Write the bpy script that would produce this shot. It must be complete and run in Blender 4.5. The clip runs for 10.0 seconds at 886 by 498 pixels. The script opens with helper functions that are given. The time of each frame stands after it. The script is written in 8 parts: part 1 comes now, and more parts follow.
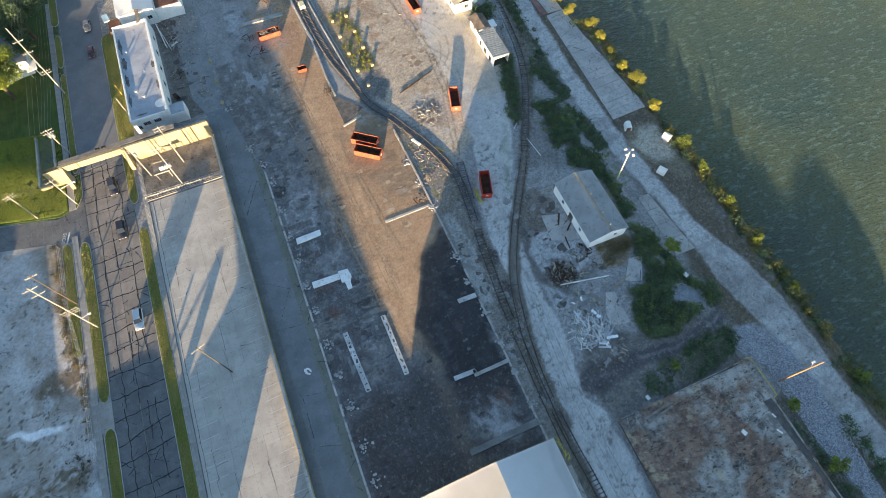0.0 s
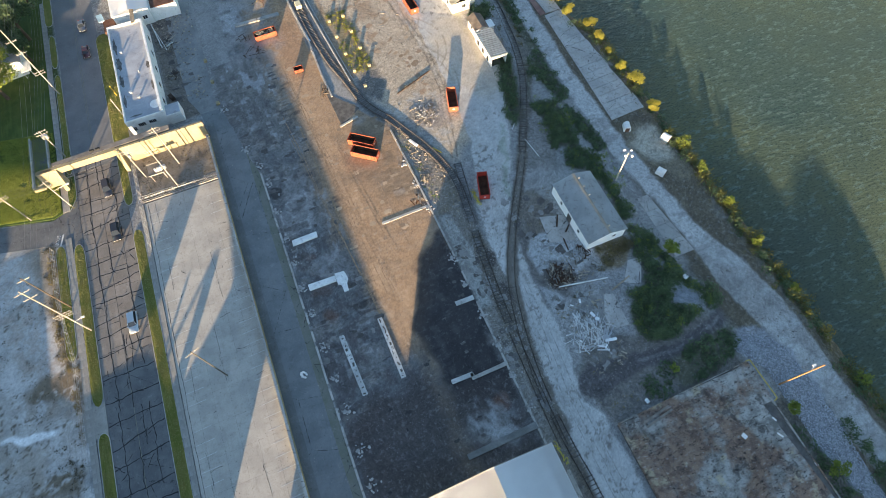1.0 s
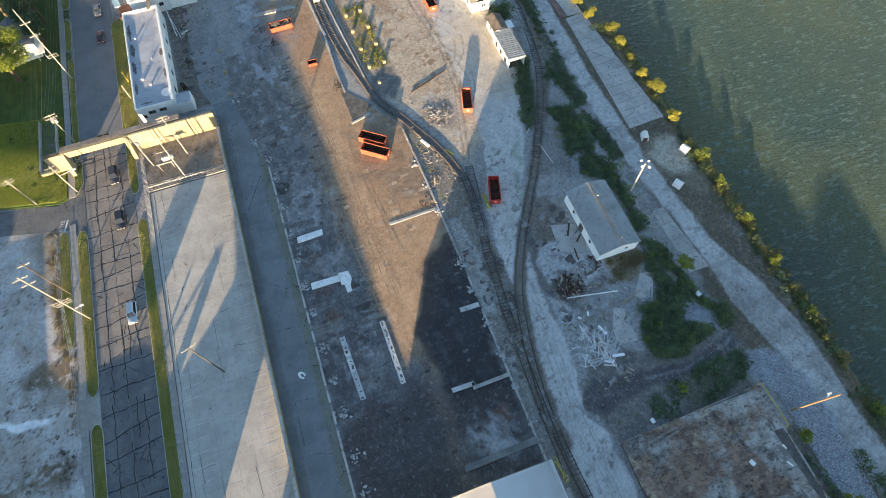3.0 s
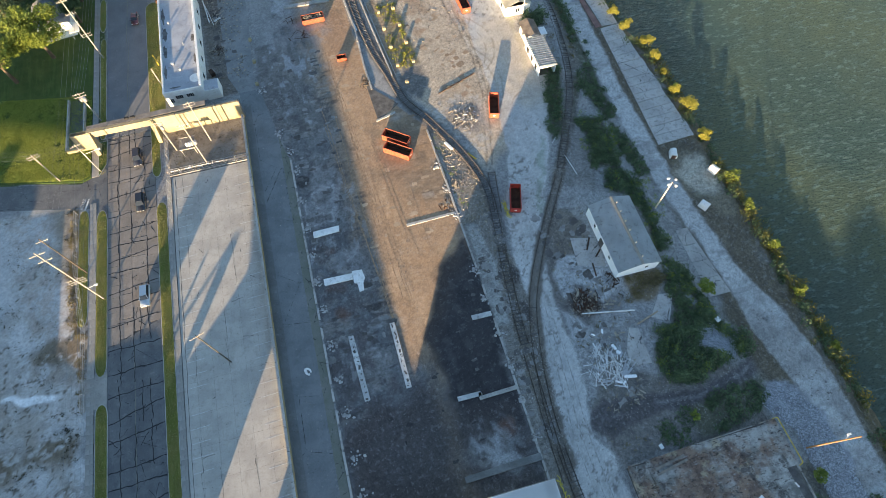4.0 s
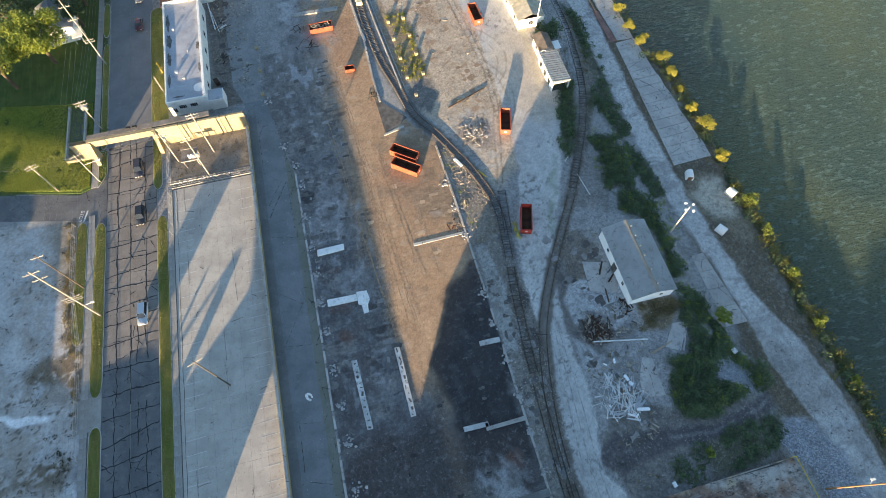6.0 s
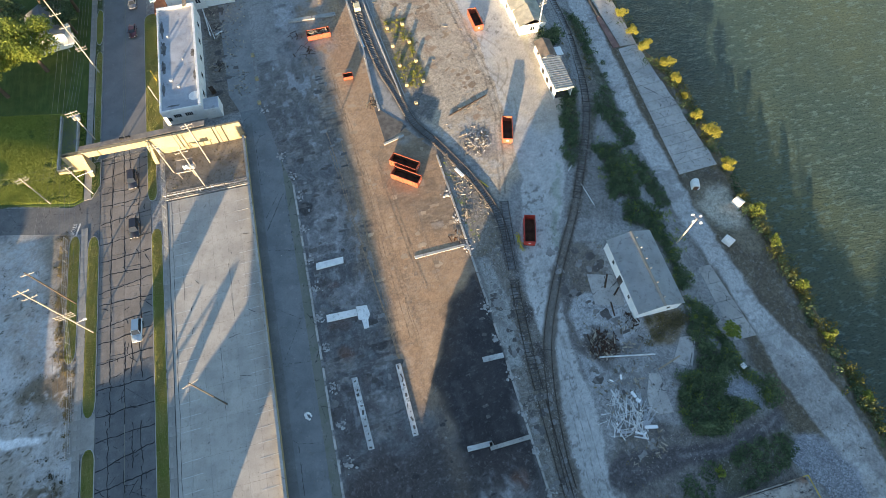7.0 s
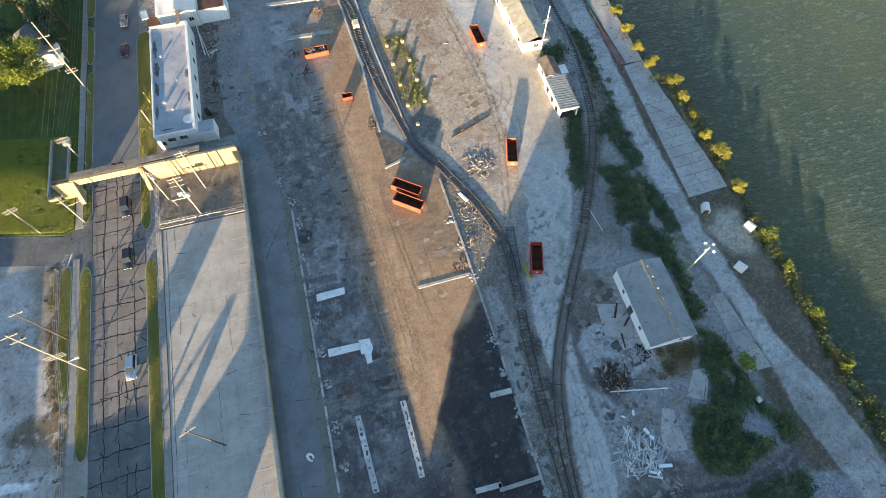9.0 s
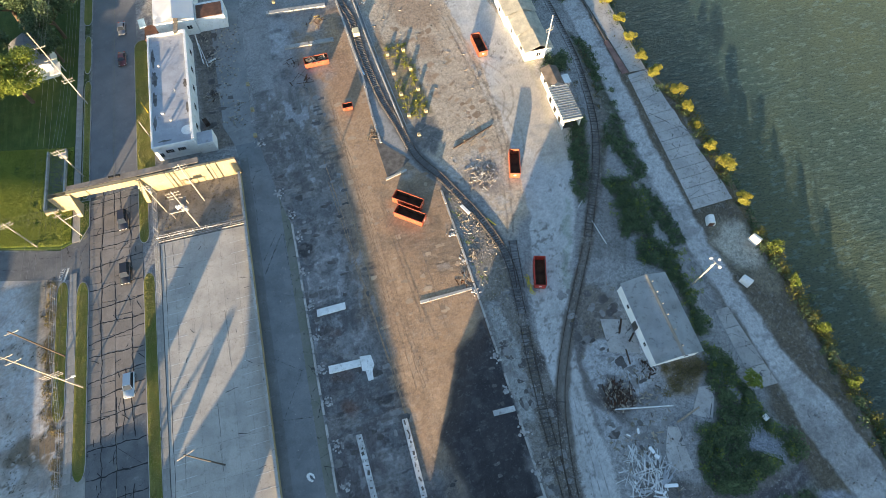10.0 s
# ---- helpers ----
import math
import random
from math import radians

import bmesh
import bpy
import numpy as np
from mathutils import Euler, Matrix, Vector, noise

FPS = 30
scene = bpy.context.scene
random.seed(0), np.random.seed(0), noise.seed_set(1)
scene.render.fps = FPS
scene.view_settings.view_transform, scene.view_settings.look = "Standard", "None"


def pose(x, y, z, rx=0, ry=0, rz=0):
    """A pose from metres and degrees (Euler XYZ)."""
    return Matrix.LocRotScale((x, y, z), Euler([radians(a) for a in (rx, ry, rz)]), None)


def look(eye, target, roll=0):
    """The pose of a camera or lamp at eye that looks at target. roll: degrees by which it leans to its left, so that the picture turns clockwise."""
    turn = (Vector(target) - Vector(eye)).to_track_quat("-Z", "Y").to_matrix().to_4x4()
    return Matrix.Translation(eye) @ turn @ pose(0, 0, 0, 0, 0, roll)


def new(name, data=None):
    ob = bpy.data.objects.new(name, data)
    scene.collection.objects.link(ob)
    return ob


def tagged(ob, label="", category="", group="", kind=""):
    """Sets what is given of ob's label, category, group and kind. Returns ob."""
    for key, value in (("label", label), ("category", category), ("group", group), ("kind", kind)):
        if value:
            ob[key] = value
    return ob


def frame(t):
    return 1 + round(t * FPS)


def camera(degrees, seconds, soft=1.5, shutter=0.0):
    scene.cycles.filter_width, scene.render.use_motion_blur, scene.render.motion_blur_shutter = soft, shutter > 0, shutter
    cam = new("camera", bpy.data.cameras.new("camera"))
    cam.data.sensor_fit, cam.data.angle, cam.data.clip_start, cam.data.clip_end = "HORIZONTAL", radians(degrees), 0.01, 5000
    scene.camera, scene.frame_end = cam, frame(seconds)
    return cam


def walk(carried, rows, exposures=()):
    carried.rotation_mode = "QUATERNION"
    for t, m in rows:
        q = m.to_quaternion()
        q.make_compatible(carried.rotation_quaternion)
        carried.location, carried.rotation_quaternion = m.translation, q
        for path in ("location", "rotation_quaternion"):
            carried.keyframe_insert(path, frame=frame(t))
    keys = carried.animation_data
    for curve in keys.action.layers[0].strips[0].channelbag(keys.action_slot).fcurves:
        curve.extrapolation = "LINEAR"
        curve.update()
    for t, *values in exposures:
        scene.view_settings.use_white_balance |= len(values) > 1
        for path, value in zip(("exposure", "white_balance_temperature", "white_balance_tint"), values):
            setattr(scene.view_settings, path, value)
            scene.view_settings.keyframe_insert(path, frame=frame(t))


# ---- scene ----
cam = camera(78.1, 10.0, soft=0.6)
PATH = [
    (0, (1.318, 0.735, 109.146), (16.638, 42.700, 19.680), -2.70),
    (0.5, (1.612, 1.030, 108.826), (16.995, 43.011, 19.378), -2.60),
    (1, (2.003, 1.376, 108.374), (17.460, 43.280, 18.903), -2.60),
    (1.5, (2.351, 1.699, 107.871), (17.899, 43.563, 18.396), -2.50),
    (2, (2.656, 2.108, 107.389), (18.361, 43.836, 17.878), -2.40),
    (2.5, (2.979, 2.660, 106.968), (18.141, 44.520, 17.426), -2.20),
    (4, (3.680, 4.739, 105.444), (14.712, 48.039, 15.982), -1.10),
    (4.5, (3.755, 5.728, 105.238), (14.494, 49.108, 15.779), -0.80),
    (5, (3.791, 6.989, 105.015), (14.502, 50.425, 15.580), -0.60),
    (5.5, (3.863, 8.650, 104.690), (14.423, 52.127, 15.257), -0.50),
    (7, (4.040, 14.133, 103.064), (15.072, 57.433, 13.603), -0.20),
    (7.5, (4.105, 16.038, 102.814), (15.232, 59.189, 13.292), -0.20),
    (8, (4.142, 17.900, 102.707), (15.493, 60.935, 13.157), -0.00),
    (8.5, (4.187, 19.689, 102.697), (15.675, 62.665, 13.137), 0.00),
    (9, (4.310, 21.461, 102.683), (15.889, 64.398, 13.115), 0.10),
    (9.5, (4.493, 23.197, 102.707), (16.141, 66.041, 13.103), 0.20),
    (10, (4.698, 24.956, 102.754), (16.330, 67.653, 13.079), 0.20),
]
walk(cam, [(t, look(eye, target, roll)) for t, eye, target, roll in PATH])

# ---- world ----
AZ = Vector((0.454, 0.891, 0.0)).normalized()      # the way the shadows fall
SIDE = Vector((AZ.y, -AZ.x, 0.0))
ELEV = radians(5.5)

world = bpy.data.worlds.new("sky")
scene.world = world
world.use_nodes = True
wn = world.node_tree.nodes
sky = wn.new("ShaderNodeTexSky")
sky.sky_type = 'NISHITA'
sky.sun_disc = False
sky.sun_elevation = radians(9.0)
sky.sun_rotation = math.atan2(-AZ.x, -AZ.y)
sky.air_density, sky.dust_density, sky.ozone_density = 1.0, 0.3, 2.0
wn["Background"].inputs["Strength"].default_value = 0.085
world.node_tree.links.new(sky.outputs["Color"], wn["Background"].inputs["Color"])

sun_data = bpy.data.lights.new("sun", 'SUN')
sun_data.energy, sun_data.angle, sun_data.color = 5.0, radians(0.3), (1.0, 0.74, 0.45)
sun = new("sun", sun_data)
sun.matrix_world = look((0, 0, 0), tuple(AZ * math.cos(ELEV) - Vector((0, 0, math.sin(ELEV)))))
scene.view_settings.exposure = 2.34

# ---- mesh helpers ----
def box(bm, c, s, rz=0.0, m=None):
    """A box of size s round c, turned rz degrees about z."""
    mat = Matrix.Translation(c) @ Matrix.Rotation(radians(rz), 4, 'Z') @ Matrix.Diagonal((*s, 1))
    if m is not None:
        mat = m @ mat
    return bmesh.ops.create_cube(bm, size=1.0, matrix=mat)["verts"]


def prism(bm, pts, z0, z1):
    """An upright prism over the outline pts; z0 and z1 are numbers or functions of (x, y)."""
    f0 = z0 if callable(z0) else (lambda x, y: z0)
    f1 = z1 if callable(z1) else (lambda x, y: z1)
    lo = [bm.verts.new((x, y, f0(x, y))) for x, y in pts]
    hi = [bm.verts.new((x, y, f1(x, y))) for x, y in pts]
    n = len(pts)
    bm.faces.new(hi)
    bm.faces.new(lo[::-1])
    for i in range(n):
        bm.faces.new((lo[i], lo[(i + 1) % n], hi[(i + 1) % n], hi[i]))


def rod(bm, a, b, r0, r1=None, seg=8):
    """A tapered rod from a to b."""
    a, b = Vector(a), Vector(b)
    d = b - a
    if d.length < 1e-6:
        return
    m = Matrix.Translation((a + b) / 2) @ d.to_track_quat('Z', 'Y').to_matrix().to_4x4()
    bmesh.ops.create_cone(bm, cap_ends=True, segments=seg, radius1=r0, radius2=r0 if r1 is None else r1, depth=d.length, matrix=m)


def bar(bm, a, b, w, h):
    """A square bar from a to b, w wide and h high."""
    a, b = Vector(a), Vector(b)
    d = b - a
    m = Matrix.Translation((a + b) / 2) @ d.to_track_quat('X', 'Z').to_matrix().to_4x4() @ Matrix.Diagonal((d.length, w, h, 1))
    bmesh.ops.create_cube(bm, size=1.0, matrix=m)


def bevel(bm, w, seg=1):
    bmesh.ops.bevel(bm, geom=list(bm.edges), offset=w, segments=seg, affect='EDGES', clamp_overlap=True)


def finish(bm, name, material, smooth=False):
    bmesh.ops.recalc_face_normals(bm, faces=bm.faces)
    me = bpy.data.meshes.new(name)
    bm.to_mesh(me)
    bm.free()
    me.materials.append(material)
    if smooth:
        me.polygons.foreach_set("use_smooth", [True] * len(me.polygons))
    return me


def part(name, bm, material, parent=None, label="", smooth=False):
    ob = new(name, finish(bm, name, material, smooth))
    if parent is not None:
        ob.parent = parent
    if label:
        tagged(ob, label)
    return ob


def thing(name, label, category, group="", kind="", at=(0, 0, 0), rz=0.0):
    ob = new(name)
    ob.empty_display_size = 0.3
    ob.location = at
    ob.rotation_euler = (0, 0, radians(rz))
    return tagged(ob, label, category, group, kind)


def solid(name, bm, material, label, category, group="", kind="", smooth=False):
    return tagged(part(name, bm, material, None, "", smooth), label, category, group, kind)


GRIDS = {}


def lattice(seed, n=64):
    """A table of random numbers, made once for each seed."""
    if seed not in GRIDS:
        GRIDS[seed] = np.random.RandomState(seed).rand(n, n)
    return GRIDS[seed]


def vnoise(x, y, size, seed):
    """Smooth value noise in 0..1 over arrays x, y."""
    g = lattice(seed)
    u, v = np.asarray(x, float) / size, np.asarray(y, float) / size
    i, j = np.floor(u).astype(int), np.floor(v).astype(int)
    a, b = u - i, v - j
    a, b = a * a * (3 - 2 * a), b * b * (3 - 2 * b)
    q = lambda p, r: g[p % 64, r % 64]
    return (q(i, j) * (1 - a) + q(i + 1, j) * a) * (1 - b) + (q(i, j + 1) * (1 - a) + q(i + 1, j + 1) * a) * b


def fnoise(x, y, size, seed):
    return 0.5 * vnoise(x, y, size, seed) + 0.3 * vnoise(x, y, size / 2.1, seed + 1) + 0.2 * vnoise(x, y, size / 4.3, seed + 2)


def smooth01(v):
    v = np.clip(v, 0, 1)
    return v * v * (3 - 2 * v)


def in_poly(x, y, pts):
    inside = np.zeros(np.shape(x), bool)
    n = len(pts)
    for k in range(n):
        (x0, y0), (x1, y1) = pts[k], pts[(k + 1) % n]
        cond = ((y0 > y) != (y1 > y)) & (x < (x1 - x0) * (y - y0) / (y1 - y0 + 1e-12) + x0)
        inside ^= cond
    return inside


def edge_dist(x, y, pts, closed=True):
    """Distance to the outline or line pts."""
    d = np.full(np.shape(x), 1e9)
    n = len(pts)
    for k in range(n if closed else n - 1):
        (x0, y0), (x1, y1) = pts[k][:2], pts[(k + 1) % n][:2]
        dx, dy = x1 - x0, y1 - y0
        t = np.clip(((x - x0) * dx + (y - y0) * dy) / (dx * dx + dy * dy + 1e-12), 0, 1)
        d = np.minimum(d, np.hypot(x - x0 - t * dx, y - y0 - t * dy))
    return d


def poly_w(x, y, pts, soft):
    """1 inside the outline, 0 outside, over a soft edge."""
    d = edge_dist(x, y, pts)
    d = np.where(in_poly(x, y, pts), d, -d)
    return smooth01(0.5 + d / (2 * soft))


def line_w(x, y, pts, soft):
    """1 on a line of points (x, y, width), fading over soft."""
    out = np.zeros(np.shape(x))
    for (x0, y0, w0), (x1, y1, w1) in zip(pts, pts[1:]):
        dx, dy = x1 - x0, y1 - y0
        t = np.clip(((x - x0) * dx + (y - y0) * dy) / (dx * dx + dy * dy), 0, 1)
        d = np.hypot(x - x0 - t * dx, y - y0 - t * dy)
        w = (w0 + (w1 - w0) * t) / 2
        out = np.maximum(out, smooth01(0.5 + (w - d) / (2 * soft)))
    return out


def blob_w(x, y, cx, cy, rx, ry, soft=0.5):
    r = np.hypot((x - cx) / rx, (y - cy) / ry)
    return smooth01((1 + soft / 2 - r) / soft)


def ground_z(x, y):
    """Height of the ground: level yard, a step down to the river track, the bank, the river bed."""
    x, y = np.asarray(x, float), np.asarray(y, float)
    s = -4.3 * smooth01((y - 96) / 16) + 1.0 * (fnoise(x, y, 14, 70) - 0.5) * smooth01((x - 78) / 4)
    z = -1.2 * smooth01((x - 61) / 8)
    z = z - 4.6 * smooth01((x - s - 82.0) / 11.0)
    z = z + (fnoise(x, y, 3.0, 71) - 0.5) * 0.5 * smooth01((x - s - 81.5) / 3)
    east = smooth01((x - 38) / 4) * (1 - smooth01((x - 78) / 2))
    return z + east * (fnoise(x, y, 5.0, 77) - 0.5) * 0.16


def gz(x, y):
    return float(ground_z(np.array([x]), np.array([y]))[0])


# ---- materials ----
class Nodes:
    """Short hand for building node materials."""
    def __init__(self, name):
        self.mat = bpy.data.materials.new(name)
        self.mat.use_nodes = True
        self.t = self.mat.node_tree
        self.out = self.t.nodes["Material Output"]
        self.b = self.t.nodes["Principled BSDF"]
        self.co = self.t.nodes.new("ShaderNodeTexCoord").outputs["Object"]

    def put(self, sock, v):
        if isinstance(v, bpy.types.NodeSocket):
            self.t.links.new(v, sock)
        elif isinstance(v, tuple) and len(v) == 3 and sock.type == 'RGBA':
            sock.default_value = (*v, 1)
        else:
            sock.default_value = v

    def noise(self, scale, detail=4.0, rough=0.6, stretch=None):
        n = self.t.nodes.new("ShaderNodeTexNoise")
        co = self.co
        if stretch:
            m = self.t.nodes.new("ShaderNodeMapping")
            m.inputs["Scale"].default_value = stretch
            self.t.links.new(co, m.inputs["Vector"])
            co = m.outputs["Vector"]
        self.t.links.new(co, n.inputs["Vector"])
        n.inputs["Scale"].default_value, n.inputs["Detail"].default_value, n.inputs["Roughness"].default_value = scale, detail, rough
        return n.outputs["Fac"]

    def cells(self, scale, feature='F1', rand=1.0):
        n = self.t.nodes.new("ShaderNodeTexVoronoi")
        n.feature = feature
        self.t.links.new(self.co, n.inputs["Vector"])
        n.inputs["Scale"].default_value = scale
        n.inputs["Randomness"].default_value = rand
        return n.outputs["Color"] if feature == 'COLOR' else n.outputs["Distance"]

    def math(self, op, a, b=0.0, clamp=False):
        n = self.t.nodes.new("ShaderNodeMath")
        n.operation, n.use_clamp = op, clamp
        self.put(n.inputs[0], a)
        self.put(n.inputs[1], b)
        return n.outputs[0]

    def step(self, v, lo, hi):
        n = self.t.nodes.new("ShaderNodeMapRange")
        n.interpolation_type = 'SMOOTHSTEP'
        self.put(n.inputs["Value"], v)
        n.inputs["From Min"].default_value, n.inputs["From Max"].default_value = lo, hi
        return n.outputs["Result"]

    def mix(self, fac, a, b, mode='MIX'):
        n = self.t.nodes.new("ShaderNodeMix")
        n.data_type, n.blend_type = 'RGBA', mode
        self.put(n.inputs["Factor"], fac)
        self.put(n.inputs[6], a)
        self.put(n.inputs[7], b)
        return n.outputs[2]

    def attr(self, name):
        n = self.t.nodes.new("ShaderNodeAttribute")
        n.attribute_name = name
        return n.outputs["Color"]

    def random(self):
        return self.t.nodes.new("ShaderNodeObjectInfo").outputs["Random"]

    def island(self):
        return self.t.nodes.new("ShaderNodeNewGeometry").outputs["Random Per Island"]

    def bump(self, height, strength=0.3, dist=0.05):
        n = self.t.nodes.new("ShaderNodeBump")
        n.inputs["Strength"].default_value, n.inputs["Distance"].default_value = strength, dist
        self.put(n.inputs["Height"], height)
        self.t.links.new(n.outputs["Normal"], self.b.inputs["Normal"])

    def set(self, color, rough=0.85, metal=0.0, spec=0.3):
        self.put(self.b.inputs["Base Color"], color)
        self.put(self.b.inputs["Roughness"], rough)
        self.put(self.b.inputs["Metallic"], metal)
        self.b.inputs["Specular IOR Level"].default_value = spec
        return self.mat


def plain(name, c, rough=0.7, metal=0.0, var=0.25, big=0.6, small=8.0, bump=0.15, spec=0.3, per=0.0, dirt=None):
    """A surface of one colour with variation at two scales and a fine relief."""
    n = Nodes(name)
    lo = tuple(v * (1 - var) for v in c)
    hi = tuple(min(1, v * (1 + var)) for v in c)
    col = n.mix(n.step(n.noise(big, 5), 0.3, 0.7), lo, hi)
    fine = n.noise(small, 6, 0.7)
    col = n.mix(n.math('MULTIPLY', n.step(fine, 0.35, 0.75), 0.5), col, tuple(v * (1 - 1.2 * var) for v in c))
    if dirt:
        col = n.mix(n.math('MULTIPLY', n.step(n.noise(big * 2.3, 6, 0.7), 0.52, 0.72), 0.8), col, dirt)
    if per:
        v = n.math('ADD', n.math('MULTIPLY', n.random(), per), 1 - per / 2)
        g = n.t.nodes.new("ShaderNodeCombineColor")
        for k in range(3):
            n.put(g.inputs[k], v)
        col = n.mix(1.0, col, g.outputs[0], 'MULTIPLY')
    n.bump(fine, bump, 0.03)
    return n.set(col, rough, metal, spec)


def leafy(name, c, c2, spread=0.5):
    """Leaves whose tint differs from leaf to leaf and clump to clump; light passes through in part."""
    n = Nodes(name)
    col = n.mix(n.island(), c, c2)
    col = n.mix(n.math('MULTIPLY', n.step(n.noise(0.5, 3), 0.35, 0.65), spread), col, tuple(v * 0.45 for v in c))
    m = n.set(col, 0.6, 0.0, 0.25)
    tr = n.t.nodes.new("ShaderNodeBsdfTranslucent")
    n.put(tr.inputs["Color"], col)
    mx = n.t.nodes.new("ShaderNodeMixShader")
    mx.inputs[0].default_value = 0.3
    n.t.links.new(n.b.outputs[0], mx.inputs[1])
    n.t.links.new(tr.outputs[0], mx.inputs[2])
    n.t.links.new(mx.outputs[0], n.out.inputs["Surface"])
    return m


def ground_material():
    n = Nodes("ground_soil")
    col = n.attr("albedo")
    grain = n.attr("grain")
    fine = n.noise(1.5, 10, 0.78)
    grit = n.noise(7.0, 8, 0.8)
    tone = n.math('ADD', n.math('MULTIPLY', n.step(fine, 0.36, 0.64), 0.7), n.math('MULTIPLY', n.step(grit, 0.36, 0.64), 0.8))
    shade = n.t.nodes.new("ShaderNodeCombineColor")
    for k in range(3):
        n.put(shade.inputs[k], n.math('ADD', n.math('MULTIPLY', n.math('SUBTRACT', tone, 0.74), grain), 1.0))
    col = n.mix(1.0, col, shade.outputs[0], 'MULTIPLY')
    col = n.mix(n.math('MULTIPLY', n.step(fine, 0.5, 0.7), n.math('MULTIPLY', grain, 0.45)), col, n.mix(0.55, col, (0.04, 0.038, 0.035)))
    col = n.mix(n.math('MULTIPLY', n.step(fine, 0.46, 0.3), 0.35), col, n.mix(0.35, col, (0.62, 0.6, 0.57)))
    col = n.mix(n.math('MULTIPLY', n.step(grit, 0.58, 0.72), n.math('MULTIPLY', grain, 0.5)), col, n.mix(0.6, col, (0.03, 0.028, 0.026)))
    col = n.mix(n.math('MULTIPLY', n.step(grit, 0.4, 0.28), n.math('MULTIPLY', grain, 0.4)), col, n.mix(0.4, col, (0.7, 0.68, 0.65)))
    patch = n.noise(0.42, 12, 0.72)
    col = n.mix(n.math('MULTIPLY', n.step(patch, 0.545, 0.565), n.math('MULTIPLY', grain, 0.42)), col, n.mix(0.55, col, (0.05, 0.047, 0.045)))
    crust = n.noise(0.95, 12, 0.75)
    col = n.mix(n.math('MULTIPLY', n.step(crust, 0.44, 0.42), n.math('MULTIPLY', grain, 0.4)), col, n.mix(0.35, col, (0.6, 0.59, 0.57)))
    col = n.mix(n.math('MULTIPLY', n.step(crust, 0.6, 0.62), n.math('MULTIPLY', grain, 0.6)), col, n.mix(0.5, col, (0.035, 0.033, 0.03)))
    # scattered dark and pale crumbs, thicker where the crust is broken
    for scale, size, c, lo in ((1.7, 0.15, (0.02, 0.018, 0.016), 0.5), (2.7, 0.17, (0.035, 0.03, 0.027), 0.46), (2.3, 0.12, (0.7, 0.69, 0.66), 0.52)):
        bit = n.math('MULTIPLY', n.step(n.cells(scale), size, size * 0.7), n.step(n.noise(0.3 * scale, 6, 0.7), lo, lo + 0.06))
        col = n.mix(n.math('MULTIPLY', bit, n.math('MULTIPLY', grain, 0.75)), col, n.mix(0.75, col, c))
    # scuffs and drag marks
    scuff = n.noise(0.9, 8, 0.72, (1.5, 0.9, 1.0))
    col = n.mix(n.math('MULTIPLY', n.step(scuff, 0.58, 0.63), n.math('MULTIPLY', grain, 0.4)), col, n.mix(0.5, col, (0.03, 0.028, 0.026)))
    col = n.mix(n.math('MULTIPLY', n.step(scuff, 0.4, 0.36), n.math('MULTIPLY', grain, 0.35)), col, n.mix(0.4, col, (0.62, 0.6, 0.57)))
    stones = n.cells(3.2)
    col = n.mix(n.math('MULTIPLY', n.step(stones, 0.1, 0.06), n.math('MULTIPLY', grain, 0.22)), col, n.mix(0.5, col, (0.5, 0.49, 0.47)))
    n.bump(n.math('ADD', fine, n.math('MULTIPLY', grit, 0.5)), 0.6, 0.14)
    return n.set(col, 0.95, 0.0, 0.15)


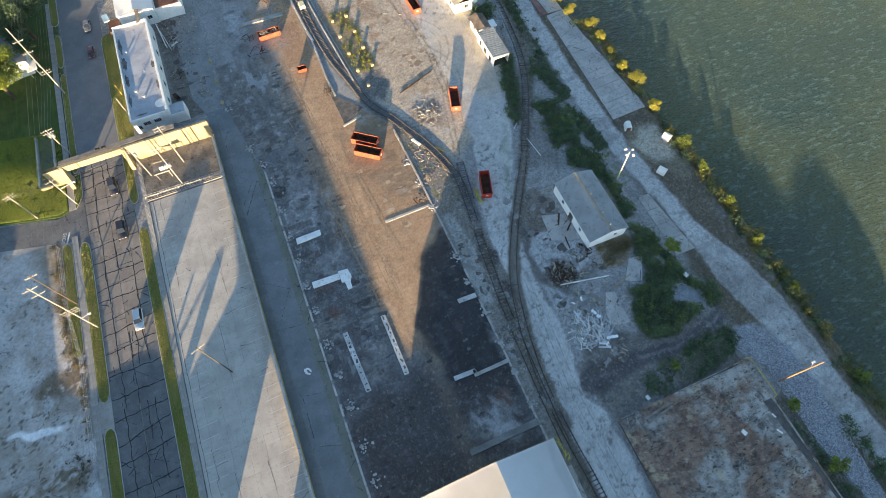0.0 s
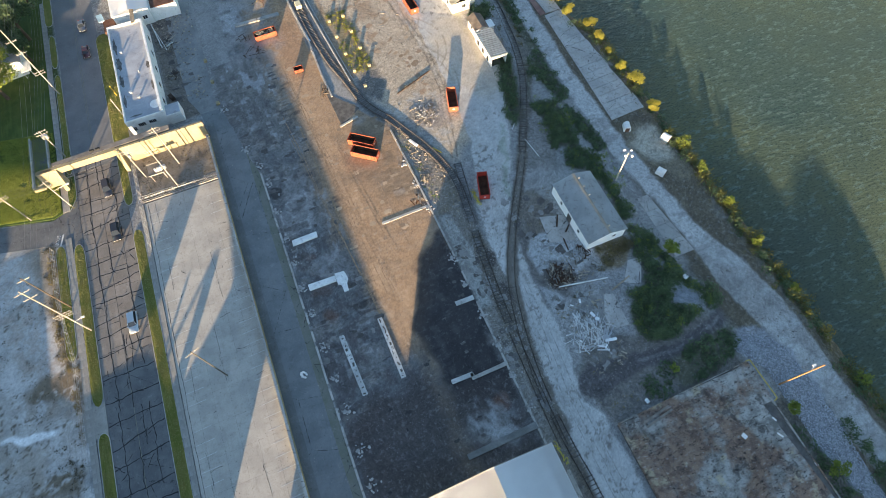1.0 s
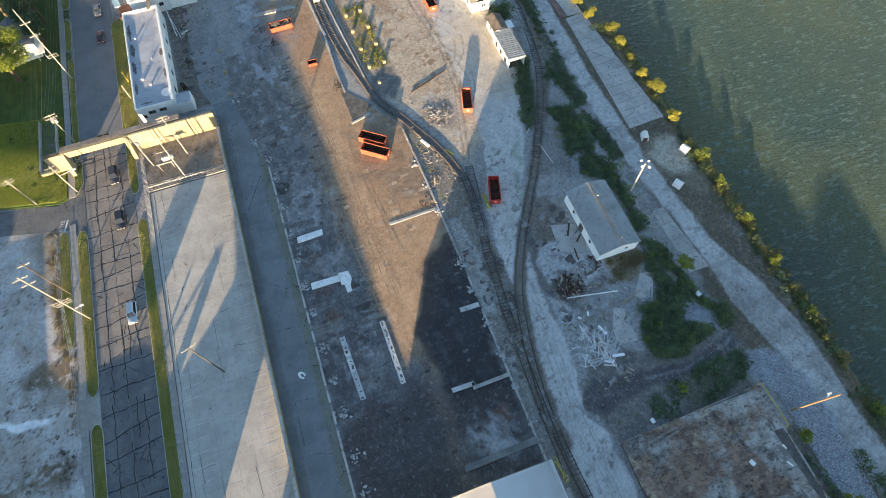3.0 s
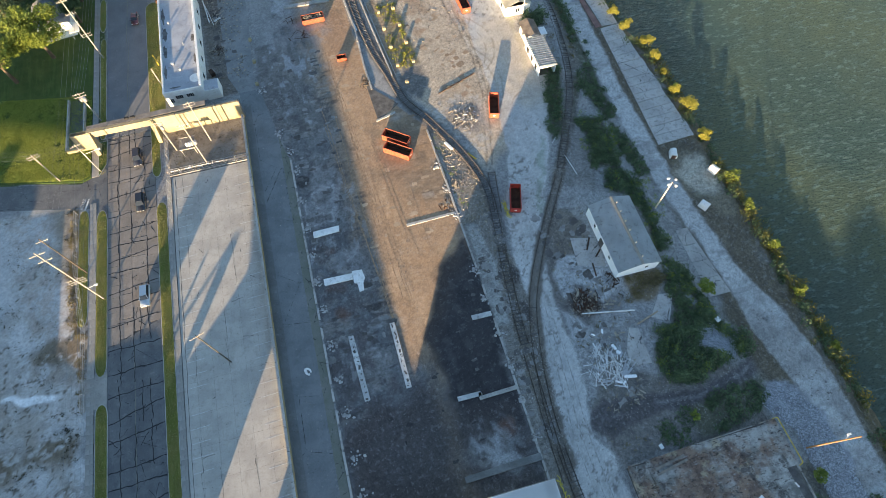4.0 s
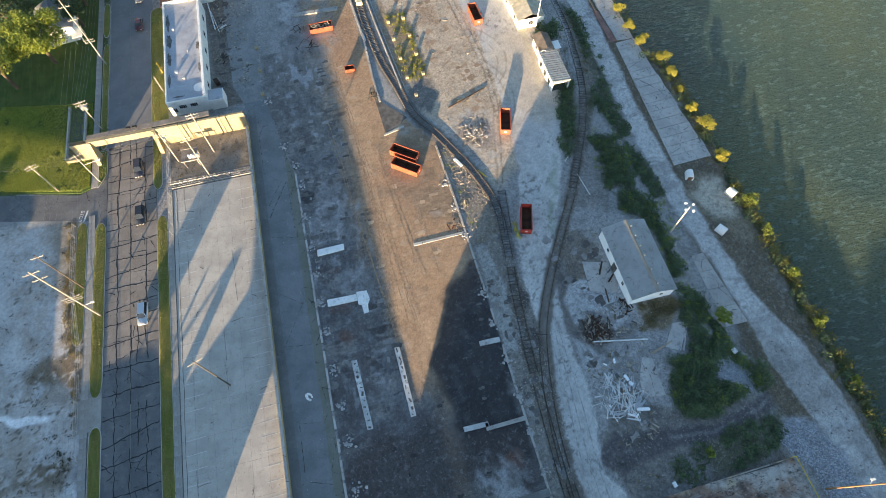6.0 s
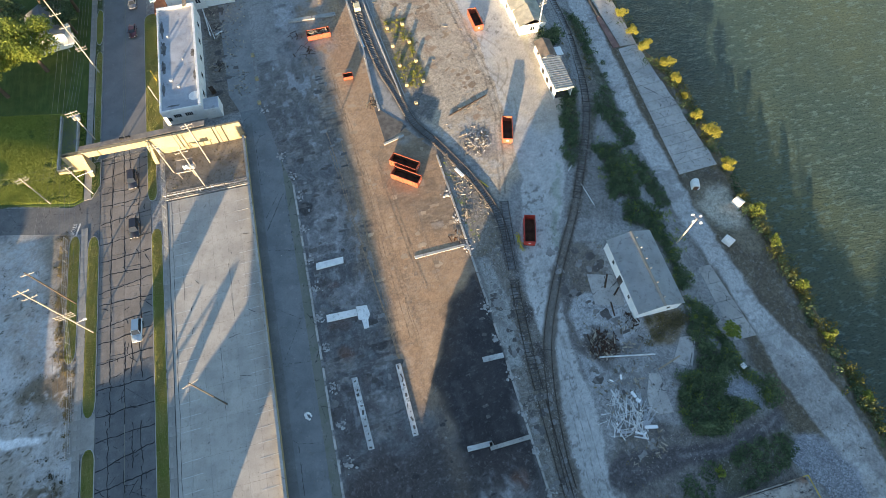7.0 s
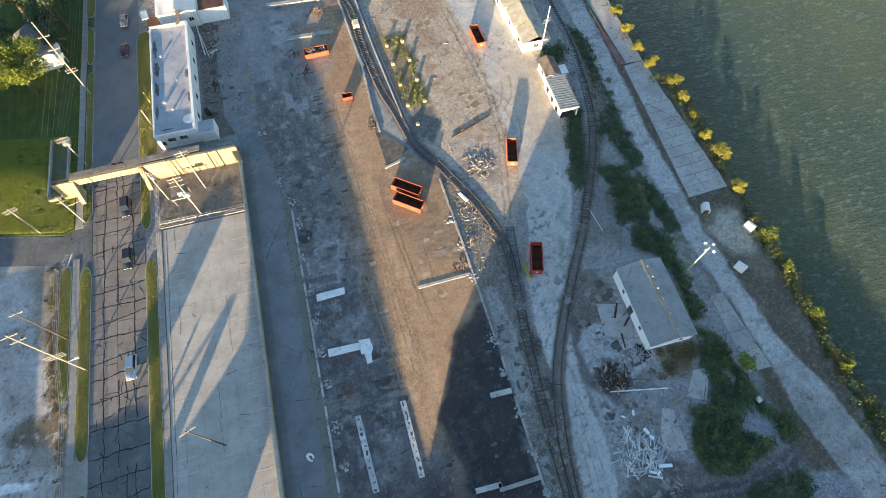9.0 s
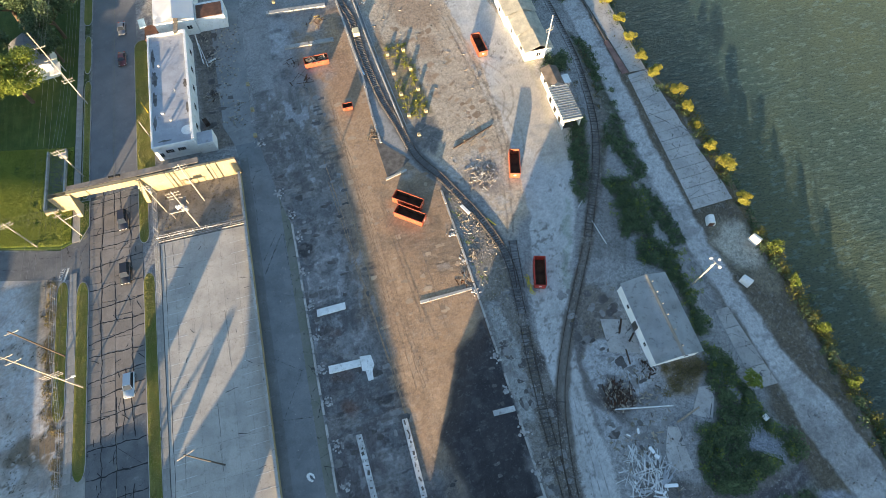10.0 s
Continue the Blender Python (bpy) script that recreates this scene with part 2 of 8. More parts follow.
def slab_material(name, c, c2, joint=0.0, rough=0.85, stain=(0.1, 0.09, 0.08), cracks=0.25, amount=0.5):
    """Worn concrete or asphalt: blotches, grit, dark stains and hair cracks."""
    n = Nodes(name)
    col = n.mix(n.step(n.noise(0.22, 5, 0.6), 0.35, 0.65), c, c2)
    col = n.mix(n.math('MULTIPLY', n.step(n.noise(0.9, 7, 0.7), 0.52, 0.68), amount), col, stain)
    grit = n.noise(9.0, 6, 0.75)
    col = n.mix(n.math('MULTIPLY', n.step(grit, 0.5, 0.68), 0.5), col, n.mix(0.5, col, (0.03, 0.03, 0.03)))
    col = n.mix(n.math('MULTIPLY', n.step(grit, 0.46, 0.3), 0.45), col, n.mix(0.3, col, (0.8, 0.78, 0.75)))
    if cracks:
        d = n.cells(cracks, 'DISTANCE_TO_EDGE')
        w = n.math('MULTIPLY', n.step(n.noise(1.3, 3), 0.45, 0.6), 0.028)
        line = n.math('LESS_THAN', d, n.math('MULTIPLY', w, cracks * 2.0))
        col = n.mix(n.math('MULTIPLY', line, 0.75), col, (0.03, 0.03, 0.03))
    mid = n.noise(2.6, 8, 0.75)
    col = n.mix(n.math('MULTIPLY', n.step(mid, 0.48, 0.7), 0.4), col, n.mix(0.45, col, stain))
    col = n.mix(n.math('MULTIPLY', n.step(mid, 0.44, 0.28), 0.3), col, n.mix(0.25, col, (0.75, 0.73, 0.7)))
    spot = n.noise(0.75, 12, 0.75)
    col = n.mix(n.math('MULTIPLY', n.step(spot, 0.57, 0.59), amount * 0.7), col, n.mix(0.5, col, stain))
    col = n.mix(n.math('MULTIPLY', n.step(spot, 0.41, 0.39), 0.25), col, n.mix(0.3, col, (0.75, 0.73, 0.7)))
    speck = n.cells(1.1)
    col = n.mix(n.math('MULTIPLY', n.step(speck, 0.1, 0.06), n.step(mid, 0.4, 0.5)), col, n.mix(0.7, col, (0.04, 0.038, 0.035)))
    streak = n.noise(1.0, 5, 0.6, (3.0, 0.12, 1.0))
    col = n.mix(n.math('MULTIPLY', n.step(streak, 0.55, 0.72), 0.3), col, n.mix(0.5, col, stain))
    if joint:
        v = n.math('ADD', n.math('MULTIPLY', n.random(), joint), 1 - joint / 2)
        g = n.t.nodes.new("ShaderNodeCombineColor")
        for k in range(3):
            n.put(g.inputs[k], v)
        col = n.mix(1.0, col, g.outputs[0], 'MULTIPLY')
    n.bump(grit, 0.3, 0.02)
    return n.set(col, rough, 0.0, 0.25)


def grass_material(name, c, c2):
    n = Nodes(name)
    col = n.mix(n.step(n.noise(0.35, 5), 0.35, 0.65), c, c2)
    blades = n.noise(9.0, 8, 0.85)
    tuft = n.noise(3.0, 8, 0.8)
    col = n.mix(n.math('MULTIPLY', n.step(tuft, 0.42, 0.62), 0.3), col, tuple(v * 0.6 for v in c))
    col = n.mix(n.math('MULTIPLY', n.step(blades, 0.45, 0.65), 0.35), col, tuple(v * 0.5 for v in c))
    mown = n.noise(1.0, 4, 0.6, (0.9, 0.1, 1.0))
    col = n.mix(n.math('MULTIPLY', n.step(mown, 0.5, 0.62), 0.25), col, tuple(min(1, v * 1.5) for v in c2))
    col = n.mix(n.math('MULTIPLY', n.step(n.noise(1.2, 5, 0.7), 0.6, 0.74), 0.4), col, (0.2, 0.17, 0.08))
    n.bump(blades, 0.9, 0.12)
    return n.set(col, 0.9, 0.0, 0.15)


def water_material():
    n = Nodes("river_water")
    # base drifts between the water's shaded teal and its sunlit olive
    col = n.mix(n.step(n.noise(0.012, 4), 0.35, 0.65), (0.042, 0.082, 0.08), (0.092, 0.122, 0.076))
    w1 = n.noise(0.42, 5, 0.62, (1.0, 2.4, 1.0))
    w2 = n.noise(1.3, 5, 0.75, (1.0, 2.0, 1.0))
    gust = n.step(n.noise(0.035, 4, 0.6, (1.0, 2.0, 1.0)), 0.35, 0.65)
    # ripple glints and dark troughs painted into the colour, over the bump
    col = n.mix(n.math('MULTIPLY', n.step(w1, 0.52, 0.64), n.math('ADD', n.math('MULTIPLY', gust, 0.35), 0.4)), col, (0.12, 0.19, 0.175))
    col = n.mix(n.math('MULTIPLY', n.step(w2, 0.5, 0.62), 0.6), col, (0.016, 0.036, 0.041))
    n.bump(n.math('ADD', w1, n.math('MULTIPLY', w2, 0.5)), 1.0, 1.1)
    return n.set(col, 0.2, 0.0, 0.06)


M_GROUND = ground_material()
M_CONC = slab_material("weathered_concrete", (0.33, 0.315, 0.29), (0.42, 0.4, 0.365), joint=0.14)
M_PARK = slab_material("parking_concrete", (0.36, 0.335, 0.295), (0.44, 0.41, 0.36), joint=0.06, cracks=0.0, amount=0.35, stain=(0.18, 0.16, 0.13))
M_WALK = slab_material("sidewalk_concrete", (0.25, 0.235, 0.21), (0.32, 0.3, 0.27), joint=0.12, cracks=0.0, amount=0.3)
M_ROADC = slab_material("road_concrete", (0.18, 0.16, 0.14), (0.23, 0.205, 0.18), joint=0.16, cracks=0.0, amount=0.3)
M_ROADA = slab_material("old_asphalt", (0.105, 0.105, 0.107), (0.15, 0.148, 0.145), cracks=0.12, amount=0.35, stain=(0.06, 0.06, 0.06))
M_ROADN = slab_material("smooth_asphalt", (0.15, 0.15, 0.152), (0.18, 0.18, 0.18), cracks=0.0, amount=0.12, stain=(0.09, 0.09, 0.09))
M_LANE = slab_material("lane_asphalt", (0.15, 0.158, 0.16), (0.195, 0.203, 0.203), cracks=0.08, amount=0.3, stain=(0.085, 0.08, 0.07))
M_TAR = plain("tar_seam", (0.018, 0.018, 0.019), 0.6, bump=0.05)
M_WHITE = plain("white_slab", (0.72, 0.72, 0.7), 0.8, var=0.12, dirt=(0.3, 0.28, 0.25))
M_BEAM = slab_material("beam_concrete", (0.4, 0.4, 0.39), (0.6, 0.6, 0.58), stain=(0.13, 0.12, 0.11), cracks=0.0, amount=0.75)
M_WHARF = slab_material("wharf_concrete", (0.37, 0.355, 0.33), (0.47, 0.45, 0.42), joint=0.14, cracks=0.15)
M_DARKC = plain("dark_stained_concrete", (0.12, 0.11, 0.1), 0.9, var=0.4)


def foundation_material():
    """Old floor slab: grey concrete, brown rusty zones, dark chipped dashes and pale worn patches."""
    n = Nodes("rust_stained_slab")
    zone = n.noise(0.075, 9, 0.6)
    col = n.mix(n.step(n.noise(0.5, 8, 0.72), 0.38, 0.62), (0.2, 0.188, 0.168), (0.38, 0.36, 0.325))
    rust = n.mix(n.step(n.noise(0.55, 8, 0.72), 0.4, 0.6), (0.24, 0.15, 0.1), (0.12, 0.07, 0.05))
    col = n.mix(n.math('MULTIPLY', n.step(zone, 0.44, 0.53), 0.85), col, rust)
    col = n.mix(n.math('MULTIPLY', n.step(n.noise(0.23, 8, 0.7), 0.56, 0.64), 0.7), col, (0.42, 0.35, 0.23))
    soot = n.noise(0.32, 10, 0.75)
    col = n.mix(n.math('MULTIPLY', n.step(soot, 0.55, 0.6), 0.65), col, (0.05, 0.042, 0.038))
    chips = n.noise(1.1, 8, 0.78, (0.7, 1.6, 1.0))
    col = n.mix(n.math('MULTIPLY', n.step(chips, 0.57, 0.59), 0.85), col, (0.035, 0.03, 0.027))
    col = n.mix(n.math('MULTIPLY', n.step(chips, 0.42, 0.4), 0.55), col, n.mix(0.6, col, (0.5, 0.48, 0.45)))
    grit = n.noise(6.0, 7, 0.8)
    col = n.mix(n.math('MULTIPLY', n.step(grit, 0.5, 0.7), 0.25), col, (0.04, 0.035, 0.03))
    v = n.math('ADD', n.math('MULTIPLY', n.random(), 0.22), 0.89)
    g = n.t.nodes.new("ShaderNodeCombineColor")
    for k in range(3):
        n.put(g.inputs[k], v)
    col = n.mix(1.0, col, g.outputs[0], 'MULTIPLY')
    n.bump(grit, 0.4, 0.03)
    return n.set(col, 0.9, 0.0, 0.2)


M_FOUND = foundation_material()
M_GANTRY = slab_material("painted_concrete_wall", (0.29, 0.235, 0.135), (0.36, 0.295, 0.175), cracks=0.0, amount=0.25, stain=(0.2, 0.16, 0.1), joint=0.1)
M_GTOP = plain("gantry_top", (0.22, 0.19, 0.16), 0.9, var=0.3)
M_PAINT = plain("worn_white_line", (0.56, 0.55, 0.51), 0.8, var=0.3, big=2.0)
M_GRASS = grass_material("verge_grass", (0.15, 0.165, 0.036), (0.21, 0.19, 0.06))
# lawn set to its dark shaded tone; bright blades cover the sunlit part
M_LAWN = grass_material("lawn_grass", (0.05, 0.085, 0.022), (0.075, 0.105, 0.028))
M_WATER = water_material()
M_RAIL = plain("rusty_rail", (0.1, 0.08, 0.065), 0.6, 0.4, var=0.35)
M_TIE = plain("old_timber_tie", (0.13, 0.12, 0.11), 0.95, var=0.4, per=0.7)
M_TIEPALE = plain("bleached_timber_tie", (0.2, 0.195, 0.19), 0.95, var=0.3, per=0.5)
M_ORANGE = plain("orange_steel", (0.36, 0.082, 0.042), 0.65, var=0.25, big=1.2, dirt=(0.17, 0.065, 0.04))
M_RED = plain("dark_red_steel", (0.42, 0.045, 0.03), 0.55, var=0.25, big=1.2, dirt=(0.14, 0.03, 0.02))
M_RUSTIN = plain("rusty_inside", (0.1, 0.045, 0.025), 0.9, var=0.4)
M_WWALL = plain("white_wall_paint", (0.73, 0.725, 0.7), 0.7, var=0.08, dirt=(0.5, 0.46, 0.4))
M_GREYROOF = plain("grey_sheet_roof", (0.52, 0.54, 0.545), 0.5, var=0.12, big=0.4, dirt=(0.2, 0.19, 0.18))
M_SHEDW = plain("bright_white_boards", (0.86, 0.86, 0.85), 0.6, var=0.05, small=5.0)
# tan highlight of the sun on the shed ridge, as a colour
M_RIDGE = plain("sunlit_tan_ridge", (0.5, 0.45, 0.38), 0.6, var=0.15)
M_WROOF = plain("white_membrane_roof", (0.36, 0.37, 0.395), 0.6, var=0.16, big=0.3, small=3.0, dirt=(0.22, 0.21, 0.205))
M_GRIME = plain("roof_grime", (0.13, 0.125, 0.12), 0.9, var=0.45, big=0.9, small=4.0)
M_BRIGHT = plain("bright_white_roof", (0.88, 0.88, 0.88), 0.3, var=0.03, big=0.3, spec=0.6)
M_BROWNROOF = plain("brown_sheet", (0.12, 0.06, 0.04), 0.8, var=0.3)
M_TANROOF = plain("tan_shingle", (0.68, 0.65, 0.55), 0.9, var=0.2, small=12)
M_TIMBER = plain("weathered_timber", (0.3, 0.24, 0.17), 0.9, var=0.3, big=1.5, per=0.4)
M_POLE = plain("pole_timber", (0.36, 0.33, 0.28), 0.9, var=0.25)
M_STEEL = plain("galvanised_steel", (0.5, 0.5, 0.5), 0.45, 0.7, var=0.15)
M_WIRE = plain("wire", (0.25, 0.25, 0.25), 0.5, 0.6, var=0.1)
M_GLASS = plain("dark_glass", (0.02, 0.024, 0.028), 0.12, var=0.1, bump=0.0, spec=0.6)
M_BLACK = plain("black_rubber", (0.02, 0.02, 0.02), 0.8)
M_GRAVEL = plain("crushed_stone", (0.42, 0.43, 0.45), 0.95, var=0.35, per=0.0, small=6)
M_DEBRIS = plain("pale_scrap", (0.72, 0.72, 0.7), 0.8, var=0.25, big=1.3, dirt=(0.2, 0.17, 0.14))
M_DARKDEB = plain("charred_timber", (0.07, 0.045, 0.032), 0.95, var=0.5)
M_LEAF = leafy("bush_leaves", (0.062, 0.1, 0.048), (0.165, 0.22, 0.105), 0.5)
# yellow leaves with the warmth of low sun put into their colour
M_LEAFY = leafy("sunlit_yellow_leaves", (0.24, 0.24, 0.035), (0.4, 0.36, 0.075), 0.2)
M_LEAFT = leafy("tree_leaves", (0.13, 0.18, 0.03), (0.28, 0.32, 0.06), 0.35)
M_DRY = leafy("dry_weeds", (0.13, 0.11, 0.05), (0.24, 0.19, 0.09), 0.3)
M_BARK = plain("bark", (0.1, 0.075, 0.05), 0.95, var=0.35)
M_YELLOW = plain("yellow_paint", (0.6, 0.42, 0.05), 0.7, var=0.2)
M_RUBBLE = plain("pale_rubble", (0.37, 0.36, 0.345), 0.9, var=0.3)

# ---- ground ----
PALE_ROAD = [(41, 178, 9), (44, 140, 11), (47.5, 118, 13), (47.6, 97, 15), (42.7, 74, 9), (36.7, 59.5, 8.0), (34, 49, 6.4), (33.4, 38, 5.2), (32.8, 26, 5.6), (31.2, 16, 5.8), (30.3, 10.5, 5.8), (31.5, 6, 7.8), (31.6, -6.5, 8.4), (31, -60, 9)]
RIVER_ROAD = [(71.5, 175, 5), (71.5, 125, 5.2), (71.2, 110, 5), (71, 95, 4.6), (70.8, 78, 4.8), (71.0, 70, 4.6), (71.4, 62, 4.6), (72.0, 54, 4.8), (72.9, 46, 4.0), (73.8, 38, 4.0), (75.2, 30, 5.8), (76.8, 22, 8.2), (78.6, 12, 8.0), (79.2, 4, 7), (79.1, -4, 6), (79.6, -12, 5.8), (80.2, -22, 5.6), (81, -80, 5.6)]
TRACK_A = [(9.6, 175), (10.2, 156), (12.2, 145), (12.6, 134), (13.2, 125.8), (14.4, 116), (16.2, 108.4), (18.0, 99.5), (19.8, 95.4), (22.0, 91.8), (24.6, 86.2), (27.1, 80.7), (29.6, 73), (30.5, 66.5), (29.6, 57.5), (28.6, 50.3), (27.6, 43), (27.3, 36), (26.9, 28), (26.6, 18)]
TRACK_B = [(64.6, 150), (64.9, 122), (63.4, 108), (61.0, 96), (57.6, 86.6), (53.6, 78.5), (47.9, 67.6), (40.0, 55.2), (34.8, 46.4), (31.0, 38.2), (28.6, 29), (27.2, 20), (26.7, 12), (26.9, 3), (27.3, -5), (27.6, -40)]
GRAVEL_A = [(69.4, 11.2), (66.2, 8.7), (70.0, 2.7), (69.8, -5), (69.8, -12), (71, -20), (73, -30), (75, -30), (75.5, -20), (76.4, -12), (76.6, -4), (76.4, 4.3), (74, 9)]
GRAVEL_B = [(60.7, 21.7), (62, 25), (65.4, 24.6), (67.5, 20), (65.9, 17.6)]
YARD = [(-11.6, -40), (22.6, -40), (22.4, 88), (11.5, 104), (10.8, 112), (9.6, 154), (-9, 154), (-10.5, 127), (-15.4, 127), (-16.8, 112), (-13.8, 97), (-11.6, 88)]


def grain(x, y):
    g = 1.12 - 0.85 * line_w(x, y, PALE_ROAD, 1.0)
    g = np.minimum(g, 1 - 0.35 * line_w(x, y, RIVER_ROAD, 1.0))
    g = np.minimum(g, 1.1 - 0.7 * poly_w(x, y, [(9, 50), (13, 57), (22, 62), (22, 22), (8, 22)], 1.0))
    g = np.minimum(g, 1 - 0.55 * poly_w(x, y, [(-400, 92), (-57, 92), (-57, -200), (-400, -200)], 1.0))
    g = np.minimum(g, 1.1 - 0.62 * poly_w(x, y, [(3, 30), (-2, 130), (10, 126), (22, 92), (22, 58), (10, 42)], 2.0))
    g = np.minimum(g, 1.1 - 0.6 * poly_w(x, y, [(-16, 104), (-16, 158), (4, 158), (1, 120)], 3.0))
    return np.minimum(g, 1.1 - 0.25 * poly_w(x, y, YARD, 0.5))


def albedo(x, y):
    n1, n2, n3 = fnoise(x, y, 9, 1), fnoise(x, y, 3.2, 5), fnoise(x, y, 22, 9)
    n4 = fnoise(x * 0.35, y, 2.2, 60)
    wx, wy = x + (n1 - 0.5) * 5 + (n2 - 0.5) * 1.6, y + (fnoise(x, y, 9, 13) - 0.5) * 5 + (n2 - 0.5) * 1.6
    col = np.empty((*x.shape, 3))
    col[:] = (0.25, 0.245, 0.235)

    def lay(w, c, amount=1.0):
        w = np.clip(w * amount, 0, 1)[..., None]
        col[:] = col * (1 - w) + np.array(c) * w

    # north yard between the tracks: pale tan earth
    lay(poly_w(wx, wy, [(12, 178), (40, 178), (54, 140), (54, 108), (44, 86), (32, 70), (24, 88), (16, 108)], 2.0), (0.42, 0.345, 0.26))
    lay(smooth01((n1 - 0.52) / 0.14) * poly_w(wx, wy, [(14, 178), (38, 178), (36, 110), (22, 108)], 3), (0.29, 0.21, 0.145), 0.8)
    # track beds and the strip beside the pale road
    e1 = fnoise(x, y, 1.3, 54)
    ex, ey = x + (n2 - 0.5) * 1.0 + (e1 - 0.5) * 0.7, y + (e1 - 0.5) * 0.9
    lay(line_w(wx, wy, [(*p, 6.0) for p in TRACK_A], 1.6), (0.25, 0.245, 0.235))
    lay(line_w(ex, ey, [(*p, 3.0) for p in TRACK_A if p[1] > 50], 0.4), (0.12, 0.112, 0.105), 0.85)
    lay(poly_w(ex, ey, [(66, 124), (69, 118), (66, 100), (62, 90), (56, 78), (49, 66), (46, 62), (44, 64), (52, 78), (57, 88), (61, 98), (63.6, 110)], 0.7), (0.14, 0.125, 0.105), 0.9)
    lay(poly_w(ex, ey, [(57, 80), (58, 70), (54, 60), (48, 57), (43, 60), (48, 68)], 1.0), (0.2, 0.19, 0.175), 0.9)
    lay(poly_w(ex, ey, [(22.6, 62), (28, 61), (30.5, 50), (31, 40), (31, 33), (29.8, 25), (28.3, 18), (27.3, 10), (27.6, -8), (27.8, -40), (22.6, -40)], 0.4), (0.2, 0.18, 0.155), 0.9)
    lay(line_w(ex, ey, [(28.6, 52, 2.6), (27.4, 40, 2.6), (26.6, 28, 3.0), (26, 16, 2.4), (26.2, 4, 2.0), (27.2, -6, 3)], 0.5), (0.14, 0.118, 0.092), 0.85)
    lay(line_w(x, y, [(25.1, 44, .5), (24.9, 34, .6), (24.6, 22, .6), (24.4, 8, .6)], 0.4) * smooth01((e1 - 0.35) / 0.2), (0.23, 0.215, 0.19), 0.8)
    # brown strip and weedy soil by the pedestals, wheel ruts, scraped patches
    lay(poly_w(wx, wy, [(16, 142), (18, 136), (19.2, 110), (18, 104), (16.6, 112), (15.2, 130)], 0.6), (0.27, 0.19, 0.125), 0.8)
    lay(poly_w(wx, wy, [(18, 134), (24, 134), (25, 109), (19, 109)], 0.8), (0.2, 0.16, 0.085), 0.85)
    lay(poly_w(wx, wy, [(20, 108.4), (25.3, 108), (25.8, 102.2), (23.1, 98.4), (19.1, 102.1)], 0.8), (0.13, 0.125, 0.12), 0.9)
    for off in (0, 1.5):
        lay(line_w(x + (n2 - 0.5) * 0.6, y, [(35.8 + off, 140.5, .35), (37.7 + off, 122, .35), (39 + off * .8, 110.8, .35), (37.9 + off * .8, 95.8, .35), (35.5 + off * .9, 87, .35), (33.5 + off * .9, 78.6, .3), (32.2 + off * .9, 73.9, .3)], 0.25), (0.13, 0.105, 0.08), 0.75)
    lay(line_w(wx, wy, [(36.6, 140, 1.2), (38.4, 122, 1.2), (39.6, 110, 1.4), (38.6, 96, 1.6), (35.8, 86, 1.6)], 0.8) * smooth01((n2 - 0.42) / 0.15), (0.42, 0.39, 0.34), 0.6)
    lay(poly_w(wx, wy, [(36, 118), (48, 118), (46, 96), (38, 92)], 2.0) * smooth01((fnoise(x, y, 0.9, 51) - 0.56) / 0.08), (0.17, 0.145, 0.115), 0.6)
    lay(poly_w(wx, wy, [(24, 96), (37, 96), (36, 80), (31, 76), (26, 84)], 2.0) * smooth01((fnoise(x, y, 1.2, 52) - 0.52) / 0.1), (0.4, 0.385, 0.36), 0.6)
    lay(poly_w(ex, ey, [(22.4, 88), (26, 84), (29.4, 73), (29.6, 62), (23, 60.5)], 0.8), (0.2, 0.165, 0.12), 0.7)
    lay(blob_w(wx, wy, 32, 89, 4, 4.5, 0.9), (0.16, 0.15, 0.145), 0.7)
    # east lot
    lay(poly_w(wx, wy, [(36, 60), (46, 64), (60, 60), (58, 36), (56, 26), (44, 16), (36, 14)], 2.0), (0.29, 0.285, 0.275))
    lay(poly_w(wx, wy, [(36, 56), (48, 60), (48, 30), (36, 20)], 3.0) * smooth01((n1 + 0.4 * n2 - 0.66) / 0.16), (0.11, 0.095, 0.085), 0.8)
    lay(blob_w(wx, wy, 43.5, 53, 4, 6, 0.4), (0.15, 0.125, 0.1), 0.85)
    lay(poly_w(x + (n2 - 0.5) * 1.2, y + (n2 - 0.5) * 1.2, [(40.4, 47.5), (49.6, 46), (51, 38.5), (48.6, 37.2), (45.4, 35.4), (44.4, 39), (41, 40.6), (38.4, 36), (37.4, 44)], 0.4), (0.4, 0.4, 0.395), 0.95)
    lay(poly_w(x + (n2 - 0.5) * 1.2, y + (n2 - 0.5) * 1.2, [(36.2, 36), (39.4, 33.4), (41.6, 25), (37.8, 17), (36.2, 18)], 0.6), (0.35, 0.35, 0.345), 0.85)
    lay(blob_w(wx, wy, 42, 36.4, 2.8, 2.8, 0.5), (0.1, 0.075, 0.06), 0.9)
    lay(poly_w(wx, wy, [(51, 39), (60, 39.4), (60.4, 36), (53.6, 32.6), (50, 34)], 0.8), (0.17, 0.13, 0.075), 0.9)
    for a, b in (((40.2, 44.4), (50.2, 42)), ((44.0, 46.9), (44.6, 37.4)), ((38, 40), (41, 40.4))):
        lay(line_w(x, y, [(*a, .2), (*b, .2)], 0.2), (0.09, 0.085, 0.08), 0.7)
    lay(blob_w(wx, wy, 43, 22, 8, 8), (0.29, 0.28, 0.265), 0.7)
    # dark cinder track to the foundation
    lay(poly_w(wx, wy, [(34.6, 16), (38, 19), (46, 20), (51, 18), (66, 15), (66, 5), (37, 4.6), (35.4, 8)], 1.0), (0.15, 0.135, 0.12), 0.9)
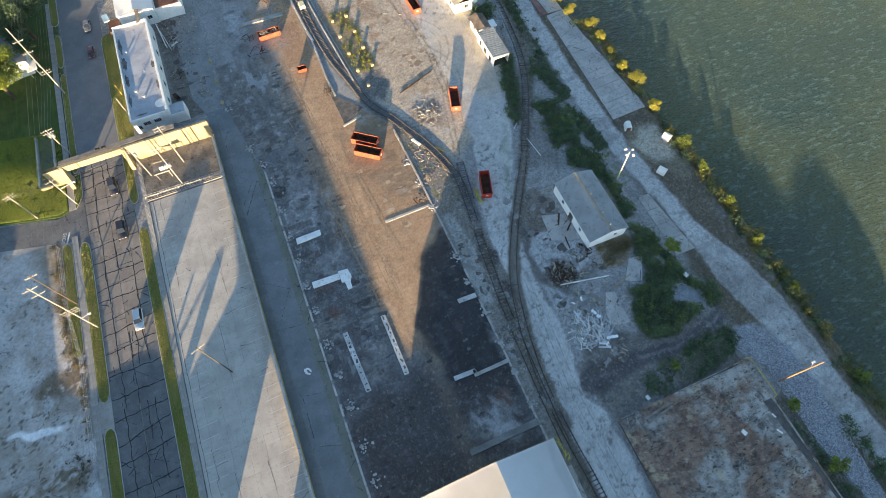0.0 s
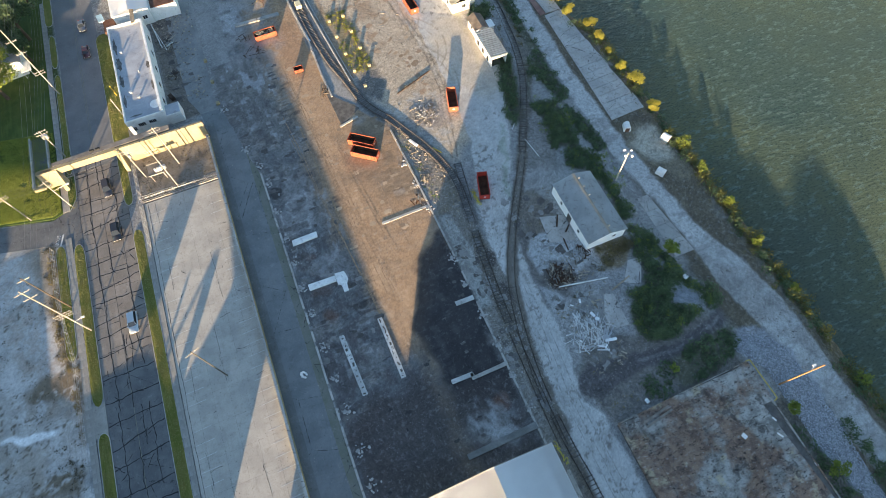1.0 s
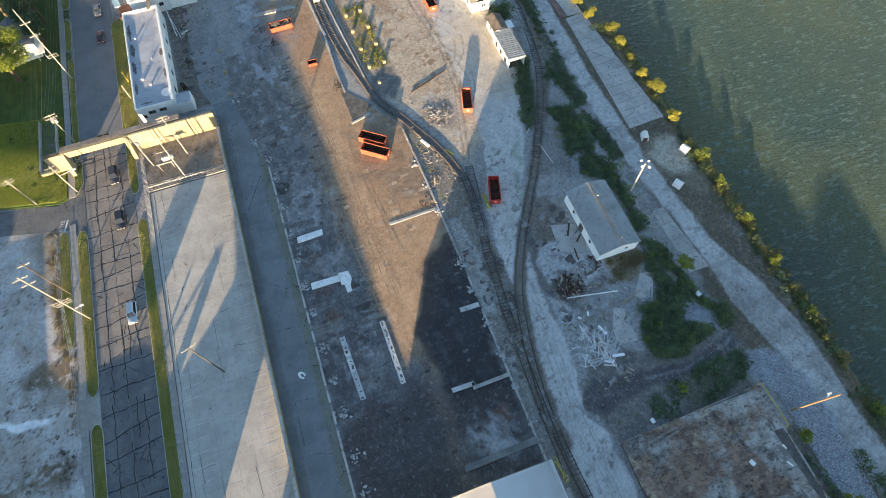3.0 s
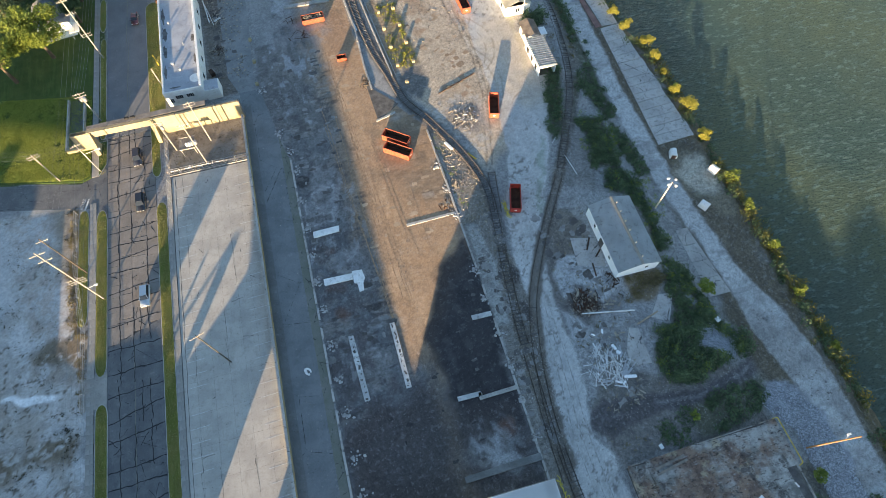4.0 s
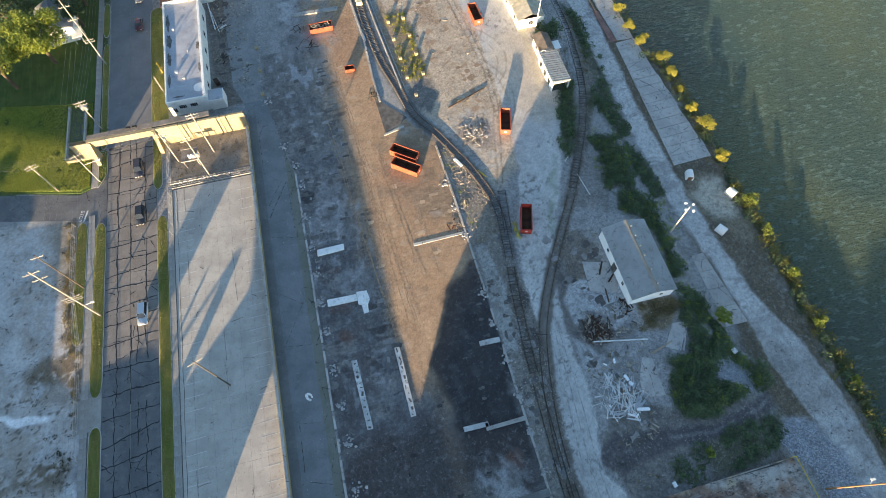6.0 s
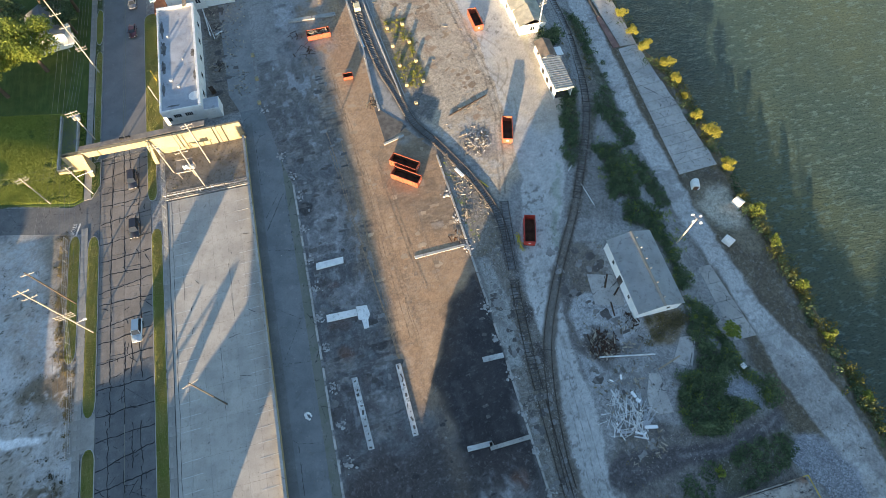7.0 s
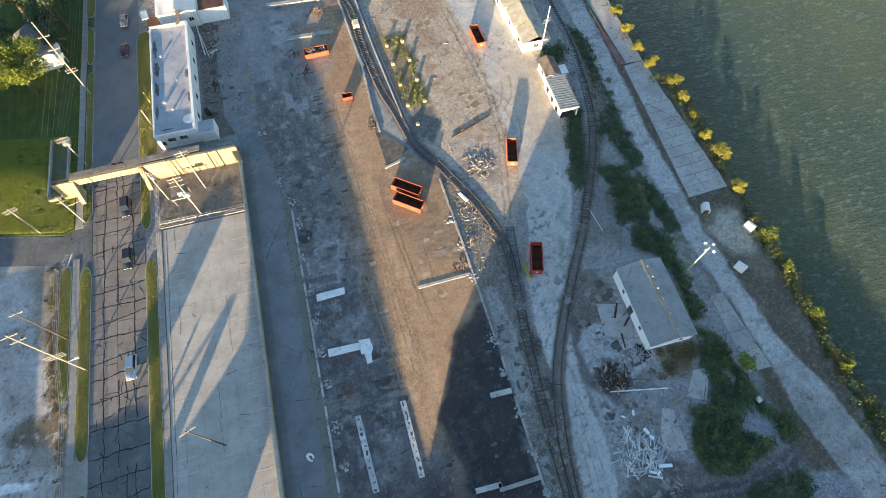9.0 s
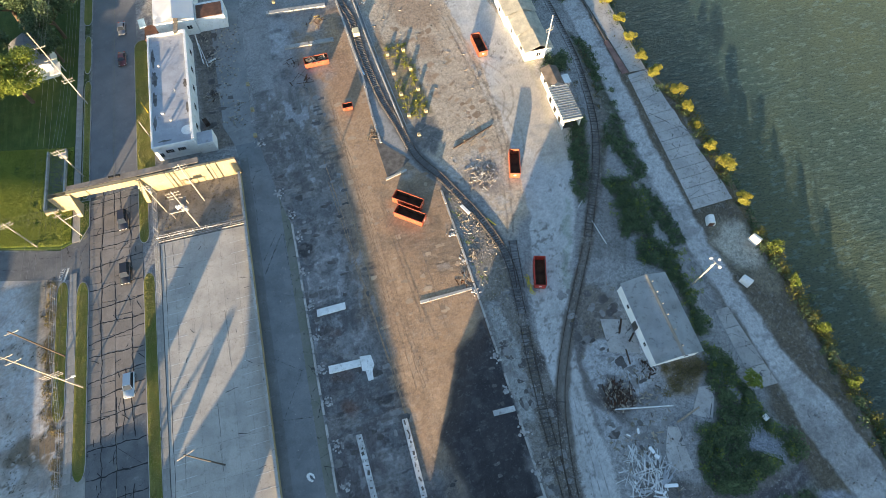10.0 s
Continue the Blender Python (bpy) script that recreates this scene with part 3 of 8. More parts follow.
    lay(poly_w(ex, ey, [(32.5, 14.1), (37.1, 16.7), (44.2, 15.8), (49.7, 15.0), (55.9, 13.8), (66.3, 16.0), (73, 20), (74, 16), (64.6, 12), (54.3, 11.0), (47.9, 12.1), (41.5, 11.3), (36.5, 9.9)], 0.7), (0.085, 0.077, 0.078), 0.92)
    lay(line_w(ex, ey, [(36, 13.5, .5), (45, 14.2, .5), (55, 12.6, .5), (66, 14.6, .5), (73, 18, .5)], 0.3) * smooth01((n2 - 0.4) / 0.15), (0.2, 0.19, 0.19), 0.7)
    # vegetated soil
    for pts in VEG:
        lay(poly_w(x * 0.6 + wx * 0.4, y * 0.6 + wy * 0.4, pts, 0.9), (0.085, 0.085, 0.055), 0.9)
    # ruts and the pale road
    pale = line_w(wx * 0.3 + ex * 0.7, wy * 0.3 + ey * 0.7, PALE_ROAD, 0.35)
    lay(pale, (0.43, 0.42, 0.4))
    lay(pale * smooth01((n2 - 0.5) / 0.2), (0.34, 0.325, 0.3), 0.4)
    lay(pale * smooth01((fnoise(x, y * 0.25, 1.4, 56) - 0.56) / 0.08), (0.5, 0.495, 0.48), 0.35)
    bed = [(52.4, 76, 2.2), (47.9, 67.6, 2.4), (43.2, 60, 2.6), (40.0, 55.2, 2.6), (37.2, 50.8, 2.8), (34.8, 46.4, 2.8), (31.6, 39, 2.8), (29.6, 32, 3.0), (28.2, 25, 3.0), (27.2, 18, 3.0), (26.9, 8, 3.0)]
    lay(line_w(ex, ey, bed, 0.35), (0.14, 0.12, 0.098), 0.92)
    lay(line_w(x, y, [(p, q, .5) for p, q, _ in bed], 0.3) * smooth01((e1 - 0.4) / 0.15), (0.2, 0.185, 0.165), 0.7)
    lay(blob_w(ex, ey, 29.6, 46, 1.1, 2.4, 0.6) + blob_w(ex, ey, 29.4, 37.4, 1.0, 2.6, 0.6), (0.07, 0.06, 0.055), 0.85)
    lay(pale * smooth01((fnoise(x, y, 0.8, 53) - 0.62) / 0.06) * smooth01((n1 - 0.45) / 0.2), (0.14, 0.125, 0.11), 0.7)
    lay(line_w(wx, wy, [(47.6, 78, 1.2), (43.2, 66, 1.2), (39.6, 58, 1.0)], 0.6) * smooth01((n2 - 0.35) / 0.2), (0.23, 0.27, 0.2), 0.6)
    lay(line_w(wx, wy, [(53.4, 122, 1.4), (52, 108, 1.4), (51, 96, 1.2)], 0.7), (0.26, 0.27, 0.13), 0.6)
    lay(pale * blob_w(wx, wy, 49, 104, 8, 16), (0.46, 0.4, 0.32), 0.8)
    # curved tyre marks where trucks turn
    for cx, cy, r in ((33, 112, 10.5), (33.6, 112.4, 12.2), (30, 126, 11), (30.4, 126.4, 12.6), (52, 84, 9), (52.4, 84, 10.6), (26, 100, 16), (26.2, 100, 17.6)):
        ring = np.abs(np.hypot(x - cx, y - cy) - r + (n2 - 0.5) * 0.7)
        lay(smooth01((0.32 - ring) / 0.2) * poly_w(wx, wy, [(36, 122), (50, 124), (47, 92), (38, 88), (35, 104)], 1.5) * smooth01((e1 - 0.35) / 0.2), (0.22, 0.185, 0.145), 0.55)
    # river road, pads
    lay(poly_w(wx, wy, [(68, 178), (84, 178), (80, 120), (84, 95), (84, 60), (84, 0), (86, -60), (70, -60), (69, 20), (70, 60), (69, 100)], 1.5), (0.125, 0.105, 0.075))
    lay(poly_w(wx, wy, [(75, 66), (83, 66), (84, 48), (79, 46), (75, 54)], 1.0), (0.2, 0.17, 0.12), 0.7)
    road = line_w(wx * 0.25 + ex * 0.75, wy * 0.25 + ey * 0.75, RIVER_ROAD, 0.5)
    lay(road, (0.41, 0.405, 0.39))
    lay(road * smooth01((34 - y) / 6) * smooth01((n1 - 0.35) / 0.2), (0.27, 0.255, 0.235), 0.75)
    lay(road * smooth01((n4 - 0.54) / 0.1), (0.26, 0.25, 0.235), 0.7)
    lay(blob_w(wx, wy, 79.6, 59, 4, 6), (0.4, 0.365, 0.295), 0.9)
    lay(poly_w(wx, wy, GRAVEL_A, 0.7), (0.27, 0.275, 0.29))
    lay(poly_w(wx, wy, GRAVEL_B, 0.7), (0.36, 0.36, 0.37))
    lay(line_w(wx, wy, [(62.6, 39.6, .8), (63.4, 36, 1.2), (63.8, 31, 1.6), (65, 27, 1.8)], 0.5), (0.33, 0.335, 0.34), 0.8)
    lay(poly_w(wx, wy, [(66.6, -3.4), (69.6, -3), (70.4, -20), (70, -45), (66.4, -45)], 0.8), (0.14, 0.125, 0.1), 0.9)
    # river bank
    bank = smooth01((x + 4.3 * smooth01((y - 96) / 16) - 83.0 + (n2 - 0.5) * 3) / 2)
    lay(bank, (0.13, 0.105, 0.065))
    # demolished works floor
    n5 = fnoise(x, y, 1.1, 90)
    # broken apron beside the wall stub
    lay(poly_w(x + (n2 - 0.5) * 0.8, y, [(23.1, 60.5), (25.6, 59.6), (25.9, 54), (26.6, 49.5), (25.9, 44.2), (25.2, 36), (22.6, 36)], 0.3), (0.32, 0.32, 0.3), 0.85)
    yard = poly_w(x + (n2 - 0.5) * 0.4, y, YARD, 0.35)
    floor = np.empty_like(col)
    floor[:] = (0.155, 0.157, 0.16)
    keep = col.copy()
    col[:] = floor
    streak = fnoise(x * 0.5, y * 0.16, 1.6, 31)
    lay(smooth01((n1 - 0.5) / 0.18), (0.1, 0.094, 0.092), 0.8)
    lay(smooth01((n2 - 0.54) / 0.12), (0.22, 0.2, 0.185), 0.7)
    bay = lattice(77)[(np.floor(x / 5.5).astype(int)) % 64, (np.floor((y + 0.02 * x) / 4.2).astype(int)) % 64]
    lay(smooth01((bay - 0.62) / 0.1), (0.085, 0.075, 0.07), 0.45)
    lay(smooth01((0.2 - bay) / 0.1), (0.24, 0.225, 0.21), 0.35)
    # brown earth, with the warm tan of the sunlit wedge put into its colour
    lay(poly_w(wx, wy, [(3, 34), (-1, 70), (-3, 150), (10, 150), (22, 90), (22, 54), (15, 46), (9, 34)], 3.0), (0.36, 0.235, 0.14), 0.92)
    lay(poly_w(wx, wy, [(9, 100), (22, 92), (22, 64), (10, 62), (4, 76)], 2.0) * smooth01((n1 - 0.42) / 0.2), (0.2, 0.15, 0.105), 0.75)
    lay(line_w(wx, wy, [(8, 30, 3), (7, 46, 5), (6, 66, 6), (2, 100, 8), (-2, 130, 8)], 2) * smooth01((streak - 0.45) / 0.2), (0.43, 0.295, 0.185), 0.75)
    rows = fnoise(x * 0.3, y * 1.3, 1.5, 82)
    lay(poly_w(wx, wy, [(2, 30), (-3, 120), (12, 112), (22, 90), (22, 56), (12, 44)], 3.0) * smooth01((rows - 0.58) / 0.06) * smooth01((n1 - 0.45) / 0.15), (0.41, 0.31, 0.215), 0.22)
    lay(poly_w(wx, wy, [(-11, 30), (-11, 120), (2, 120), (4, 40)], 2.0) * smooth01((rows - 0.57) / 0.06) * smooth01((n3 - 0.4) / 0.2), (0.34, 0.33, 0.32), 0.6)
    lay(poly_w(wx, wy, [(-11, 20), (-11, 120), (2, 120), (4, 20)], 2.0) * smooth01((0.4 - rows) / 0.05) * smooth01((n2 - 0.45) / 0.1), (0.045, 0.04, 0.04), 0.7)
    ruts = np.sin((x + 0.06 * (y - 36) + 2.4 * (n1 - 0.5) + 3.0 * (n3 - 0.5)) * 2.1)
    lay(poly_w(wx, wy, [(5, 30), (9, 30), (9, 70), (4, 110), (-2, 110), (2, 70)], 1.5) * smooth01((ruts - 0.55) / 0.3) * smooth01((fnoise(x, y * 0.2, 2.5, 83) - 0.4) / 0.2), (0.24, 0.165, 0.105), 0.3)
    lay(blob_w(wx, wy, 6, 128, 4, 10), (0.3, 0.19, 0.12), 0.7)
    # sooty floor; its west edge traces the warehouse shadow, deepening that shade in colour
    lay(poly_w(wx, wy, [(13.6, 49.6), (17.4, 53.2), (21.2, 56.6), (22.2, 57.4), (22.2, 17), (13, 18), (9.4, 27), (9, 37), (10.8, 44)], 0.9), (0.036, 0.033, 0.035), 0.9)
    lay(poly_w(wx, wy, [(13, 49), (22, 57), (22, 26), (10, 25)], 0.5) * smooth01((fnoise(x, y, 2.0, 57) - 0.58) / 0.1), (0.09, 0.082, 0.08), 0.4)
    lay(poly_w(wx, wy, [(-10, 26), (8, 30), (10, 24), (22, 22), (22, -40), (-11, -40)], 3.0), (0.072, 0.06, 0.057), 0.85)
    lay(poly_w(wx, wy, [(-11, 20), (-11, 64), (-1, 60), (3, 44), (5, 28)], 2.0) * smooth01((n1 + 0.4 * n5 - 0.45) / 0.25), (0.085, 0.07, 0.067), 0.65)
    lay(blob_w(wx, wy, 18, 8, 7, 4) * smooth01((n2 - 0.4) / 0.2), (0.05, 0.045, 0.045), 0.7)
    lay(line_w(wx, wy, [(8, -30, 2), (8, 36, 3)], 2), (0.17, 0.135, 0.105), 0.6)
    lay(poly_w(wx, wy, [(-12, 88), (2, 86), (0, 126), (-16, 126)], 3.0) * smooth01((n1 - 0.25) / 0.3), (0.19, 0.178, 0.165), 0.7)
    # floor blocks that show as paler and darker rectangles, row by row
    row = np.floor((y + 0.08 * x) / 1.9)
    shift = lattice(78)[row.astype(int) % 64, 5] * 3.0
    blk = lattice(79)[np.floor((x + shift) / 2.6).astype(int) % 64, row.astype(int) % 64]
    gap = np.minimum(np.abs(((y + 0.08 * x) / 1.9) % 1 - 0.5), 1) > 0.43
    old = poly_w(wx, wy, [(-9, 66), (-10, 118), (1, 118), (20, 92), (20, 62), (3, 66)], 2.0) * smooth01((n3 - 0.36) / 0.15)
    lay(old * smooth01((blk - 0.72) / 0.05) * ~gap, (0.3, 0.275, 0.245), 0.45)
    lay(old * smooth01((0.2 - blk) / 0.05), (0.09, 0.078, 0.068), 0.5)
    lay(old * gap * smooth01((n2 - 0.45) / 0.1), (0.07, 0.06, 0.052), 0.5)
    for bx, by, rx, ry, a in ((-6.5, 82, 3.5, 8, .55), (-3.5, 74, 4, 6, .5), (-1.5, 57, 4, 5.5, .5), (-6, 61, 4, 2, .5), (15, 13.5, 5, 2.6, .5), (-9, 141, 5, 10, .6), (-5, 146, 6, 5, .4), (-2, 92, 3, 3, .35), (15.5, 95, 3, 2, .4)):
        lay(blob_w(wx, wy, bx, by, rx, ry, 1.1) * smooth01((n4 + n2 - 0.75) / 0.4), (0.4, 0.39, 0.38), a * 0.9)
    dust = (0.4, 0.395, 0.39)
    jx, jy = x + (n2 - 0.5) * 0.7, y + (n5 - 0.5) * 0.7
    lay(poly_w(jx, jy, [(-10.3, 74.4), (-8.2, 77.6), (-3, 78.6), (-3.2, 71.8), (-4.4, 68.6), (-10.3, 68.6)], 0.7), dust, 0.45)
    lay(poly_w(jx, jy, [(-7.9, 77), (-3.6, 77.8), (-3.4, 76.9), (-5.5, 73.6), (-7.6, 73.7)], 0.25), (0.2, 0.19, 0.185), 0.75)
    for q in (((-8.4, 77.4), (-3.3, 78.2)), ((-8.4, 77.4), (-7.9, 73.3)), ((-7.9, 73.3), (-5.4, 73.4)), ((-8.9, 71.6), (-4.6, 71.4)), ((-4.6, 71.4), (-4.8, 69)), ((-9.1, 69), (-4.8, 69)), ((-10.3, 75), (-10.4, 69))):
        lay(line_w(jx, jy, [(*q[0], .45), (*q[1], .45)], 0.25), (0.5, 0.49, 0.48), 0.7 * (0.2 + 0.8 * smooth01((n5 - 0.42) / 0.12)))
    lay(poly_w(jx, jy, [(-8.6, 71.2), (-4.9, 71), (-5.1, 69.4), (-8.8, 69.4)], 0.25), (0.13, 0.12, 0.115), 0.7)
    lay(line_w(jx, jy, [(-6.6, 59.4, .9), (-4.2, 58.4, 1.2), (-2, 60, .8), (0, 63, .6)], 0.5), dust, 0.7)
    lay(poly_w(wx, wy, [(-10, 64.6), (-5, 64.6), (-4.6, 60), (-3.6, 56.4), (-9.6, 56.2)], 0.8) * smooth01((n5 - 0.35) / 0.2), (0.075, 0.06, 0.055), 0.7)
    for bx, by, r in ((-7.2, 61.8, 0.9), (-8.2, 52.5, 1.5), (18.5, 17, 1.4), (-7.5, 47, 1.2)):
        lay(blob_w(wx, wy, bx, by, r * 1.2, r, 0.8), (0.14, 0.066, 0.04), 0.55)
    lay(poly_w(wx, wy, [(-10, 156), (6, 156), (4, 128), (-1, 118), (-10, 124)], 3.0) * smooth01((n2 - 0.3) / 0.3), (0.25, 0.24, 0.23), 0.7)
    # open pit painted flat: its inner shade is this near-black patch
    lay(blob_w(wx, wy, -11.0, 80.2, 1.2, 1.4, 0.4), (0.025, 0.023, 0.022), 0.95)
    lay(poly_w(wx, wy, [(-16.5, 127), (-10.5, 127), (-11, 113), (-16.8, 113)], 0.5) * smooth01((n2 - 0.45) / 0.2), (0.2, 0.19, 0.18), 0.6)
    for cx, cy, r, a in ((-4.6, 59, 3.4, .5), (-6.4, 72, 3.6, .5), (15.5, 14.5, 5.2, .6), (-8, 142, 6.5, .5), (-2.6, 79, 2.6, .35)):
        drift = fnoise(x + 0.6 * y, 0.35 * (y - 0.6 * x), 1.5, 95)
        lay(smooth01(1.2 - np.hypot(wx - cx, wy - cy) / r) * smooth01((drift + 0.3 * n5 - 0.5) / 0.3), (0.42, 0.43, 0.44), a)
    # smears of pale dust with sharp torn edges, and soot
    torn = fnoise(x * 1.2, y * 0.45, 1.7, 93)
    west = poly_w(wx, wy, [(-12, 60), (-14, 126), (-1, 126), (3, 60), (2, 36), (-11, 30)], 2.0)
    lay(west * smooth01((torn - 0.6) / 0.05) * smooth01((n1 - 0.4) / 0.2), (0.38, 0.39, 0.4), 0.6)
    lay(west * smooth01((0.4 - torn) / 0.05), (0.075, 0.07, 0.068), 0.35)
    lay(west * smooth01((0.5 - n3) / 0.2), (0.1, 0.095, 0.094), 0.4)
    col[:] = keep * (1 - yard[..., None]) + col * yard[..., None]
    # west: gravel lot, lawns
    lot = poly_w(wx, wy, [(-400, 88.5), (-59.6, 88.5), (-57.5, 60), (-57.5, -200), (-400, -200)], 0.7)
    lay(lot, (0.44, 0.425, 0.405))
    lay(lot * smooth01((n1 - 0.45) / 0.2), (0.34, 0.315, 0.28), 0.7)
    lay(lot * smooth01((n3 - 0.55) / 0.12) * smooth01((n2 - 0.35) / 0.2), (0.29, 0.25, 0.2), 0.6)
    lay(lot * smooth01((fnoise(x, y, 0.75, 91) - 0.63) / 0.07) * smooth01((n1 + 0.5 * n3 - 0.7) / 0.1), (0.13, 0.11, 0.085), 0.9)
    lay(lot * poly_w(wx, wy, [(-76, 88), (-60, 88), (-59, 48), (-64, 50), (-70, 62)], 2.0) * smooth01((n5 - 0.4) / 0.15), (0.37, 0.315, 0.27), 0.6)
    lay(lot * line_w(wx, wy, [(-62.5, 88, 7), (-60.5, 76, 4.5), (-59.5, 66, 3), (-58, 50, 2)], 2.5), (0.24, 0.2, 0.15), 0.85)
    lay(lot * line_w(wx, wy, [(-60, 88, 3), (-59, 66, 3), (-57.5, 50, 1.5)], 1.5) * smooth01((n5 - 0.45) / 0.15), (0.15, 0.12, 0.07), 0.8)
    for bx, by, rx, ry in ((-64.5, 53, 4.5, 2.6), (-62.5, 35, 5, 2.6), (-60, 55, 2.5, 5), (-72, 34, 4, 3), (-60, 20, 3, 8)):
        lay(lot * blob_w(wx, wy, bx, by, rx, ry, 0.9) * smooth01((n5 + 0.5 * n2 - 0.6) / 0.12), (0.15, 0.115, 0.075), 0.85)
    lay(lot * blob_w(wx, wy, -67, 46, 5, 1.1), (0.75, 0.75, 0.74), 0.85)
    lawn = poly_w(x, y, [(-400, 97.6), (-72, 97.6), (-59.5, 94), (-54, 94), (-54, 178), (-400, 178)], 0.3)
    lay(lawn, (0.08, 0.1, 0.035))
    lay(poly_w(x, y, [(-28.5, 112), (-28.5, 155), (-18, 155), (-16.8, 127), (-18, 112)], 1.0), (0.16, 0.135, 0.112), 0.9)
    return np.clip(col * (0.72 + 0.3 * fnoise(x, y, 1.0, 40) + 0.26 * fnoise(x, y, 3.7, 43) + 0.2 * (np.random.RandomState(9).rand(*x.shape) - 0.5))[..., None], 0.01, 0.8)


VEG = [
    [(55, 100), (60, 99), (56.5, 87), (53.4, 78), (49.6, 77), (51, 84)],
    [(57, 81.5), (63.6, 80), (63.4, 72), (62.2, 64.5), (64, 60.5), (64.4, 55), (63.6, 49), (65, 43), (61.2, 43.5), (61.8, 52), (61, 57.5), (58.2, 59.3), (56.6, 62), (59, 66), (55.6, 67.6), (57.6, 72)],
    [(64.8, 80), (66.6, 77), (68, 72), (68.8, 62.5), (65.4, 62), (64.5, 68), (64.4, 74)],
    [(66, 128), (70.6, 122), (69, 110), (69, 102), (67.8, 90), (67.8, 79.5), (64.2, 80), (61.5, 91), (57.5, 83.5), (61.4, 94.5), (64.6, 96), (65.4, 102), (66.6, 112)],
    [(61.6, 41.5), (64.2, 38), (65, 32), (66.8, 29), (68.2, 22.8), (70.2, 20), (68.6, 18.2), (67, 17.4), (66, 22.6), (65.2, 25.8), (60.4, 23.4), (59.4, 20.4), (62.4, 19.6), (64.4, 17.6), (56.4, 15.6), (51, 17), (50.4, 20.4), (50.9, 23.3), (53.8, 25), (52.3, 27.2), (56.6, 27), (59, 31), (58.4, 34.4), (60.5, 38)],
    [(52, 12), (66, 13), (70, 13), (66, 8), (60, 6), (52, 6)],
    [(62, 140), (70, 140), (68, 178), (56, 178), (58, 150)],
]


def build_ground():
    far = [300, 700, 1500, 4000]
    xs = np.array([-v for v in far[::-1]] + [-150, -110] + list(np.arange(-90, -57, 0.36)) + list(np.arange(-57, -13, 0.8)) + list(np.arange(-13, 86, 0.28)) + list(np.arange(86, 97.01, 0.5)) + [110, 160] + far)
    ys = np.array([-v for v in far[::-1]] + [-150, -80, -45] + list(np.arange(-32, -14, 0.5)) + list(np.arange(-14, 100, 0.28)) + list(np.arange(100, 182.01, 0.4)) + [195, 230] + far)
    gx, gy = np.meshgrid(xs, ys, indexing='ij')
    z = ground_z(gx, gy)
    # sunk below the lighter pavings that lie on it
    z = z - 0.05 * poly_w(gx, gy, [(-62, -4000), (-12.2, -4000), (-12.2, 96), (-17, 112), (-18, 4000), (-62, 4000)], 0.5)
    co = np.stack([gx, gy, z], -1).reshape(-1, 3)
    nx, ny = len(xs), len(ys)
    idx = np.arange(nx * ny).reshape(nx, ny)
    quads = np.stack([idx[:-1, :-1], idx[1:, :-1], idx[1:, 1:], idx[:-1, 1:]], -1).reshape(-1, 4)
    me = bpy.data.meshes.new("ground")
    me.vertices.add(len(co))
    me.vertices.foreach_set("co", co.astype(np.float32).ravel())
    me.loops.add(quads.size)
    me.loops.foreach_set("vertex_index", quads.astype(np.int32).ravel())
    me.polygons.add(len(quads))
    me.polygons.foreach_set("loop_start", np.arange(0, quads.size, 4, dtype=np.int32))
    me.polygons.foreach_set("use_smooth", np.ones(len(quads), bool))
    me.update(calc_edges=True)
    a = me.attributes.new("albedo", 'FLOAT_COLOR', 'POINT')
    rgba = np.ones((len(co), 4), np.float32)
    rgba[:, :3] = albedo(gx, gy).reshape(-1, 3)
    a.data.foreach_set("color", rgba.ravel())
    gr = me.attributes.new("grain", 'FLOAT', 'POINT')
    gr.data.foreach_set("value", grain(gx, gy).astype(np.float32).ravel())
    me.materials.append(M_GROUND)
    tagged(new("ground", me), "earth, cinder and stained concrete ground of a cleared riverside works", "ground", "", "structure")


build_ground()

bm = bmesh.new()
v = [bm.verts.new(p) for p in ((70, -4000, -4.0), (4500, -4000, -4.0), (4500, 4000, -4.0), (70, 4000, -4.0))]
bm.faces.new(v)
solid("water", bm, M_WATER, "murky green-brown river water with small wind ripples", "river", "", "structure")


# ---- street ----
def sheet(name, pts, z0, z1, material, label, category, kind="structure"):
    bm = bmesh.new()
    prism(bm, pts, z0, z1)
    return solid(name, bm, material, label, category, "", kind)


sheet("road", [(-53.5, -300), (-42.7, -300), (-42.7, 56), (-53.5, 52)], -0.2, 0.0, M_ROADA, "dark worn asphalt road with tar-sealed cracks", "road")
sheet("road_concrete", [(-53.5, 52.03), (-42.7, 56.03), (-42.7, 106), (-53.5, 106)], -0.2, -0.03, M_DARKC, "dark joints under the old concrete road", "road")
sheet("road_north", [(-53.6, 106.03), (-42.7, 106.03), (-43.6, 400), (-53.9, 400)], -0.2, 0.0, M_ROADN, "grey asphalt road beyond the concrete crossing beam", "road")
sheet("side_street", [(-300, 152), (-72, 97.2), (-59.5, 94.2), (-56.5, 95.5), (-53.55, 99.5), (-53.55, 82.0), (-57.2, 86.8), (-72, 90.4), (-300, 140)], -0.2, 0.004, M_ROADA, "asphalt side street meeting the main road", "road")

random.seed(5)


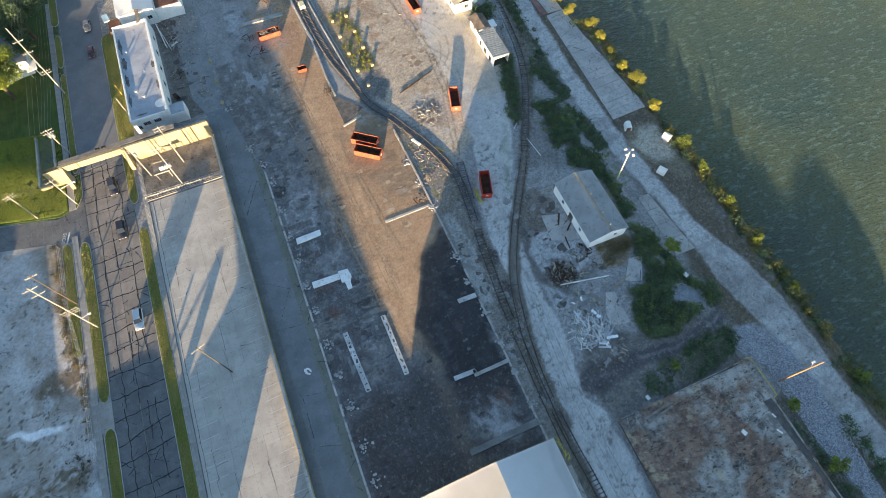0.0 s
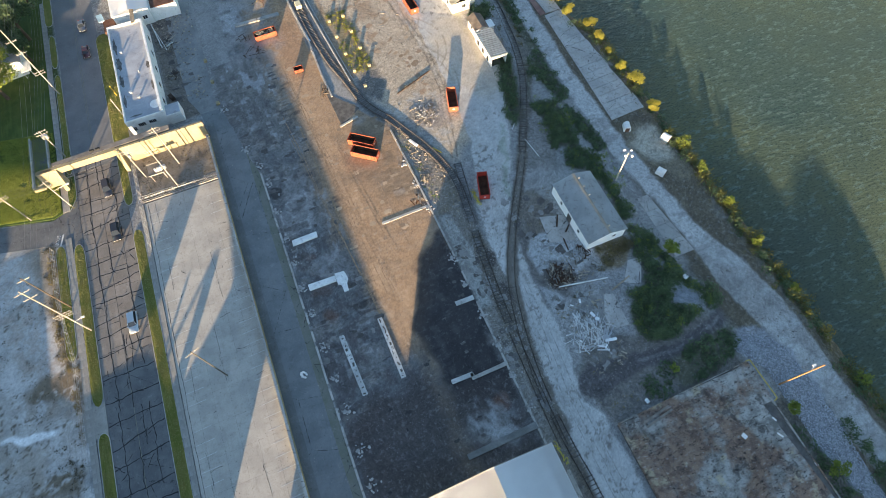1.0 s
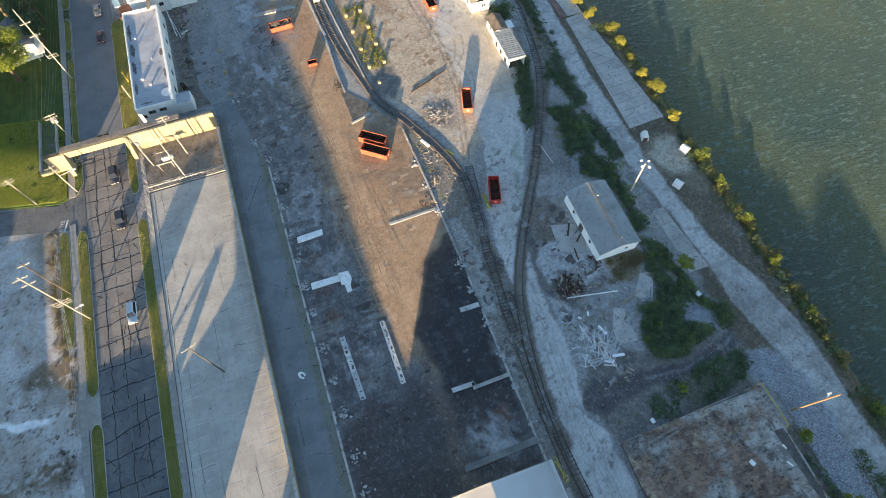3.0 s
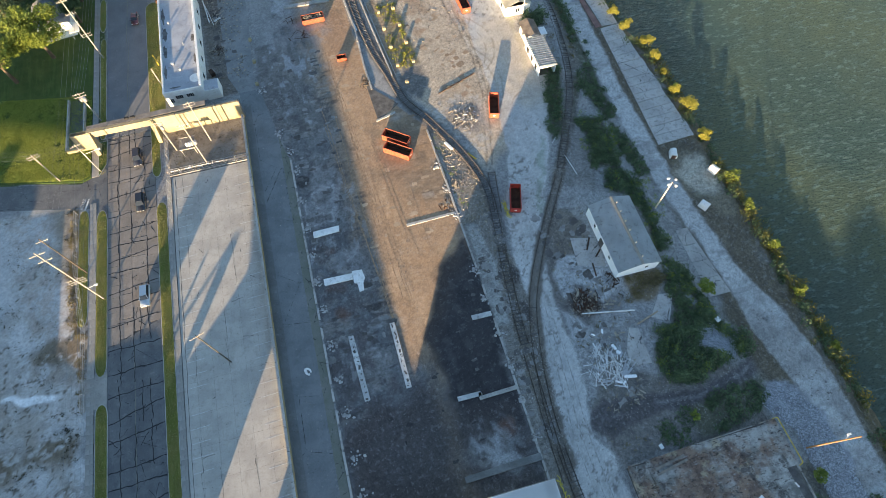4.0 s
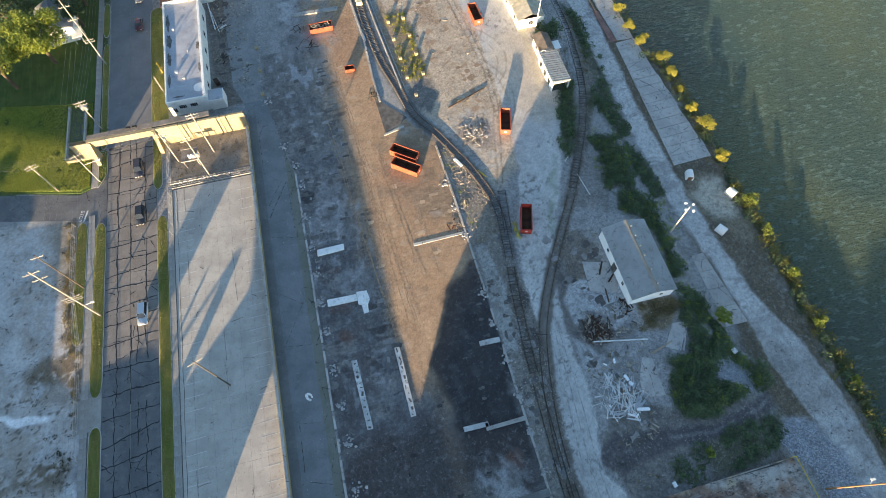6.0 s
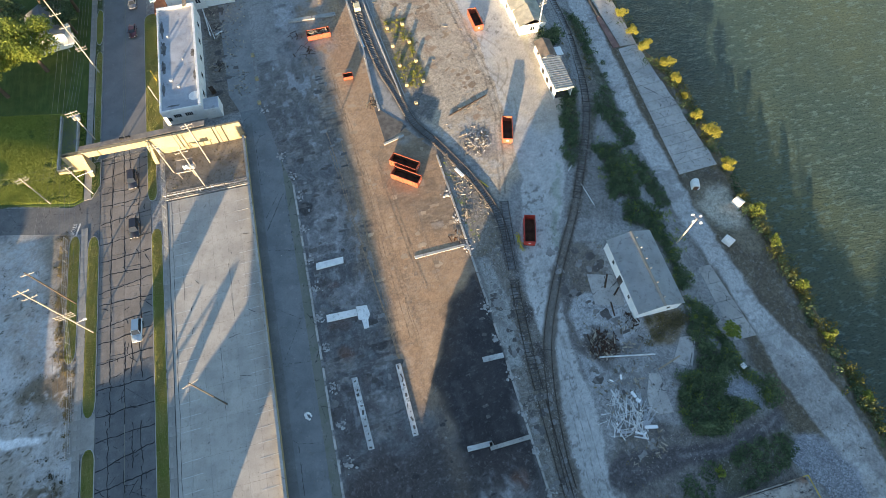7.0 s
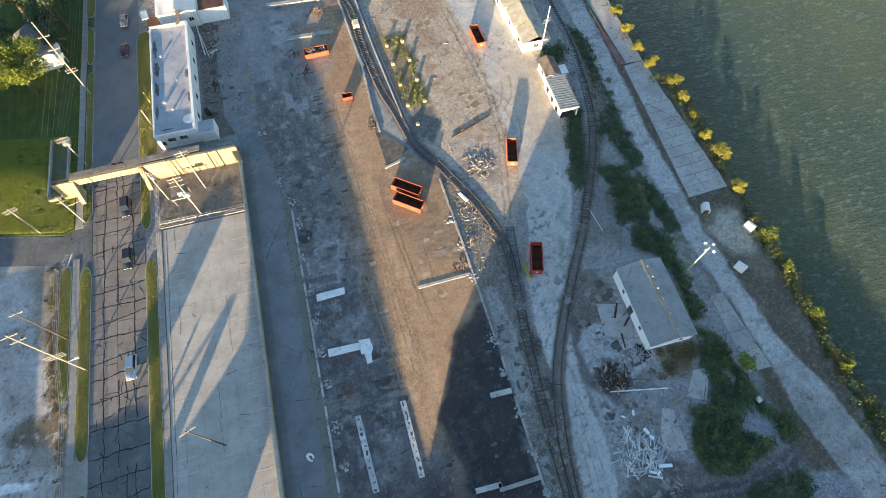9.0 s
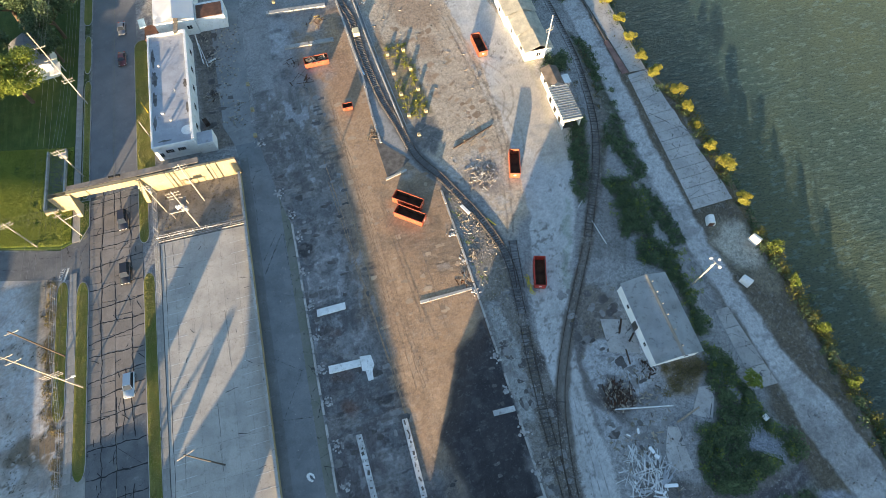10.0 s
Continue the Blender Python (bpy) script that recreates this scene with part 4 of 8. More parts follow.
def concrete_road_panels():
    """Old concrete lanes in cracked panels between tar joints."""
    root = thing("concrete_pavement", "old cracked concrete road panels with black tar-sealed joints", "road", kind="structure")
    lanes = [-53.45, -51.0, -48.4, -45.1, -42.75]
    for k in range(4):
        y = 52.6 + (lanes[k] + 53.5) * 0.37
        while y < 105.5:
            l = random.choice((2.8, 3.4, 4.2, 4.6))
            y1 = min(y + l, 105.9)
            if y1 - y < 0.7:
                break
            bm = bmesh.new()
            sk = random.uniform(-0.18, 0.18)
            g = 0.05
            prism(bm, [(lanes[k] + g, y + g), (lanes[k + 1] - g, y + g + sk * 0.4), (lanes[k + 1] - g, y1 - g + sk), (lanes[k] + g, y1 - g)], -0.15, 0.002 + random.uniform(0, 0.01))
            part("panel", bm, M_ROADC, root)
            y = y1
    return root


concrete_road_panels()


def wander(bm, p, q, w, step=0.7, amp=0.35, z=0.02):
    """A thin wandering strip from p to q."""
    p, q = Vector((*p, 0)), Vector((*q, 0))
    n = max(2, int((q - p).length / step))
    d = (q - p).normalized()
    s = Vector((-d.y, d.x, 0))
    prev = None
    off = 0.0
    for i in range(n + 1):
        off = off * 0.75 + random.uniform(-amp, amp) * 0.5
        c = p.lerp(q, i / n) + s * off
        ww = w * random.uniform(0.5, 1.3)
        pair = (bm.verts.new((*(c + s * ww / 2).xy, z)), bm.verts.new((*(c - s * ww / 2).xy, z)))
        if prev:
            bm.faces.new((prev[0], prev[1], pair[1], pair[0]))
        prev = pair


bm = bmesh.new()
random.seed(8)
y = -10.0
while y < 105:
    z = 0.018
    wander(bm, (-53.3, y + random.uniform(-.6, .6)), (-42.9, y + 1.0 + random.uniform(-1, 1)), 0.2 if y < 55 else 0.19, step=.5, amp=0.3, z=z)
    y += random.uniform(3.0, 5.4)
for x0 in (-51.0, -48.4, -47.0, -45.1):
    yy = -20.0
    while yy < 104:
        if random.random() < (0.8 if x0 in (-51.0, -45.1) else 0.35):
            wander(bm, (x0, yy), (x0 + random.uniform(-.3, .3), yy + 8), 0.16, step=.5, amp=0.24, z=0.022)
        yy += 8
for _ in range(48):
    a = (random.uniform(-53, -43.2), random.uniform(20, 104))
    wander(bm, a, (a[0] + random.uniform(-1.8, 1.8), a[1] + random.uniform(-2.4, 2.4)), 0.12, amp=0.5, z=0.026)
solid("tar_seams", bm, M_TAR, "black tar seams sealing the cracks of the road", "road marking", "", "stuff")

bm = bmesh.new()
for x0, x1, y0, y1, n in ((-48.35, -48.2, -40, 52, 1), (-48.75, -48.6, 108, 300, 1), (-48.35, -48.2, 108, 300, 1)):
    box(bm, ((x0 + x1) / 2, (y0 + y1) / 2, 0.012), (0.1, y1 - y0, 0.012))
solid("centre_line", bm, plain("faded_line", (0.2, 0.19, 0.15), 0.9, var=0.3), "faded centre line of the road", "road marking", "", "structure")


def verge(pts, name="grass_verge", material=None, h=0.13):
    root = thing(name, "mown grass verge inside a concrete kerb", "verge", "grass verges", "structure")
    bm = bmesh.new()
    prism(bm, pts, -0.1, h)
    part("turf", bm, material or M_GRASS, root)
    bm = bmesh.new()
    n = len(pts)
    cx, cy = sum(p[0] for p in pts) / n, sum(p[1] for p in pts) / n
    for i in range(n):
        a, b = Vector((*pts[i], h - 0.05)), Vector((*pts[(i + 1) % n], h - 0.05))
        if (b - a).length > 0.3:
            bar(bm, a, b, 0.11, 0.13)
    part("kerb", bm, M_CONC, root)
    return root


def tip_strip(x0, x1, y0, y1, r=1.8, ends=(1, 1)):
    """Outline of a long strip with rounded tips."""
    m, w = (x0 + x1) / 2, (x1 - x0) / 2
    top = [(m + w * math.cos(a), y1 - r + r * math.sin(a)) for a in [i * math.pi / 6 for i in range(7)]] if ends[1] else [(x1, y1), (x0, y1)]
    low = [(m - w * math.cos(a), y0 + r - r * math.sin(a)) for a in [i * math.pi / 6 for i in range(7)]] if ends[0] else [(x0, y0), (x1, y0)]
    return low + top


verge(tip_strip(-42.75, -40.5, -120, 84.2, 2.2))
verge(tip_strip(-43.3, -41.3, 91.5, 107.5, 2.0, (1, 0)))
verge(tip_strip(-43.4, -39.4, 110.5, 152, 2.5, (0, 1)))
verge(tip_strip(-55.8, -53.5, 46.6, 85.6, 3.0))
verge(tip_strip(-55.6, -53.4, -60, 41.2, 2.0))
verge(tip_strip(-59.6, -57.4, 58, 86.6, 2.5))
verge(tip_strip(-55.3, -53.8, 106, 141, 2.0, (1, 1)))
verge(tip_strip(-55.6, -53.9, 143.6, 157, 3.0))
verge(tip_strip(-56, -53.9, 161, 190, 2.0))

sheet("lawn", [(-400, 300), (-400, 180), (-72, 97.8), (-59.2, 94.6), (-57.15, 95.4), (-57.1, 165), (-57.6, 300)], -0.1, 0.12, M_LAWN, "wide mown lawn beside the road", "lawn")
verge([(-55.55, 95.2), (-53.6, 98.6), (-53.6, 105.4), (-55.55, 105.4)], "lawn_strip", M_LAWN)


def sidewalk(x0, x1, y0, y1, name="sidewalk"):
    root = thing(name, "pale concrete sidewalk in square panels", "sidewalk", "sidewalks", "structure")
    n = max(1, round((y1 - y0) / 1.8))
    l = (y1 - y0) / n
    bm = bmesh.new()
    box(bm, ((x0 + x1) / 2, (y0 + y1) / 2, 0.01), (x1 - x0 - 0.02, y1 - y0, 0.16))
    part("bed", bm, M_DARKC, root)
    bm = bmesh.new()
    box(bm, (0, 0, 0), (x1 - x0, l - 0.03, 0.12))
    me = finish(bm, "panel", M_WALK)
    for k in range(n):
        ob = new("panel", me)
        ob.parent = root
        ob.location = ((x0 + x1) / 2 + random.uniform(-.02, .02), y0 + (k + .5) * l, 0.06 + random.uniform(-.008, .008))
    return root


sidewalk(-57.25, -55.9, 20, 88)
sidewalk(-57.05, -55.65, 95.4, 172)
sidewalk(-40.4, -39.25, 0, 90)
sheet("driveway", [(-58.6, 40.6), (-53.5, 40.6), (-53.5, 47.2), (-58.6, 47.2)], -0.1, 0.1, M_WALK, "pale concrete driveway apron crossing the verge", "driveway")


def road_word(word, x, y, rz, h):
    cu = bpy.data.curves.new("word", 'FONT')
    cu.body, cu.size, cu.extrude, cu.align_x = word, h, 0.002, 'CENTER'
    ob = new("stop_marking", cu)
    ob.location, ob.rotation_euler = (x, y, 0.014), (0, 0, radians(rz))
    dg = bpy.context.evaluated_depsgraph_get()
    me = bpy.data.meshes.new_from_object(ob.evaluated_get(dg))
    bpy.data.objects.remove(ob)
    me.materials.clear()
    me.materials.append(M_PAINT)
    out = new("stop_marking", me)
    out.location, out.rotation_euler = (x, y, 0.014), (0, 0, radians(rz))
    out.scale = (1, 1, 1)
    tagged(out, "white painted stop word and bar on the side street", "road marking", "", "structure")
    bm = bmesh.new()
    box(bm, (0, 1.35, 0.0), (3.0, 0.35, 0.006))
    part("stop_bar", bm, M_PAINT, out)


road_word("STOP", -59.3, 88.55, -106, 1.15)

# ---- parking deck and lane ----
def parking():
    root = thing("parking_lot", "pale concrete parking lot with worn white stall lines", "parking lot", kind="structure")
    bm = bmesh.new()
    box(bm, (-30.1, -12.4, -0.06), (18.2, 206, 0.1))
    part("bed", bm, M_DARKC, root)
    cols = [-39.15, -36.6, -33.4, -30.2, -27.1, -24.2, -21.3]
    for c in range(6):
        y = 90.4
        while y > -20:
            l = 6.2
            bm = bmesh.new()
            prism(bm, [(cols[c] + .012, y - l + .012), (cols[c + 1] - .012, y - l + .012), (cols[c + 1] - .012, y - .012), (cols[c] + .012, y - .012)], -0.05, 0.01)
            part("slab", bm, M_PARK, root)
            y -= l
    bm = bmesh.new()
    box(bm, (0, 0, 0), (3.6, 0.09, 0.008))
    line = finish(bm, "stall_line", M_PAINT)
    for k in range(32):
        for x in (-23.3, -36.6):
            if random.random() < 0.88:
                ob = new("stall_line", line)
                ob.parent = root
                ob.location = (x + random.uniform(-.1, .1), 87 - 2.62 * k, 0.02)
                ob.rotation_euler = (0, 0, radians(2))
    return root


parking()

bm = bmesh.new()
random.seed(12)
for x0 in (-36.6, -33.4, -30.2, -27.1):
    yy = 0
    while yy < 88:
        if random.random() < 0.22:
            wander(bm, (x0, yy), (x0 + random.uniform(-.4, .4), yy + 6), 0.05, amp=0.1, z=0.03)
        yy += 6
wander(bm, (-38.6, -10), (-38.3, 90), .08, amp=.12, z=.03)
for _ in range(26):
    a = (random.uniform(-38, -23), random.uniform(10, 88))
    wander(bm, a, (a[0] + random.uniform(-.8, 2.4), a[1] + random.uniform(-1, 1)), 0.09, amp=0.4, z=0.03)
solid("parking_cracks", bm, M_TAR, "dark cracks wandering over the parking concrete", "crack", "", "stuff")

root = thing("parapet_wall", "beige concrete parapet wall along the parking lot edge", "wall", kind="structure")
for k in range(16):
    y0 = 103.4 - 8.4 * k
    bm = bmesh.new()
    box(bm, (-21.0, y0 - 4.2, 0.75), (0.34, 8.36, 1.7))
    bevel(bm, 0.03)
    part("wall_panel", bm, M_GANTRY, root)
    bm = bmesh.new()
    box(bm, (-21.0, y0 - 4.2, 1.64), (0.5, 8.38, 0.12))
    part("coping", bm, M_CONC, root)

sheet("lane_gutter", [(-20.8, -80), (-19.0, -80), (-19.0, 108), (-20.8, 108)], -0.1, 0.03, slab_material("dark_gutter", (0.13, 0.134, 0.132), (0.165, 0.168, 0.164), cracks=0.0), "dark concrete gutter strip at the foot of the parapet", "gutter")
sheet("lane", [(-19.0, -80), (-13.6, -80), (-13.6, 96), (-16.2, 112), (-21.4, 112), (-20.5, 104), (-19.0, 104)], -0.1, 0.012, M_LANE, "grey asphalt lane between parapet and works floor", "lane")
sheet("lane_north", [(-16.4, 112.02), (-17.2, 117), (-16.4, 138), (-15.6, 175), (-24.2, 175), (-23.8, 138), (-23.6, 118), (-21.4, 112.02)], -0.1, 0.012, slab_material("pale_lane_concrete", (0.2, 0.2, 0.195), (0.26, 0.258, 0.248), cracks=0.08, amount=0.4), "pale worn concrete lane beside the flat-roofed building", "lane")
sheet("lane_edge", [(-13.58, -80), (-11.9, -80), (-11.9, 88), (-13.6, 95.9)], -0.1, 0.008, slab_material("mossy_concrete", (0.145, 0.15, 0.118), (0.18, 0.178, 0.155), stain=(0.12, 0.13, 0.08), cracks=0.3), "mossy concrete edge strip of the lane", "lane")

root = thing("works_kerb", "broken concrete kerb along the cleared works floor", "kerb", kind="structure")
random.seed(3)
for k in range(30):
    y0 = 88 - 4.2 * k
    bm = bmesh.new()
    box(bm, (-11.7 + random.uniform(-.05, .05), y0 - 2.1, 0.1), (0.4, 4.0 - random.choice((0, 0, .6, 1.6)), 0.3), random.uniform(-.6, .6))
    bevel(bm, 0.03)
    part("kerb_block", bm, M_WHARF, root)


def chunk(bm, c, r, flat=0.6):
    """A broken lump."""
    v = bmesh.ops.create_icosphere(bm, subdivisions=1, radius=r, matrix=Matrix.Translation(c) @ Matrix.Rotation(random.uniform(0, 6), 4, 'Z') @ Matrix.Diagonal((random.uniform(.7, 1.3), random.uniform(.6, 1.1), flat, 1)))["verts"]
    for p in v:
        p.co += Vector((random.uniform(-.25, .25), random.uniform(-.25, .25), random.uniform(-.2, .2))) * r


def footing(x, y):
    root = thing("column_footing", "broken white concrete column footing with rubble round it", "footing", "column footings", at=(x, y, 0))
    bm = bmesh.new()
    box(bm, (0, 0, 0.04), (.6, .6, 0.24), random.uniform(-30, 30))
    bevel(bm, 0.05)
    part("base", bm, M_RUBBLE, root)
    for _ in range(20):
        r = random.uniform(.07, .3)
        bm = bmesh.new()
        chunk(bm, (random.gauss(0.3, .55), random.gauss(0, .6), r * .4), r)
        part("broken_lump", bm, M_RUBBLE, root)


random.seed(21)
for x, y in ((-16.2, 111.4), (-13.6, 96.3), (-11.8, 90.1), (-11.2, 84.6), (-11.1, 76), (-11, 68.5), (-11, 61.7), (-10.8, 55.3), (-10.8, 49), (-10.6, 41), (-10.5, 34), (-10.4, 27), (-10.2, 19.3), (-10.2, 12.5), (-10.2, 5)):
    footing(x, y)
for x, y in ((20.6, 76.8), (21.4, 70.1), (21.6, 63.0), (21.5, 49.1), (21.7, 42.5), (22.2, 34.8), (22.4, 27.7), (22.3, 20.8), (22.8, 13.8)):
    footing(x, y)

root = thing("east_wall_stub", "low broken concrete wall stub along the works floor", "wall", kind="structure")
pts = [(23.0, -20), (22.8, 6), (22.6, 22), (22.5, 42), (22.2, 57), (21.9, 73), (21.4, 88)]
for a, b in zip(pts, pts[1:]):
    n = max(1, round((b[1] - a[1]) / 4))
    for k in range(n):
        if random.random() < 0.86:
            p, q = (np.array(a) + (np.array(b) - a) * (k + .03) / n), (np.array(a) + (np.array(b) - a) * (k + .95) / n)
            h = random.choice((.2, .3, .35))
            bm = bmesh.new()
            bar(bm, (p[0], p[1], h / 2 - .05), (q[0], q[1], h / 2 - .05), 0.4, h)
            part("wall_piece", bm, M_CONC, root)
root = thing("north_wall_stub", "low concrete wall stub between works floor and rail track", "wall", kind="structure")
pts = [(11.2, 104), (10.9, 112), (11.2, 126), (10.3, 140), (9.4, 156)]
for a, b in zip(pts, pts[1:]):
    for k in range(3):
        p, q = (np.array(a) + (np.array(b) - a) * (k + .02) / 3), (np.array(a) + (np.array(b) - a) * (k + .97) / 3)
        bm = bmesh.new()
        bar(bm, (p[0], p[1], .1), (q[0], q[1], .1), 0.45, .4)
        part("wall_piece", bm, M_CONC, root)


def plinth(name, pts, h, material, label, category="slab", group=""):
    bm = bmesh.new()
    prism(bm, pts, -0.1, h)
    bevel(bm, 0.04)
    return solid(name, bm, material, label, category, group)


plinth("white_slab", [(-9.8, 65.8), (-4.1, 66.0), (-4.0, 67.4), (-9.7, 67.3)], .35, M_WHITE, "clean white concrete slab on the works floor", group="white slabs")
plinth("white_slab", [(-9.4, 54.0), (-3.4, 53.9), (-3.4, 55.3), (-9.4, 55.5)], .35, M_WHITE, "clean white concrete slab meeting a broken pad", group="white slabs")
plinth("white_pad", [(-3.35, 55.8), (-1.2, 55.6), (-0.9, 53.6), (-1.5, 52.6), (-1.6, 50.9), (-2.6, 50.8), (-2.7, 52.8), (-3.35, 53.0)], .3, M_WHITE, "broken white concrete pad with a narrow leg")


def pitted_beam(x0, x1, y0, y1, sk=0.0):
    root = thing("pitted_beam", "long pale concrete beam with dark pits along it", "beam", "pitted beams", at=(0, 0, 0))
    bm = bmesh.new()
    prism(bm, [(x0 + sk, y0), (x1 + sk, y0), (x1, y1), (x0, y1)], -0.1, .2)
    bevel(bm, 0.05)
    part("body", bm, M_BEAM, root)
    # pits are thin dark plates on top; their shade is only colour
    for k in range(11):
        t = (k + random.uniform(.2, .9)) / 11.4
        bm = bmesh.new()
        box(bm, ((x0 + x1) / 2 + sk * (1 - t) + random.uniform(-.15, .15), y0 + (y1 - y0) * t, .202), (random.uniform(.15, .6), random.uniform(.15, .9), .012), random.uniform(-25, 25))
        part("pit", bm, M_DARKC, root, "flat dark plate for a pit's shade")


pitted_beam(-6.8, -5.7, 28.5, 41.9, 0.7)
pitted_beam(1.8, 2.85, 28.8, 42.4, 0.3)
plinth("low_wall", [(10.5, 63.2), (21.8, 63.5), (21.8, 64.1), (10.5, 63.9)], .12, M_CONC, "low pale concrete cross wall on the works floor", "wall", "low cross walls")
plinth("low_wall", [(18.2, 38.6), (22.3, 38.5), (22.3, 39.5), (18.2, 39.6)], .25, M_BEAM, "short pale concrete cross wall on dark floor", "wall", "low cross walls")
plinth("low_wall", [(11.0, 23.8), (15.6, 23.7), (15.6, 24.6), (11.0, 24.7)], .3, M_BEAM, "pale concrete cross wall on dark floor", "wall", "low cross walls")
plinth("low_wall", [(15.0, 23.0), (22.8, 23.1), (22.8, 23.9), (15.7, 23.65), (15.7, 24.4), (15.0, 24.4)], .3, M_CONC, "pale stepped concrete cross wall on dark floor", "wall", "low cross walls")
plinth("low_wall", [(8.4, 9.7), (22.8, 9.9), (22.8, 11.2), (8.4, 10.8)], .25, slab_material("dusty_concrete", (0.15, 0.15, 0.145), (0.25, 0.25, 0.245), stain=(0.1, 0.09, 0.09), cracks=0.0), "low dusty concrete strip on dark floor", "wall", "low cross walls")
plinth("low_wall", [(-6.2, 139.2), (6.4, 138.8), (6.4, 140.1), (-6.2, 140.3)], .4, M_CONC, "long grey concrete cross wall", "wall", "low cross walls")
plinth("low_wall", [(-9.3, 152.8), (6.4, 152.0), (6.4, 153.2), (-9.3, 154.0)], .5, M_CONC, "long grey concrete cross wall", "wall", "low cross walls")
plinth("floor_step", [(10.0, 108.0), (10.6, 94.8), (11.8, 94.6), (16.6, 97.8), (11.2, 104.4)], .1, M_DARKC, "dark raised floor remnant with a pale edge", "slab")
plinth("floor_step_edge", [(10.2, 93.6), (15.4, 95.0), (15.2, 95.6), (10.2, 94.2)], .16, M_CONC, "pale concrete edge of a floor remnant", "slab")

plinth("old_pad", [(45.2, 21.4), (49.4, 21.0), (49.8, 28.2), (48.0, 28.8), (45.8, 25.0)], .12, M_WHARF, "worn grey concrete pad among weeds", "pad", "old pads")
plinth("old_pad", [(53.2, 29.6), (56.4, 27.8), (59.8, 33.4), (56.7, 33.8)], .12, M_WHARF, "worn grey concrete pad among weeds", "pad", "old pads")
plinth("old_pad", [(43.2, 44.2), (49.0, 42.6), (49.2, 49.4), (44.0, 51.0)], .06, M_WHARF, "worn grey concrete apron beside the shed", "pad", "old pads")
# ---- foundation slab by the river ----
def foundation():
    root = thing("foundation_slab", "raised rust-stained concrete foundation slab of a removed building", "foundation", kind="structure")
    xs = [40.3, 44.6, 48.2, 51.6, 55.4, 59.4]
    bm = bmesh.new()
    prism(bm, [(36.8, 4.6), (66.0, 5.4), (66.0, -3.0), (66.2, -14.4), (66.6, -45), (36.6, -45)], -1.2, 0.5)
    part("body", bm, M_DARKC, root)
    y = 4.5
    while y > -42:
        l = random.choice((4.2, 5.0, 5.6))
        bm = bmesh.new()
        prism(bm, [(37.0, y - l), (40.28, y - l), (40.28, y - .03), (37.0, y - .03)], .4, 0.74 + random.uniform(0, .02))
        part("slab", bm, M_FOUND, root)
        y -= l
    y = 4.9
    while y > -42:
        for a, b in zip(xs, xs[1:] + [None]):
            r = 63.4 + .08 * (4.9 - y) if b is None else b
            r2 = 63.4 + .08 * (4.9 - y + 5.0) if b is None else b
            bm = bmesh.new()
            prism(bm, [(a + .015, y - 5.0), (r2 - .015, y - 5.0), (r - .015, y - .03), (a + .015, y - .03)], .4, 0.78 + random.uniform(0, .02))
            part("slab", bm, M_FOUND, root)
        y -= 5.0
    bm = bmesh.new()
    prism(bm, [(63.45, 5.0), (66.4, 5.2), (66.6, -2.9), (64.1, -2.9)], .4, .66)
    part("landing", bm, M_FOUND, root, "lower rust-stained landing")
    for a, b in (((36.9, 4.7), (66.0, 5.3)), ((36.85, 4.6), (36.6, -40)), ((66.2, -3.0), (66.3, -14.4)), ((66.3, -14.4), (66.6, -40))):
        bm = bmesh.new()
        bar(bm, (*a, .78), (*b, .78), .2, .2)
        part("edge", bm, M_FOUND, root)
    for a, b in (((65.9, 5.4), (66.9, 5.35)), ((66.9, 5.35), (67.2, -2.8)), ((67.2, -2.8), (66.3, -3.1))):
        bm = bmesh.new()
        bar(bm, (*a, .9), (*b, .9), .12, .1)
        part("edge_rail", bm, M_YELLOW, root, "yellow edge angle")
    for a, b in (((41.5, 3.0), (47.4, 3.9)), ((41.5, 2.1), (47.6, 3.1)), ((40.5, 1.9), (41.4, -1.2))):
        bm = bmesh.new()
        bar(bm, (*a, .86), (*b, .86), .4, .2)
        part("ridge", bm, M_GTOP, root, "dark timber kerb")


random.seed(31)
foundation()

